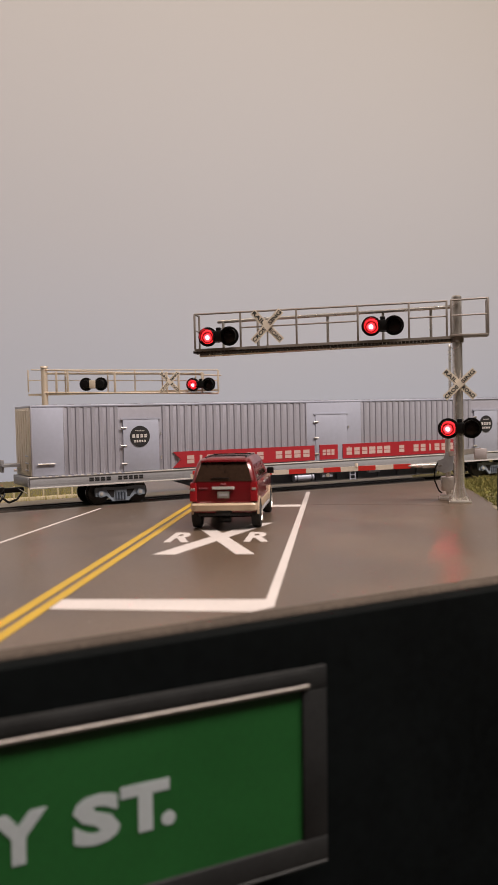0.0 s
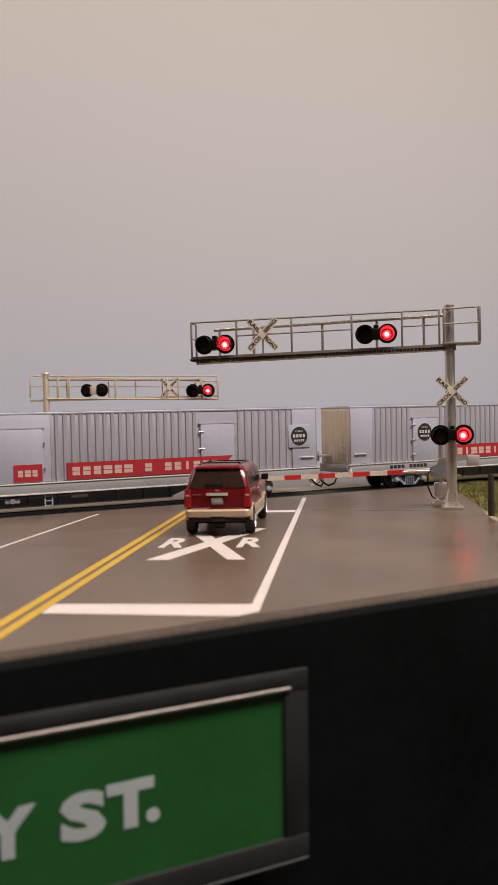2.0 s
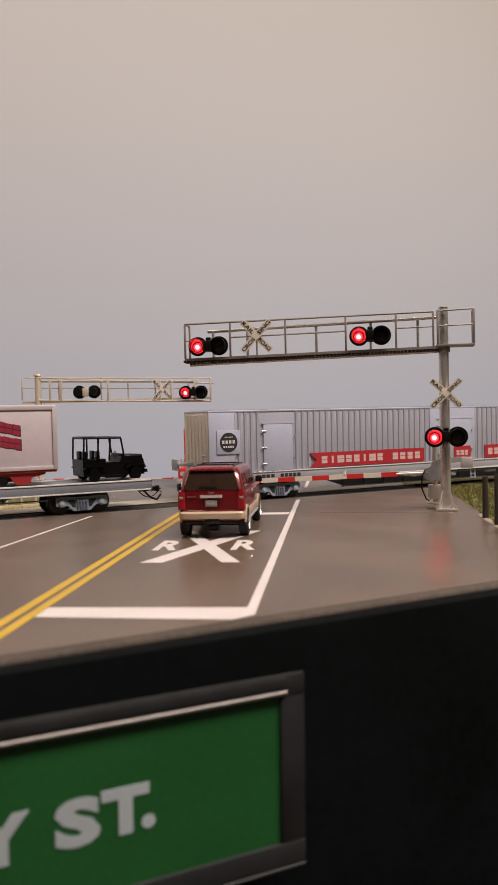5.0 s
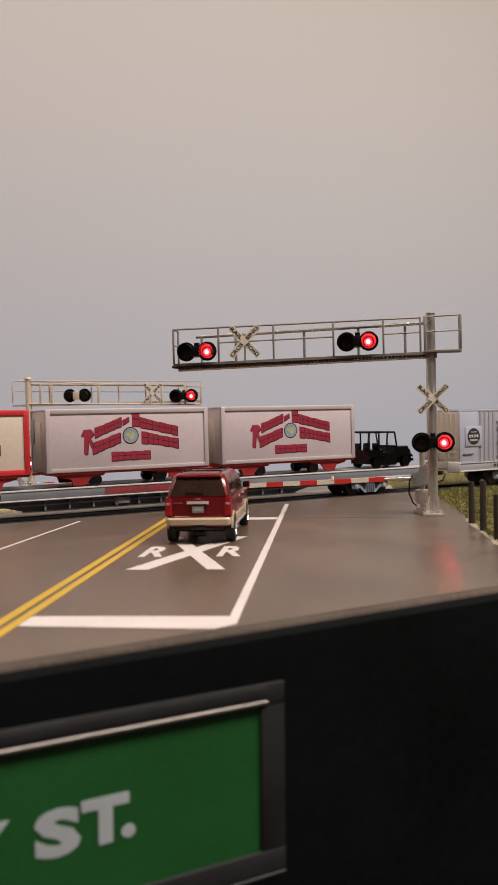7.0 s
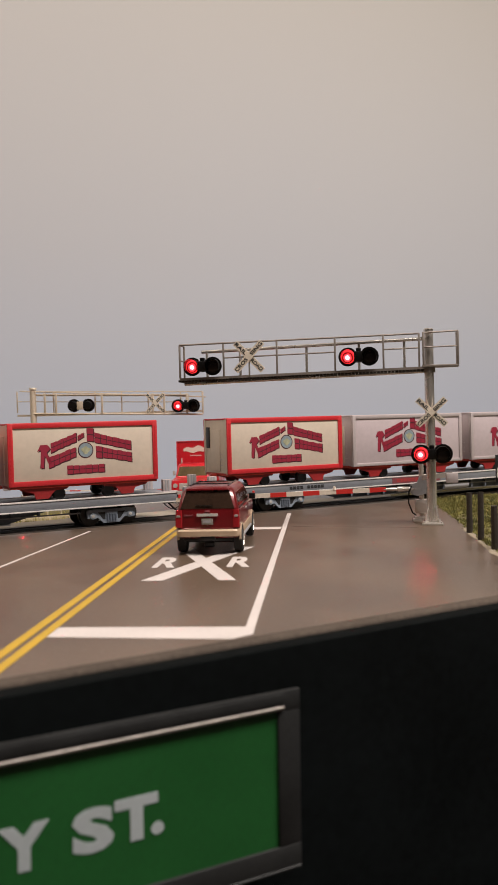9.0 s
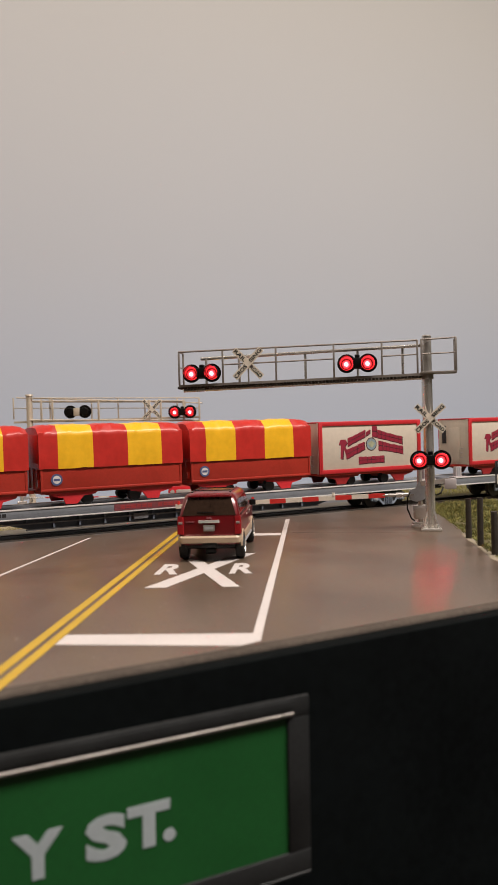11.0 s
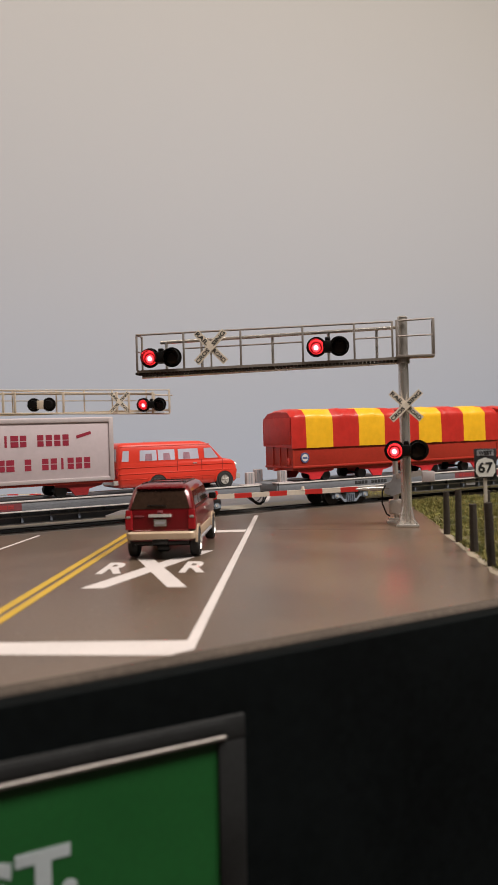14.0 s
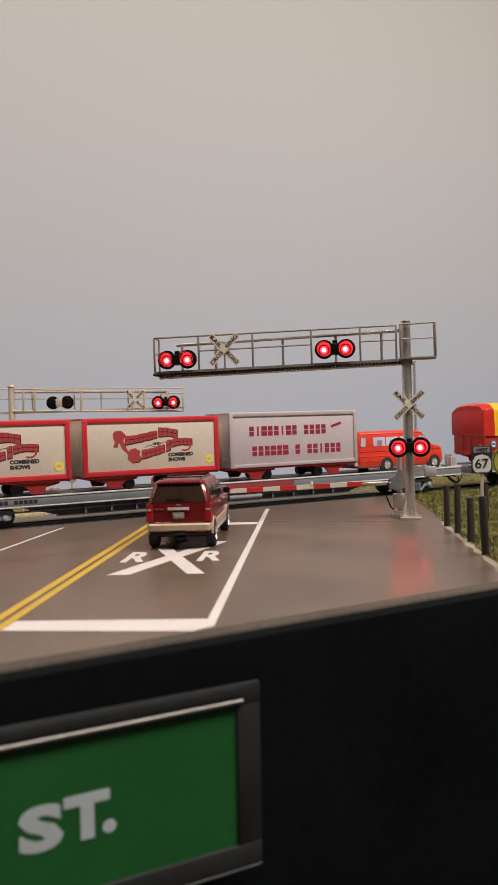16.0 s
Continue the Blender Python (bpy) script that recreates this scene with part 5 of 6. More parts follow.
        part("platform_bracket", bx(B(), s * (h + 9.0) - 0.7, s * (h + 9.0) + 0.7, 19, 26, 14.6, 20.4, 0.2), SILL, c)
        coupler(c, s * (h + 2), s)
    # underframe
    part("side_sill", bx(B(), -h - 1.2, h + 1.2, -0.35, 1.4, 8.2, 12.7, 0.2), SILL, c, "grey side sill")
    part("side_sill", bx(B(), -h - 1.2, h + 1.2, 28.6, 30.3, 8.2, 12.7, 0.2), SILL, c)
    part("sill_lip", bx(B(), -h - 1.4, h + 1.4, -0.75, 0.4, 7.6, 8.3, 0.1), LIP, c, "bright lower lip of the sill")
    part("sill_lip", bx(B(), -h - 1.4, h + 1.4, -0.75, 0.4, 12.5, 13.1, 0.1), LIP, c, "bright upper lip of the sill")
    rivet = mesh_of("rivet", bx(B(), -0.7, 0.7, -0.85, -0.7, 12.75, 13.2, 0.05), SILVER_PANEL)
    for i in range(14):
        ob = new("rivet", rivet)
        ob.parent, ob.location = c, ((-h + 3.5 + i * 3.0) * MM, 0, 0)
    part("floor_plate", bx(B(), -h, h, 1.4, 28.6, 10.4, 12.9), UNDER, c)
    bm = extrude_xz(B(), [(-h + 66, 8.3), (-h + 84, 2.3), (h - 84, 2.3), (h - 66, 8.3)], 4.0, 4.8)
    part("belly_girder", bm, UNDER, c, "deep blue-grey centre girder", smooth=False)
    for i in range(12):
        x = -h + 84 + i * (length - 168) / 11
        part("girder_rib", bx(B(), x - 0.5, x + 0.5, 2.6, 4.1, 2.4, 8.3), UNDER, c, smooth=False)
    part("brake_tank", rod(B(), (-22, 1.6, 4.7), (-10, 1.6, 4.7), 1.9, seg=16), SILVER_PANEL, c, "silver brake tank")
    for x in (-20.5, -11.5):
        part("tank_strap", rod(B(), (x - 0.4, 1.6, 4.7), (x + 0.4, 1.6, 4.7), 2.05, seg=16), UNDER, c)
    part("brake_valve", bx(B(), -4.6, 2.4, 0.8, 3.4, 4.0, 6.6, 0.5), SILVER_PANEL, c, "silver brake valve")
    part("valve_cap", rod(B(), (-1.2, 0.2, 5.2), (-1.2, 1.0, 5.2), 1.2, seg=14), ALU, c)
    for x in (13.6, 17.0):
        part("ladder_rail", bx(B(), x - 0.3, x + 0.3, 0.6, 1.2, 1.6, 8.2), SILVER_PANEL, c)
    for z in (2.2, 4.4, 6.6):
        part("ladder_rung", bx(B(), 13.9, 16.7, 0.7, 1.1, z - 0.22, z + 0.22), SILVER_PANEL, c)
    for x0, x1 in ((-9.0, -4.6), (2.4, 26.0)):
        part("brake_pipe", rod(B(), (x0, 1.4, 6.4), (x1, 1.4, 6.4), 0.3, seg=8), SILL, c)
    part("brake_cylinder", rod(B(), (26, 1.8, 6.0), (34, 1.8, 6.0), 1.2, seg=14), SILVER_PANEL, c)
    part("girder_foot", bx(B(), -h + 83, h - 83, 3.4, 5.2, 1.7, 2.3), SILL, c)
    for s in (-1, 1):
        bogie(c, -h + 42.0 if s < 0 else h - 39.2)
    # doors, seals and banners
    for a, b in list(doors) + [(mid[2], mid[3])]:
        d = part("door", bx(B(), a - h, b - h, -0.35, 0.5, Z0 + 0.3, 37.9, 0.15), SILVER_PANEL, c, "flat silver door with hinges")
        part("door_track", bx(B(), a - h - 1, b - h + 1, -0.5, 0.3, 37.8, 38.4), SILVER_PANEL, d)
        for z in (17.0, 25.5, 34.0):
            part("hinge", rod(B(), (a - h - 1.2, -0.5, z), (a - h + 1.6, -0.5, z), 0.42, seg=8), ALU, d, "bright hinge")
        for z in (18.5, 30.0):
            part("latch", rod(B(), (b - h + 0.9, -0.5, z), (b - h + 0.9, -0.5, z + 1.5), 0.35, seg=8), ALU, d)
    for x, z, panel in logos:
        host = c
        if panel:
            host = part("seal_panel", bx(B(), x - h - 6.6, x - h + 6.6, -0.5, 0.4, z - 6.0, z + 6.0, 0.1), SILVER_PANEL, c, "square plate behind the round seal")
        sl = part("seal", disc(B(), x - h, -0.62, z, 5.0, 0.5, 32), INK, host, "round black seal with pale bars")
        for dz, w, t, bars in ((2.7, 2.4, 0.35, "OOOOOO"), (0.2, 4.0, 1.15, "OOOO"), (-2.3, 3.2, 0.75, "OOOOO")):
            word_bars(sl, x - h - w, x - h + w, -0.62, z + dz - t * 0.7, z + dz + t * 0.7, bars, SEAL_WHITE, 0.2)
    for a, b, kind, words in banners:
        z0, z1 = 13.7, 21.5
        zr = z0 + 0.4
        if kind == "left":
            pts = [(a, z0), (b, z0), (b, z1), (a, z1), (a + 4.2, (z0 + z1) / 2)]
        elif kind == "right":
            pts = [(a, z0), (b, z0), (b - 4.2, (z0 + z1) / 2), (b, z1), (a, z1)]
        else:
            pts = [(a, z0), (b, z0), (b, z1), (a, z1)]
        bn = part("banner", extrude_xz(B(), [(x - h, z) for x, z in pts], -0.7, -0.3), BANNER, c, "red ribbon banner with pale bars", smooth=False)
        m0, m1 = (7.0, 2.0) if kind == "left" else ((2.0, 7.0) if kind == "right" else (1.6, 1.6))
        hh = 1.6 if kind == "mid" else 1.15
        word_bars(bn, a - h + m0, b - h - m1, -0.7, z0 + hh + 0.7, z1 - hh - 0.9, words, BANNER_PALE, 0.16)
    # reporting marks as bars
    word_bars(c, marks - h, marks - h + 11, -0.35, 9.6, 11.4, "OOOO", INK)
    word_bars(c, marks - h + 14, marks - h + 27, -0.35, 9.6, 11.4, "OOOOO", INK)
    return c


box_car(322.4, -344.2 + 161.2, [(31.6, 49.2), (253.7, 272.4)], [(11.0, 28.9, True), (311.0, 29.9, True)],
        [(59.6, 138.0, "left", "OIMOLIMO OOOO"), (160.7, 173.7, "mid", "OMO"), (185.2, 271.1, "right", "OOOMOM O OOILOO")], (143.0, 178.5, 149.4, 174.1),
        "long silver corrugated rail car with red ribbon banners", 27)
box_car(BOX_L, BOX_L / 2, [(43.3, 61.3), (262.0, 280.0)], [(51.6, 29.7, False), (271.0, 29.7, False)],
        [(68.2, 149.5, "left", "OIMOLIMO OOOO"), (152.7, 164.2, "mid", "OMO"), (167.5, 253.0, "right", "OOOMOM O OOILOO")], (144.9, 180.8, 150.7, 170.6),
        "long silver corrugated rail car with doors and red ribbon banners", 26)


def flat_car(x0, x1, stripe, label, posts=(-1, 1)):
    c = rider("flat_car", label, "flat car", (x0 + x1) / 2, 0.0, "flat cars of the train")
    h = (x1 - x0) / 2
    part("deck", bx(B(), -h, h, 0.6, 29.4, 10.8, 12.2, 0.15), DECK, c, "grey flat deck")
    for y0, y1 in ((-0.3, 0.8), (29.2, 30.3)):
        part("side_sill", bx(B(), -h, h, y0, y1, 8.0, 12.1, 0.15), DECK, c, "grey side sill")
        part("sill_lip", bx(B(), -h, h, y0 - 0.35, y1 + 0.35, 11.9, 12.6, 0.12), LIP, c, "bright deck edge")
        part("sill_lip", bx(B(), -h, h, y0 - 0.3, y1 + 0.3, 7.4, 8.05, 0.1), LIP, c)
    a, b = stripe
    st = part("stripe", bx(B(), a - (x0 + x1) / 2, b - (x0 + x1) / 2, -0.42, -0.25, 8.3, 11.7), MAROON, c, "maroon panel with bars", smooth=False)
    word_bars(st, a - (x0 + x1) / 2 + 3, b - (x0 + x1) / 2 - 3, -0.42, 9.2, 10.9, "OOMOOL OOMO", CORAL)
    bm = extrude_xz(B(), [(-h + 62, 8.0), (-h + 84, 2.3), (h - 84, 2.3), (h - 62, 8.0)], 4.0, 4.8)
    part("belly_girder", bm, UNDER, c, "deep blue-grey fish-belly girder", smooth=False)
    part("girder_foot", bx(B(), -h + 83, h - 83, 3.3, 5.4, 1.7, 2.3), SILL, c)
    part("truss_rod", rod(B(), (-h + 50, 1.6, 5.2), (h - 50, 1.6, 5.2), 0.35, seg=8), SILL, c)
    for i in range(16):
        x = -h + 70 + i * (2 * h - 140) / 15
        part("girder_rib", bx(B(), x - 0.5, x + 0.5, 1.4, 4.1, 2.6 if 1 < i < 14 else 5.0, 8.0), UNDER, c, smooth=False)
    part("brake_tank", rod(B(), (6, 2.8, 4.4), (26, 2.8, 4.4), 2.1, seg=16), SILL, c, "silver brake tank")
    part("valve", bx(B(), -30, -22, 1.4, 4.0, 3.2, 6.4, 0.5), SILL, c)
    for s in (-1, 1):
        bogie(c, -h + 48.5 if s < 0 else h - 34)
        part("end_beam", bx(B(), s * h - 0.9, s * h + 0.9, 0.2, 29.8, 7.6, 12.1, 0.2), DECK, c)
        for y in (1.2, 26.2) if s in posts else ():
            pst = part("end_post", bx(B(), s * (h - 4.0) - 2.3, s * (h - 4.0) + 2.3, y, y + 2.6, 12.1, 19.0, 0.2), WAGON_TRIM, c, "grey bridge-plate post")
            for k in (-1.2, 0.2):
                part("groove", bx(B(), s * (h - 4.0) + k, s * (h - 4.0) + k + 0.7, y - 0.2, y, 12.4, 18.8), SILL, pst, smooth=False)
        part("foot_board", bx(B(), s * (h - 4.0) - 5.5, s * (h - 4.0) + 5.5, -0.4, 4.2, 12.1, 13.0, 0.2), WAGON_TRIM, c)
        coupler(c, s * (h + 0.5), s)
    word_bars(c, -h + 50, -h + 73, -0.32, 9.2, 10.9, "OOOO OOOOO", INK)
    return c


flat_car(-690.0, -376.0, (-568.5, -531.8), "long grey flat car carrying show wagons and a jeep", (-1,))
flat_car(-1040.5, -708.0, (-915.0, -877.3), "long grey flat car carrying tarpaulin-covered red wagons")
flat_car(-1392.0, -1052.5, (-1218.8, -1176.3), "long grey flat car carrying a red van and show wagons")
DECK_Z = 12.3


def undercarriage(w, h, material):
    """Bolster, wheels and hangers below a wagon body; body floor at 7.6 over the deck."""
    for s in (-1, 1):
        x = s * (h - 16)
        part("hanger", extrude_xz(B(), [(x - s * 14, 7.5), (x + s * 12, 7.5), (x + s * 10, 5.2), (x + s * 4, 3.8), (x + s * 3.0, 0.9), (x - s * 3, 0.9), (x - s * 6, 4.6), (x - s * 12, 5.2)], 2.0, 3.0), material, w, smooth=False)
        part("hanger", extrude_xz(B(), [(x - s * 14, 7.5), (x + s * 12, 7.5), (x + s * 10, 5.2), (x + s * 4, 3.8), (x + s * 3.0, 0.9), (x - s * 3, 0.9), (x - s * 6, 4.6), (x - s * 12, 5.2)], 26.0, 27.0), material, w, smooth=False)
        for y in (4.6, 21.6):
            part("wheel", rod(B(), (x - s * 9.0, y, 2.9), (x - s * 9.0, y + 3.4, 2.9), 2.9, seg=20), RUBBER, w, "black rubber wheel")
        part("axle", rod(B(), (x - s * 9.0, 5, 2.9), (x - s * 9.0, 25, 2.9), 0.6, seg=8), BLACK, w)


def block_run(parent, line, n, hh, y, material):
    """n plain upright blocks of letter size side by side along a line in the xz plane, each with a dark cast edge."""
    lens = [math.dist(p, q) for p, q in zip(line, line[1:])]

    def spot_on(f):
        d = f * sum(lens)
        for (p, q), ln in zip(zip(line, line[1:]), lens):
            if d <= ln + 1e-9:
                return p[0] + (q[0] - p[0]) * d / ln, p[1] + (q[1] - p[1]) * d / ln
            d -= ln
        return line[-1]
    for i in range(n):
        (xa, za), (xb, zb) = spot_on((i + 0.05) / n), spot_on((i + 0.95) / n)
        g = 0.5 * hh * (1.06 if i == 0 else (1.0 if i % 2 else 0.92))
        for nm, mat_used, dx, dz, grow, y_near in (("block_edge", OUTLINE, 0.32, -0.36, 0.16, y - 0.06), ("block", material, 0.0, 0.0, 0.0, y - 0.14)):
            def at_uv(u, v):
                return xa - grow + (xb - xa + 2 * grow) * u + dx, za + (zb - za) * u - g - grow + 2 * (g + grow) * v + dz
            part(nm, stacked_bars(B(), at_uv, y_near, y, 0.09 if mat_used is material else 0.0), mat_used, parent, smooth=False)


def arch_emblem(w, x, y, z, k=1.0):
    k *= 1.06
    """The show's emblem as plain shapes: two sloping ribbons, a round seal and a bar below."""
    em = part("emblem", disc(B(), x, y - 0.1, z + 1.0 * k, 4.0 * k, 0.1, 28), OUTLINE, w, "printed emblem of crimson shapes round a blue-grey seal")
    part("emblem_ring", disc(B(), x, y - 0.14, z + 1.0 * k, 3.5 * k, 0.1, 28), SEAL_BLUE, em)
    part("emblem_face", extrude_xz(B(), [(x + (2.3 + 0.5 * math.sin(3 * t)) * k * math.cos(t), z + 1.0 * k + (1.7 + 0.4 * math.cos(4 * t)) * k * math.sin(t)) for t in [6.2832 * i / 18 for i in range(18)]], y - 0.26, y - 0.2), SEAL_FACE, em, smooth=False)
    # initial swash, then rows of letter-size blocks along sloping lines, each with a dark cast edge
    swash = [(-24.2, 1.0), (-22.6, 4.2), (-19.2, 4.4), (-17.8, 2.4), (-19.6, 0.4), (-17.2, -4.6), (-18.6, -5.4), (-20.6, -0.6), (-21.2, -7.0), (-22.8, -7.0), (-22.4, 1.8)]
    part("swash", extrude_xz(B(), [(x + a * k, z + b * k) for a, b in swash], y - 0.14, y), CRIMSON, em, smooth=False)
    part("swash_edge", extrude_xz(B(), [(x + (a + 0.5) * k, z + (b - 0.5) * k) for a, b in swash], y - 0.06, y), OUTLINE, em, smooth=False)
    for n, a0, z0, a1, z1, hh in ((8, -17.6, 2.6, -4.6, 7.6, 4.4), (2, -4.0, 7.0, -0.8, 8.8, 2.2), (1, 0.6, 8.8, 4.4, 8.4, 6.2), (6, 4.6, 7.2, 24.0, 2.6, 4.6),
                                  (5, -18.8, -4.6, -5.0, 0.4, 5.0), (1, 5.2, 0.0, 8.6, -0.4, 5.4), (6, 8.8, -0.4, 24.2, -3.4, 4.8), (6, -9.8, -8.4, 9.6, -8.2, 4.0)):
        block_run(em, [(x + a0 * k, z + z0 * k), (x + a1 * k, z + z1 * k)], n, hh * k, y, CRIMSON)


def show_wagon(x0, x1, trim, face, kind, label):
    """A box wagon with a framed side. kind: arch, scroll or words."""
    cx, h = (x0 + x1) / 2, (x1 - x0) / 2
    w = rider("show_wagon", label, "wagon", cx, DECK_Z, "show wagons on the flat cars")
    top = 36.6 if kind != "scroll" else 35.4
    y0, y1 = 0.4, 28.6
    red = trim is WAGON_RED
    part("body", bx(B(), -h + 0.3, h - 0.3, y0 + 0.5, y1 - 0.5, 7.6, top, 0.3), WAGON_CREAM if red else WAGON_WHITE, w, "pale box body")
    part("roof", bx(B(), -h, h, y0 + 0.1, y1 - 0.1, top - 0.4, top + 0.5, 0.3), WAGON_WHITE if not red else WAGON_RED, w)
    t = 2.0 if red else 1.8
    for nm, b in (("top_rail", (-h, h, top - t, top + 0.2)), ("bottom_rail", (-h, h, 7.3, 7.3 + t + (0.4 if red else 0)))):
        part(nm, bx(B(), b[0], b[1], y0 - 0.1, y0 + 0.7, b[2], b[3], 0.2), trim, w)
        part(nm, bx(B(), b[0], b[1], y1 - 0.7, y1 + 0.1, b[2], b[3], 0.2), trim, w)
    for s in (-1, 1):
        a, b = sorted((s * h, s * (h - t * 1.25)))
        part("corner_post", bx(B(), a, b, y0 - 0.15, y0 + 0.8, 7.3, top + 0.1, 0.2), trim, w)
        part("corner_post", bx(B(), a, b, y1 - 0.8, y1 + 0.15, 7.3, top + 0.1, 0.2), trim, w)
        a, b = sorted((s * (h + 0.15), s * (h - 0.5)))
        part("end_frame", bx(B(), a, b, y0 + 0.8, y0 + 2.2, 7.3, top, 0.1), trim if not red else WAGON_CREAM, w)
        part("end_frame", bx(B(), a, b, y1 - 2.2, y1 - 0.8, 7.3, top, 0.1), trim if not red else WAGON_CREAM, w)
        part("end_bars", bx(B(), a - 0.1, b + 0.1, 21.5, 25.0, 21.0, 32.5, 0.1), INK if red else SEAL_BLUE, w, "dark upright lettering bar")
        part("end_door", bx(B(), a - 0.12, b + 0.12, 9.0, 19.0, 9.0, 31.0, 0.1), WAGON_CREAM, w)
        for k in range(3):
            part("end_latch", rod(B(), (s * (h + 0.4), 6.0, 12 + 3 * k), (s * (h + 0.4), 8.0, 12 + 3 * k), 0.3, seg=6), WAGON_TRIM, w)
        part("tow_bar", bx(B(), min(s * h, s * (h + 3)), max(s * h, s * (h + 3)), 13, 16, 6.0, 7.4, 0.2), BODY_RED, w)
    if red:
        bead = mesh_of("rivet", bx(B(), -0.35, 0.35, y0 - 0.4, y0 - 0.1, -0.35, 0.35), WAGON_RED)
        for i in range(15):
            for s in (-1, 1):
                ob = new("rivet", bead)
                ob.parent, ob.location = w, (s * (h - 1.3) * MM, 0, (9.5 + i * 1.75) * MM)
    part("floor", bx(B(), -h + 0.5, h - 0.5, y0 + 0.6, y1 - 0.6, 6.2, 7.6), BODY_RED, w)
    undercarriage(w, h, HANGER_RED)
    if kind == "arch":
        arch_emblem(w, 0.0, y0 + 0.5, 22.8 if not red else 22.4, 0.98 if not red else 0.92)
    elif kind == "words":
        for z0, words, a, b in ((24.2, "OIMOLIMO OOOO", -h + 12, h - 21), (13.4, "OOOMOM O OOILOO", -h + 13.5, h - 11)):
            word_bars(w, a, b, y0 + 0.5, z0, z0 + 5.2, words, CRIMSON, 0.1)
        part("inscription", bar(B(), (h - 18, y0 + 0.42, 28.0), (h - 11, y0 + 0.42, 30.0), 1.4, 0.1), CRIMSON, w, smooth=False)
    else:
        y = y0 + 0.5
        ring = [(-18.4 + 2.9 * math.cos(t), 26.2 + 2.7 * math.sin(t)) for t in [6.2832 * i / 20 for i in range(20)]]
        em = part("emblem", extrude_xz(B(), ring, y - 0.12, y), CORAL, w, "printed coral scroll emblem", smooth=False)
        # the tall initials: stems, bowls and tails
        for pts in ([(-21.6, 27.4), (-20.6, 29.2), (-17.2, 29.6), (-15.0, 27.6), (-16.6, 25.2), (-14.6, 20.6), (-12.6, 18.2), (-13.8, 17.6), (-16.6, 20.4), (-18.6, 24.4), (-19.4, 21.6), (-21.4, 21.6), (-20.4, 24.0), (-19.6, 27.0)],
                    [(-14.2, 15.4), (-12.8, 19.8), (-10.0, 20.6), (-7.6, 19.2), (-8.2, 17.4), (-6.4, 15.6), (-8.0, 13.6), (-11.6, 13.2)]):
            part("swash", extrude_xz(B(), pts, y - 0.125, y), CORAL, em, smooth=False)
            part("swash_edge", extrude_xz(B(), [(q + 0.35, z - 0.35) for q, z in pts], y - 0.05, y), OUTLINE, em, smooth=False)
        block_run(em, [(-15.4, 24.6), (-9.8, 25.1), (-2.6, 26.4), (2.0, 27.2)], 7, 4.0, y, CORAL)
        block_run(em, [(2.6, 28.2), (7.7, 28.2), (13.4, 27.0)], 4, 4.4, y, CORAL)
        block_run(em, [(-6.6, 17.3), (-4.0, 17.6), (1.5, 18.9), (6.0, 20.0)], 5, 4.2, y, CORAL)
        block_run(em, [(6.8, 20.8), (9.2, 21.6)], 1, 5.2, y, CORAL)
        block_run(em, [(9.6, 22.2), (13.0, 23.0), (17.0, 23.1), (21.6, 22.8)], 5, 3.6, y, CORAL)
        curl = [(17.6 + 3.4 * math.cos(t), 20.6 + 2.6 * math.sin(t)) for t in [0.7 - 2.9 * i / 12 for i in range(13)]]
        curl_in = [(17.6 + 2.5 * math.cos(t), 20.6 + 1.8 * math.sin(t)) for t in [0.7 - 2.9 * i / 12 for i in range(13)]]
        part("curl", extrude_xz(B(), curl + curl_in[::-1], y - 0.12, y), CORAL, em, smooth=False)
        flour = [(-4.6 + 14.0 * i / 12, 20.6 + 2.3 * i / 12 + 0.8 * math.sin(i * 0.9)) for i in range(13)]
        bm = B()
        for q, r in zip(flour, flour[1:]):
            bar(bm, (q[0], y - 0.03, q[1]), (r[0], y - 0.03, r[1]), 0.28, 0.06)
        part("flourish", bm, INK, em, "thin dark flourish line", smooth=False)
        for text, a, z, wd, ht in (("COMBINED", 8.0, 15.5, 14.0, 2.0), ("SHOWS", 8.0, 13.0, 9.6, 2.0), ("AND", -0.6, 21.8, 4.6, 1.3)):
            part("word", glyphs(B(), text, upright(a, y, z), wd, ht, 0.055, 0.1), INK, em, "dark letters", smooth=False)
        part("badge", disc(B(), h - 5.8, y0 + 0.36, 13.5, 2.3, 0.14, 24), BADGE_YELLOW, em, "round yellow badge")
        for k, ww in ((0.7, 1.0), (0.0, 1.5), (-0.7, 1.1)):
            part("badge_bar", bx(B(), h - 5.8 - ww, h - 5.8 + ww, y0 + 0.32, y0 + 0.37, 13.3 + k, 13.6 + k), SEAL_FACE, em, smooth=False)
    return w


show_wagon(-504.9, -421.2, WAGON_TRIM, WAGON_WHITE, "arch", "white show wagon with a crimson emblem on red running gear")
show_wagon(-595.9, -512.5, WAGON_TRIM, WAGON_WHITE, "arch", "white show wagon with a crimson emblem on red running gear")
show_wagon(-677.4, -603.4, WAGON_RED, WAGON_CREAM, "arch", "red-framed cream show wagon with a crimson emblem")
show_wagon(-791.9, -717.2, WAGON_RED, WAGON_CREAM, "arch", "red-framed cream show wagon with a crimson emblem")
show_wagon(-1215.4, -1131.6, WAGON_TRIM, WAGON_WHITE, "words", "white show wagon with rows of crimson bars in a grey frame")
show_wagon(-1296.2, -1222.0, WAGON_RED, WAGON_CREAM, "scroll", "red-framed cream show wagon with a coral scroll emblem")
show_wagon(-1376.5, -1302.2, WAGON_RED, WAGON_CREAM, "scroll", "red-framed cream show wagon with a coral scroll emblem")


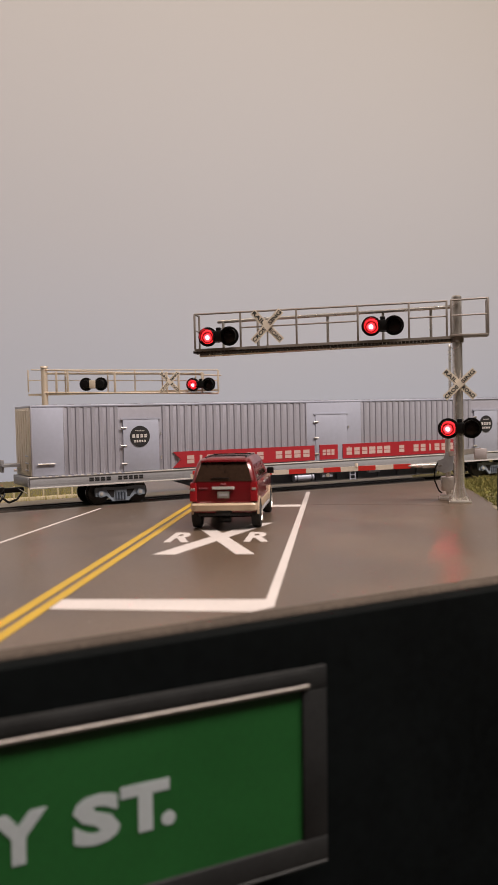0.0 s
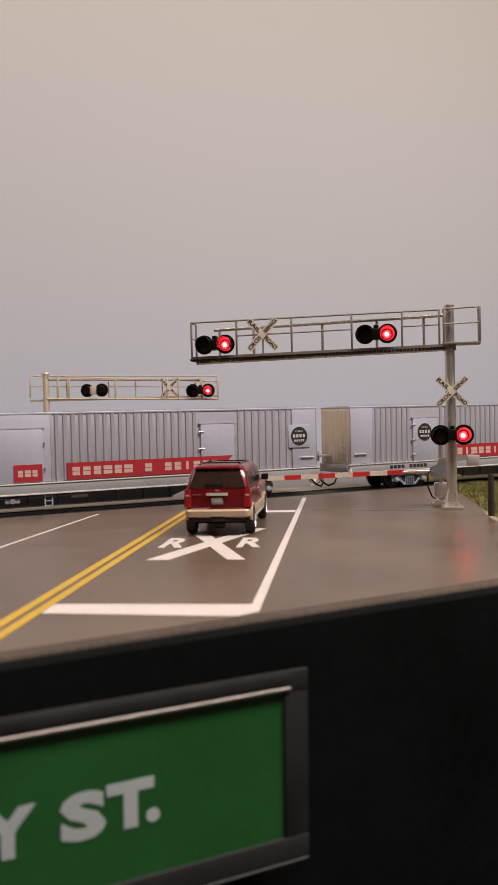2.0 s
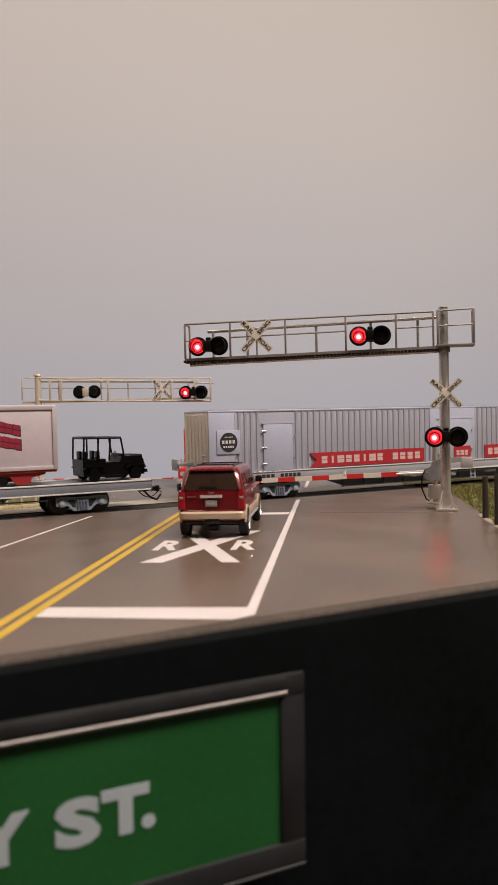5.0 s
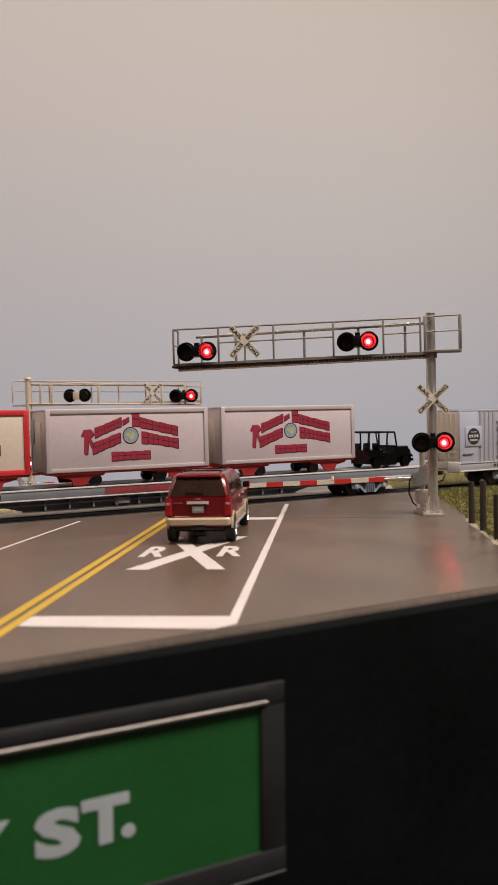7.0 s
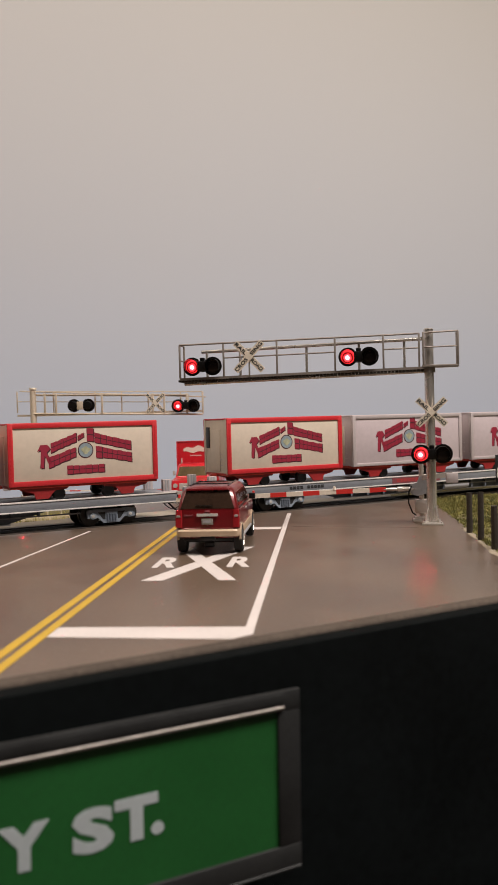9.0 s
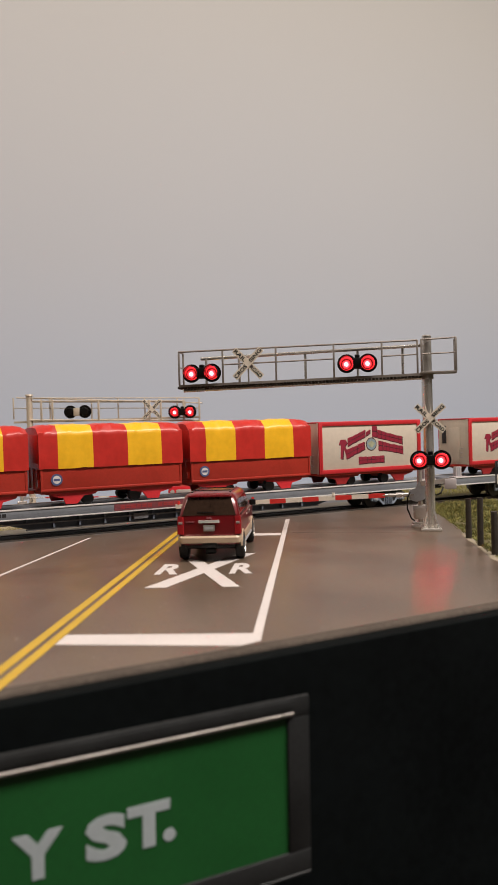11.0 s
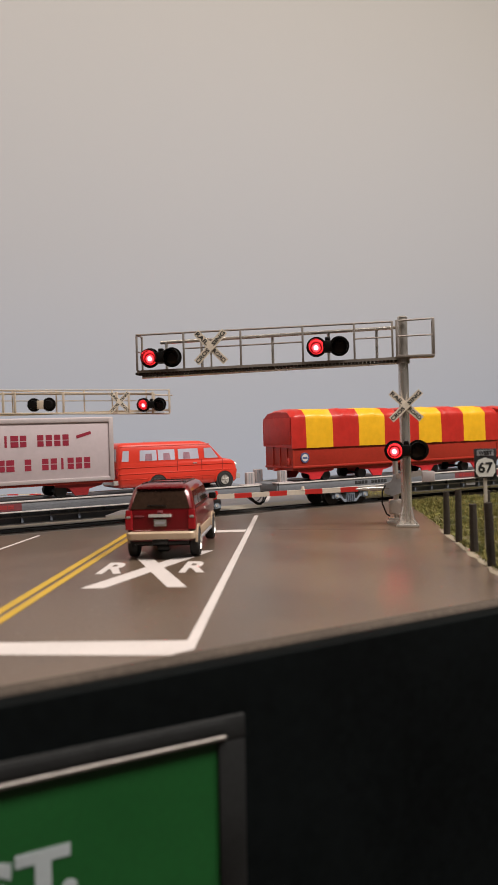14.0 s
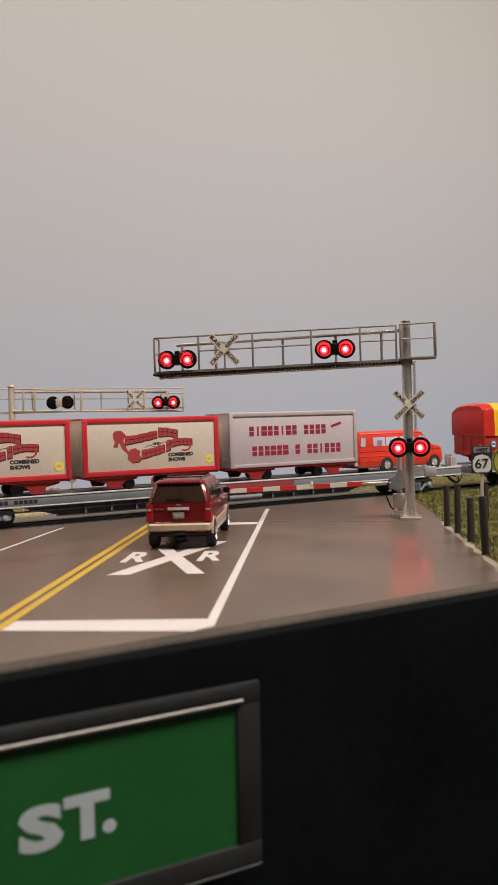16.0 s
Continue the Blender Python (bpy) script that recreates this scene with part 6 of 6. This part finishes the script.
def tarp_wagon(x0, x1, seed, label):
    """A red tub wagon under a striped tarpaulin."""
    cx, h = (x0 + x1) / 2, (x1 - x0) / 2
    w = rider("tarp_wagon", label, "wagon", cx, DECK_Z, "tarpaulin wagons on the flat car")
    rg = random.Random(seed)
    y0, y1 = 0.6, 28.4
    part("tub", bx(B(), -h + 0.8, h - 0.8, y0, y1, 7.6, 30.0, 0.4), BODY_RED, w, "dark red tub body")
    part("lower_ledge", bx(B(), -h + 0.6, h - 0.6, y0 - 0.35, y1 + 0.35, 7.4, 8.6, 0.25), BODY_RED, w)
    for s in (-1, 1):
        part("corner_post", bx(B(), s * (h - 1.2) - 0.6, s * (h - 1.2) + 0.6, y0 - 0.3, y0 + 0.6, 7.6, 30, 0.2), BODY_RED, w)
        for k in range(3):
            y = 6 + k * 7
            part("end_rib", bx(B(), s * (h - 0.7) - 0.4, s * (h - 0.7) + 0.4, y - 0.6, y + 0.6, 8.5, 24, 0.2), BODY_RED, w)
        part("tow_bar", bx(B(), min(s * (h - 1), s * (h + 2.2)), max(s * (h - 1), s * (h + 2.2)), 13, 16, 6.0, 7.6, 0.2), BODY_RED, w)
    part("tail_lamp", bx(B(), -h + 0.2, -h + 0.9, 3.0, 5.2, 9.5, 13.0, 0.3), VAN_RED, w)
    part("floor", bx(B(), -h + 1.2, h - 1.2, y0 + 0.6, y1 - 0.6, 6.2, 7.6), BODY_RED, w)
    undercarriage(w, h, WAGON_RED)
    sl = part("seal", disc(B(), -h + 8.4, y0 - 0.45, 13.0, 2.8, 0.4, 28), SEAL_NAVY, w, "round blue-edged seal")
    part("seal_face", disc(B(), -h + 8.4, y0 - 0.5, 13.0, 1.95, 0.1, 24), SEAL_WHITE, sl)
    part("seal_bar", bx(B(), -h + 6.9, -h + 9.9, y0 - 0.56, y0 - 0.5, 12.4, 13.5), SEAL_NAVY, sl)
    # the tarpaulin: one sheet in sewn strips, with sag and folds
    L = 2 * h
    cuts = [0.0, 0.125, 0.36, 0.60, 0.845, 1.0]
    prof = [(y0 - 0.75, 18.2), (y0 - 0.8, 23.5), (y0 - 0.7, 28.0), (y0 - 0.6, 33.6), (y0 - 0.4, 35.2), (y0 + 0.1, 36.0), (y0 + 3.4, 38.9), (y0 + 8.0, 39.3), ((y0 + y1) / 2, 39.5), (y1 - 8.0, 39.2), (y1 - 4.2, 38.6), (y1 - 0.1, 36.0), (y1 + 0.5, 33.2), (y1 + 0.7, 28.0), (y1 + 0.8, 19.4)]

    def surf(u, y, z):
        wob = noise.noise(Vector((u * 0.16 + seed * 9, y * 0.25, z * 0.22)))
        wob2 = noise.noise(Vector((u * 0.5 + seed * 5, y * 0.6, z * 0.6))) + 0.7 * noise.noise(Vector((u * 1.3, y * 1.1 + seed, z * 0.9)))
        edge = min(u, L - u)
        drop = -1.5 * max(0.0, 1 - edge / 4.2) ** 1.3 if z > 35.5 else 0.0
        sag = 0.14 * math.sin(u * 0.33 + seed) if z > 34 else 0.0
        return Vector((-h + u, y + (0.42 * wob + 0.2 * wob2) * (1 if z < 34 else 0.3) * (-1 if y < 14 else 1), z + (0.34 * wob + 0.36 * wob2 if z > 30 else 0) + drop + sag + (0.35 * wob if z < 20 else 0)))
    names = ("red", "yellow", "red", "yellow", "red")
    for k in range(5):
        bm = B()
        u0, u1 = cuts[k] * L, cuts[k + 1] * L
        n = max(4, int((u1 - u0) / 1.1))
        grid = [[bm.verts.new(surf(u0 + (u1 - u0) * i / n, y, z)) for y, z in prof] for i in range(n + 1)]
        for a, b in zip(grid, grid[1:]):
            for j in range(len(prof) - 1):
                bm.faces.new((a[j], a[j + 1], b[j + 1], b[j]))
        if k in (0, 4):
            ring = grid[0] if k == 0 else grid[-1]
            bm.faces.new(ring if k == 0 else ring[::-1])
        bmesh.ops.recalc_face_normals(bm, faces=bm.faces)
        if sum(f.normal.z for f in bm.faces) < 0:
            bmesh.ops.reverse_faces(bm, faces=bm.faces)
        part("tarpaulin_strip", bm, TARP_RED if names[k] == "red" else TARP_YELLOW, w, names[k] + " strip of the striped tarpaulin")
    for s in (0, 1):
        # folded flap at each end
        bm = B()
        x = -h - 0.25 if s == 0 else h + 0.05
        bx(bm, x, x + 0.2, y0 + 0.2, y1 - 0.2, 20.0 + rg.random(), 34.6, 0.05)
        part("end_flap", bm, TARP_RED, w, "red end flap")
    return w


tarp_wagon(-872.8, -797.6, 1, "red tub wagon under a red and yellow striped tarpaulin")
tarp_wagon(-951.6, -877.0, 2, "red tub wagon under a red and yellow striped tarpaulin")
tarp_wagon(-1031.4, -956.4, 3, "red tub wagon under a red and yellow striped tarpaulin")

VAN_BODY = [(2.6, 1.2, 62.6, 10.6, 2.0), (3.6, 0.4, 63.6, 11.2, 2.2), (8.5, 0.0, 64.0, 11.5, 2.2), (9.0, 0.2, 63.6, 11.3, 2.2), (12.2, 0.3, 63.0, 11.3, 2.2), (13.6, 0.5, 60.6, 11.2, 2.4), (14.2, 0.5, 57.0, 11.1, 2.4), (14.4, 0.5, 56.0, 11.1, 2.4), (17.5, 0.9, 53.2, 10.7, 2.4), (21.0, 1.4, 49.8, 10.2, 2.4), (22.4, 2.0, 47.4, 9.6, 2.6), (23.2, 3.4, 45.0, 8.6, 2.8)]


def van():
    """Length runs along the train; the body is built along y and turned."""
    c = rider("passenger_van", "bright red passenger van with chrome wheels on the flat car", "van", -1095.7, DECK_Z)
    c.scale = (1.04, 1.04, 1.04)
    body = part("body", loft(B(), VAN_BODY), VAN_RED, c, "bright red van body")
    kids = [body]
    for s in (-1, 1):
        side = "right" if s > 0 else "left"
        for f0, f1, seat in (((2.4, 3.4), (5.8, 6.4), False), ((11.4, 11.8), (20.2, 20.2), True), ((20.9, 20.9), (29.6, 29.6), True), ((31.4, 31.4), (42.4, 42.0), True), ((45.4, 45.4), (53.0, 49.4), False)):
            pane = part("side_window", glass_patch(VAN_BODY, side, 14.7, 19.7, f0, f1, 0.1), VAN_GLASS, c, "pale side window")
            part("window_gasket", glass_patch(VAN_BODY, side, 14.35, 20.05, (f0[0] - 0.4, f0[1] - 0.4), (f1[0] + 0.4, f1[1] + 0.4), 0.03), VAN_RED, pane)
            if seat:
                part("seat_shade", glass_patch(VAN_BODY, side, 14.8, 18.0, (f0[0] + 2.6, f0[1] + 2.8), (f0[0] + 6.4, f0[1] + 6.0), 0.13), VAN_SEAT, pane, "dim red seat back behind the glass")
            kids.append(pane)
        for z, ya, yb in ((11.6, 1.0, 61.0), (6.2, 1.0, 15.0), (6.2, 27.0, 50.0)):
            kids.append(part("body_crease", bx(B(), s * 11.32 - 0.16, s * 11.32 + 0.16, ya, yb, z, z + 0.35, 0.1), VAN_RED, c))
        for ya in (30.6, 43.6, 55.0):
            kids.append(part("door_seam", bx(B(), s * 11.3 - 0.06, s * 11.3 + 0.1, ya, ya + 0.22, 4.4, 14.2), HANGER_RED, c))
        kids.append(part("drip_rail", rod(B(), (s * 9.9, 2.4, 21.6), (s * 9.9, 48.4, 21.6), 0.3, seg=8), VAN_RED, c))
        kids.append(part("tail_lamp", bx(B(), s * 9.6 - 0.8, s * 9.6 + 0.8, -0.1, 0.8, 7.0, 11.4, 0.2), LAMP_RED, c))
        for y in (20.5, 56.0):
            bm = B()
            for i in range(14):
                t0, t1 = math.pi * i / 14, math.pi * (i + 1) / 14
                pts = [(y + rr * math.cos(t), 3.4 + rr * math.sin(t)) for t, rr in ((t0, 4.7), (t1, 4.7), (t1, 5.3), (t0, 5.3))]
                v = [bm.verts.new((s * 11.4 + dx, yy, z)) for dx in (-0.3, 0.35) for yy, z in pts]
                for f in ((0, 1, 2, 3), (7, 6, 5, 4), (0, 4, 5, 1), (2, 6, 7, 3), (1, 5, 6, 2), (3, 7, 4, 0)):
                    bm.faces.new([v[q] for q in f])
            bmesh.ops.recalc_face_normals(bm, faces=bm.faces)
            kids.append(part("arch_lip", bm, VAN_RED, c))
            # The dark of the wheel arch is a black disc on the uncut body.
            kids.append(part("arch_well", rod(B(), (s * 10.4, y, 3.6), (s * 11.62, y, 3.6), 4.7, seg=28), RUBBER, c))
            kids.append(car_wheel(c, s * 12.2, y, 3.75, 3.2, s))
        kids.append(part("swage_line", bx(B(), s * 11.4 - 0.25, s * 11.4 + 0.25, 1.0, 60.0, 8.6, 9.1, 0.15), VAN_RED, c))
        kids.append(part("headlight", disc(B(), s * 8.2, 63.2, 10.6, 1.6, 0.6, 20), CHROME, c))
        kids.append(part("door_handle", bx(B(), s * 11.35 - 0.2, s * 11.35 + 0.25, 39.0, 41.0, 12.4, 12.9), CHROME, c))
    kids.append(part("rear_window", glass_patch(VAN_BODY, "rear", 15.0, 20.6, (-8.6, -7.6), (8.6, 7.6), 0.1), VAN_GLASS, c))
    kids.append(part("windscreen", glass_patch(VAN_BODY, "front", 15.2, 21.2, (-9.2, -7.8), (9.2, 7.8), 0.1), VAN_GLASS, c))
    kids.append(part("rear_bumper", loft(B(), [(4.0, -1.6, 1.0, 10.6, 0.6), (6.0, -1.6, 1.0, 10.6, 0.6)]), CHROME, c, "chrome rear bumper"))
    kids.append(part("front_bumper", loft(B(), [(4.0, 62.4, 65.4, 10.8, 0.6), (6.2, 62.4, 65.4, 10.8, 0.6)]), CHROME, c, "chrome front bumper"))
    kids.append(part("chassis", bx(B(), -9, 9, 3, 60, 2.2, 3.4), BLACK, c))
    turn = Matrix.Translation((0, 15 * MM, 0)) @ Matrix.Rotation(radians(-90), 4, "Z") @ Matrix.Translation((0, -32 * MM, 0))
    for k in kids:
        k.matrix_basis = turn @ k.matrix_basis


VAN_SEAT = mat("van_seat", (0.3, 0.16, 0.2), 0.5, var=0.3, grain=400, blot=120, bump=0)
VAN_GLASS = mat("pale_glass", (0.42, 0.42, 0.5), 0.06, var=0.25, grain=60, blot=40, bump=0)
van()


def jeep():
    c = rider("jeep", "small black open jeep with a roll cage on the flat car", "jeep", -392.2, DECK_Z)
    c.scale = (0.84, 1.0, 1.0)
    tub = [(-18.2, 2.6), (-6.0, 2.6), (-4.6, 1.6), (5.0, 1.6), (6.6, 2.6), (18.4, 2.6), (18.8, 7.6), (17.6, 10.6), (6.4, 12.0), (4.6, 11.6), (3.6, 9.0), (-7.0, 9.0), (-7.6, 10.6), (-18.6, 10.6)]
    part("body", extrude_xz(B(), tub, 6.4, 23.8), JEEP_BLACK, c, "black tub and bonnet", smooth=False)
    part("bonnet", bx(B(), 6.2, 18.2, 7.6, 22.6, 10.2, 12.4, 0.9, 3), JEEP_BLACK, c)
    part("grille", bx(B(), 18.3, 19.2, 8.6, 21.6, 4.6, 9.8, 0.2), JEEP_BLACK, c)
    for y in (4.4, 22.4):
        for x0, x1 in ((-18.6, -6.2), (6.4, 18.8)):
            part("mudguard", extrude_xz(B(), [(x0, 6.4), (x0 + 1.6, 7.8), (x1 - 1.6, 7.8), (x1, 6.4), (x1 - 0.4, 6.0), (x1 - 2, 6.9), (x0 + 2, 6.9), (x0 + 0.4, 6.0)], y, y + 3.6), JEEP_BLACK, c, smooth=False)
        for x in (-12.2, 12.4):
            bm = rod(B(), (x, y + 0.2, 3.3), (x, y + 3.0, 3.3), 3.3, seg=24)
            wheel = part("wheel", bm, JEEP_BLACK, c, "black tyre")
            part("rim", rod(B(), (x, y + (0.0 if y < 10 else 2.8), 3.3), (x, y + (0.4 if y < 10 else 3.2), 3.3), 1.7, seg=16), JEEP_BLACK, wheel)
        for x0, z0, x1, z1 in ((-18, 10.4, -17.6, 21.0), (-17.6, 21.0, 4.2, 20.8), (4.2, 20.8, 6.0, 12.0), (-9.4, 21.0, -9.4, 10.4), (-2.0, 20.9, -3.0, 10.0)):
            part("cage_tube", rod(B(), (x0, y + 1.8, z0), (x1, y + 1.8, z1), 0.55, seg=8), JEEP_BLACK, c)
        part("door_sill", bx(B(), -6.0, 5.0, y + 1.2, y + 2.2, 2.0, 3.0, 0.2), JEEP_BLACK, c)
    for x, z in ((-17.6, 21.0), (-9.4, 21.0), (4.2, 20.8)):
        part("cage_tube", rod(B(), (x, 6.2, z), (x, 24.2, z), 0.55, seg=8), JEEP_BLACK, c)
    part("roof", bx(B(), -17.8, -8.8, 6.0, 24.4, 20.9, 21.7, 0.3), JEEP_BLACK, c)
    for y in (8.2, 16.4):
        for x in (-8.4, -16.2):
            part("seat", bx(B(), x, x + 4.4, y, y + 5.4, 8.6, 10.8, 0.5), JEEP_BLACK, c)
            part("seat_back", bx(B(), x - 0.6, x + 0.8, y, y + 5.4, 10.4, 14.6, 0.5), JEEP_BLACK, c)
    part("windscreen_frame", bx(B(), 5.4, 6.2, 6.2, 24.0, 11.8, 13.0, 0.2), JEEP_BLACK, c)
    bm = B()
    for i in range(14):
        t0, t1 = 6.2832 * i / 14, 6.2832 * (i + 1) / 14
        rod(bm, (2.4, 10.8 + 1.7 * math.cos(t0), 12.4 + 1.7 * math.sin(t0)), (2.4, 10.8 + 1.7 * math.cos(t1), 12.4 + 1.7 * math.sin(t1)), 0.22, seg=6)
    part("steering_wheel", bm, JEEP_BLACK, c)
    part("bumper", bx(B(), 18.9, 20.0, 5.4, 24.8, 3.4, 5.0, 0.2), JEEP_BLACK, c)


jeep()


def delivery_truck():
    c = thing("delivery_truck", "bright red delivery truck waiting on the road beyond the track", "truck", at(-70.6, 162.0, -2.45, 0.0))
    bm = extrude_xz(B(), [(0, 6.5), (60, 6.5), (60, 31.0), (0, 37.2)], -14.2, 14.2)
    bmesh.ops.rotate(bm, matrix=Matrix.Rotation(radians(90), 3, "Z"), verts=bm.verts)
    body = part("cargo_body", bm, TRUCK_RED, c, "tall red cargo body sloping down to the rear", smooth=False)
    # rolling doors along both sides, a rim round the front
    for s in (-1, 1):
        for k in range(4):
            y0 = 2.5 + k * 14.2
            zt = 35.0 - 6.2 * (y0 + 13.0) / 60
            d = part("roller_door", bx(B(), s * 14.3 - 0.25, s * 14.3 + 0.25, y0, y0 + 13.0, 8.0, zt, 0.12), TRUCK_RED, body)
            part("label_plate", bx(B(), s * 14.62 - 0.08, s * 14.62 + 0.08, y0 + 3.0, y0 + 9.0, 20.0, 26.0), SEAL_WHITE, d, "pale printed plate") if k == 0 else None
        part("rim", bx(B(), s * 14.0 - 0.4, s * 14.0 + 0.4, -0.35, 0.3, 6.6, 37.2, 0.15), TRUCK_RED, body)
    part("rim", bx(B(), -13.6, 13.6, -0.35, 0.3, 36.5, 37.3, 0.15), TRUCK_RED, body)
    # the maker's mark as a plain wavy shape over a thin bar
    up = [(-9.4 + 17.6 * i / 16, 31.6 + 0.7 * math.sin(i * 0.8) + 0.05 * i + 1.4 * math.sin(i * 3.1416 / 16)) for i in range(17)]
    dn = [(-9.4 + 17.6 * i / 16, 29.9 + 0.5 * math.sin(i * 0.8) + 0.05 * i - 1.0 * math.sin(i * 3.1416 / 16)) for i in range(17)]
    part("mark", extrude_xz(B(), up + dn[::-1], -0.16, -0.01), GATE_WHITE, body, "pale wavy mark", smooth=False)
    part("mark_bar", bx(B(), -4.6, 3.2, -0.14, -0.01, 26.7, 27.4), BANNER_PALE, body, smooth=False)
    cab = [(3.2, -40.0, -0.6, 11.4, 2.0), (9.0, -40.6, -0.6, 11.8, 2.0), (12.4, -39.0, -0.6, 11.6, 2.0), (13.6, -24.5, -0.6, 11.4, 1.6), (20.6, -19.6, -0.8, 10.6, 1.8), (22.2, -17.8, -1.2, 9.4, 1.8)]
    part("cab", loft(B(), cab), TRUCK_RED, c, "rounded red cab with a bonnet")
    part("windscreen", glass_patch(cab, "rear", 14.4, 20.4, (-10.0, -9.0), (10.0, 9.0), 0.12), BRONZE_GLASS, c, "bronze windscreen")
    part("bumper", loft(B(), [(3.6, -42.6, -40.0, 12.2, 0.8), (5.8, -42.6, -40.0, 12.2, 0.8)]), CHROME, c, "chrome bumper")
    part("grille", bx(B(), -6.0, 6.0, -40.9, -40.2, 6.6, 10.6, 0.2), CHROME, c)
    part("chassis", bx(B(), -8, 8, -36, 58, 3.4, 6.5), BLACK, c)
    part("exhaust_stack", rod(B(), (-10.6, -1.6, 12.0), (-10.6, -1.6, 25.4), 0.5, seg=10), CHROME, c)
    for s in (-1, 1):
        part("side_window", glass_patch(cab, "right" if s > 0 else "left", 14.6, 19.8, (-20.5, -16.5), (-6.0, -6.0), 0.1), BRONZE_GLASS, c)
        part("headlight", disc(B(), s * 8.6, -40.7, 9.0, 1.5, 0.6, 18), CHROME, c)
        part("mirror", bx(B(), s * 12.8 - 0.8, s * 12.8 + 0.8, -20.4, -19.8, 14.6, 17.6, 0.2), CHROME, c)
        for y in (-30.0, 45.0):
            car_wheel(c, s * 11.6, y, 5.0, 3.4, s)


delivery_truck()


# ---- movement ----
def spot(u, z):
    rows = []
    for t, s in TRAVEL:
        x, y = along(u + s, OFFSET)
        rows.append((t, at(x, y, z, HEADING)))
    return rows


def motions():
    for ob, u, z in RIDERS:
        walk(ob, spot(u, z))
    ts = [t for t, _ in TRAVEL]
    ss = [s for _, s in TRAVEL]
    steps = [i / 15 for i in range(241)]
    gone = np.interp(steps, ts, ss)
    for w in WHEELS:
        base = w.location.copy()
        walk(w, [(t, Matrix.Translation(base) @ Matrix.Rotation(float(g) / 5.2, 4, "Y")) for t, g in zip(steps, gone)])
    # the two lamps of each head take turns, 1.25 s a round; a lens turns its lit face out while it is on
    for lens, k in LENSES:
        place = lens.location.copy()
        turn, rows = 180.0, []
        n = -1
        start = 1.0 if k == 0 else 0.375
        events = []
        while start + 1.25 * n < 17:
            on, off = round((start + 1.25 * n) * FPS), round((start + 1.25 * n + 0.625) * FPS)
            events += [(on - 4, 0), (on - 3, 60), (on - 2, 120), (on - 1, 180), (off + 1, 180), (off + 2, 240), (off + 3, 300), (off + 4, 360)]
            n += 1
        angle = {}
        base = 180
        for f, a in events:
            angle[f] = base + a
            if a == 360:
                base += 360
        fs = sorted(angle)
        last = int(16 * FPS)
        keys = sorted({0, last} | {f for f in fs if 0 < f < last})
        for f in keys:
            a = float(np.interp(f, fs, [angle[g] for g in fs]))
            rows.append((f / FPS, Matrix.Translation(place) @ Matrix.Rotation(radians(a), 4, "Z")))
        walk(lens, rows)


motions()
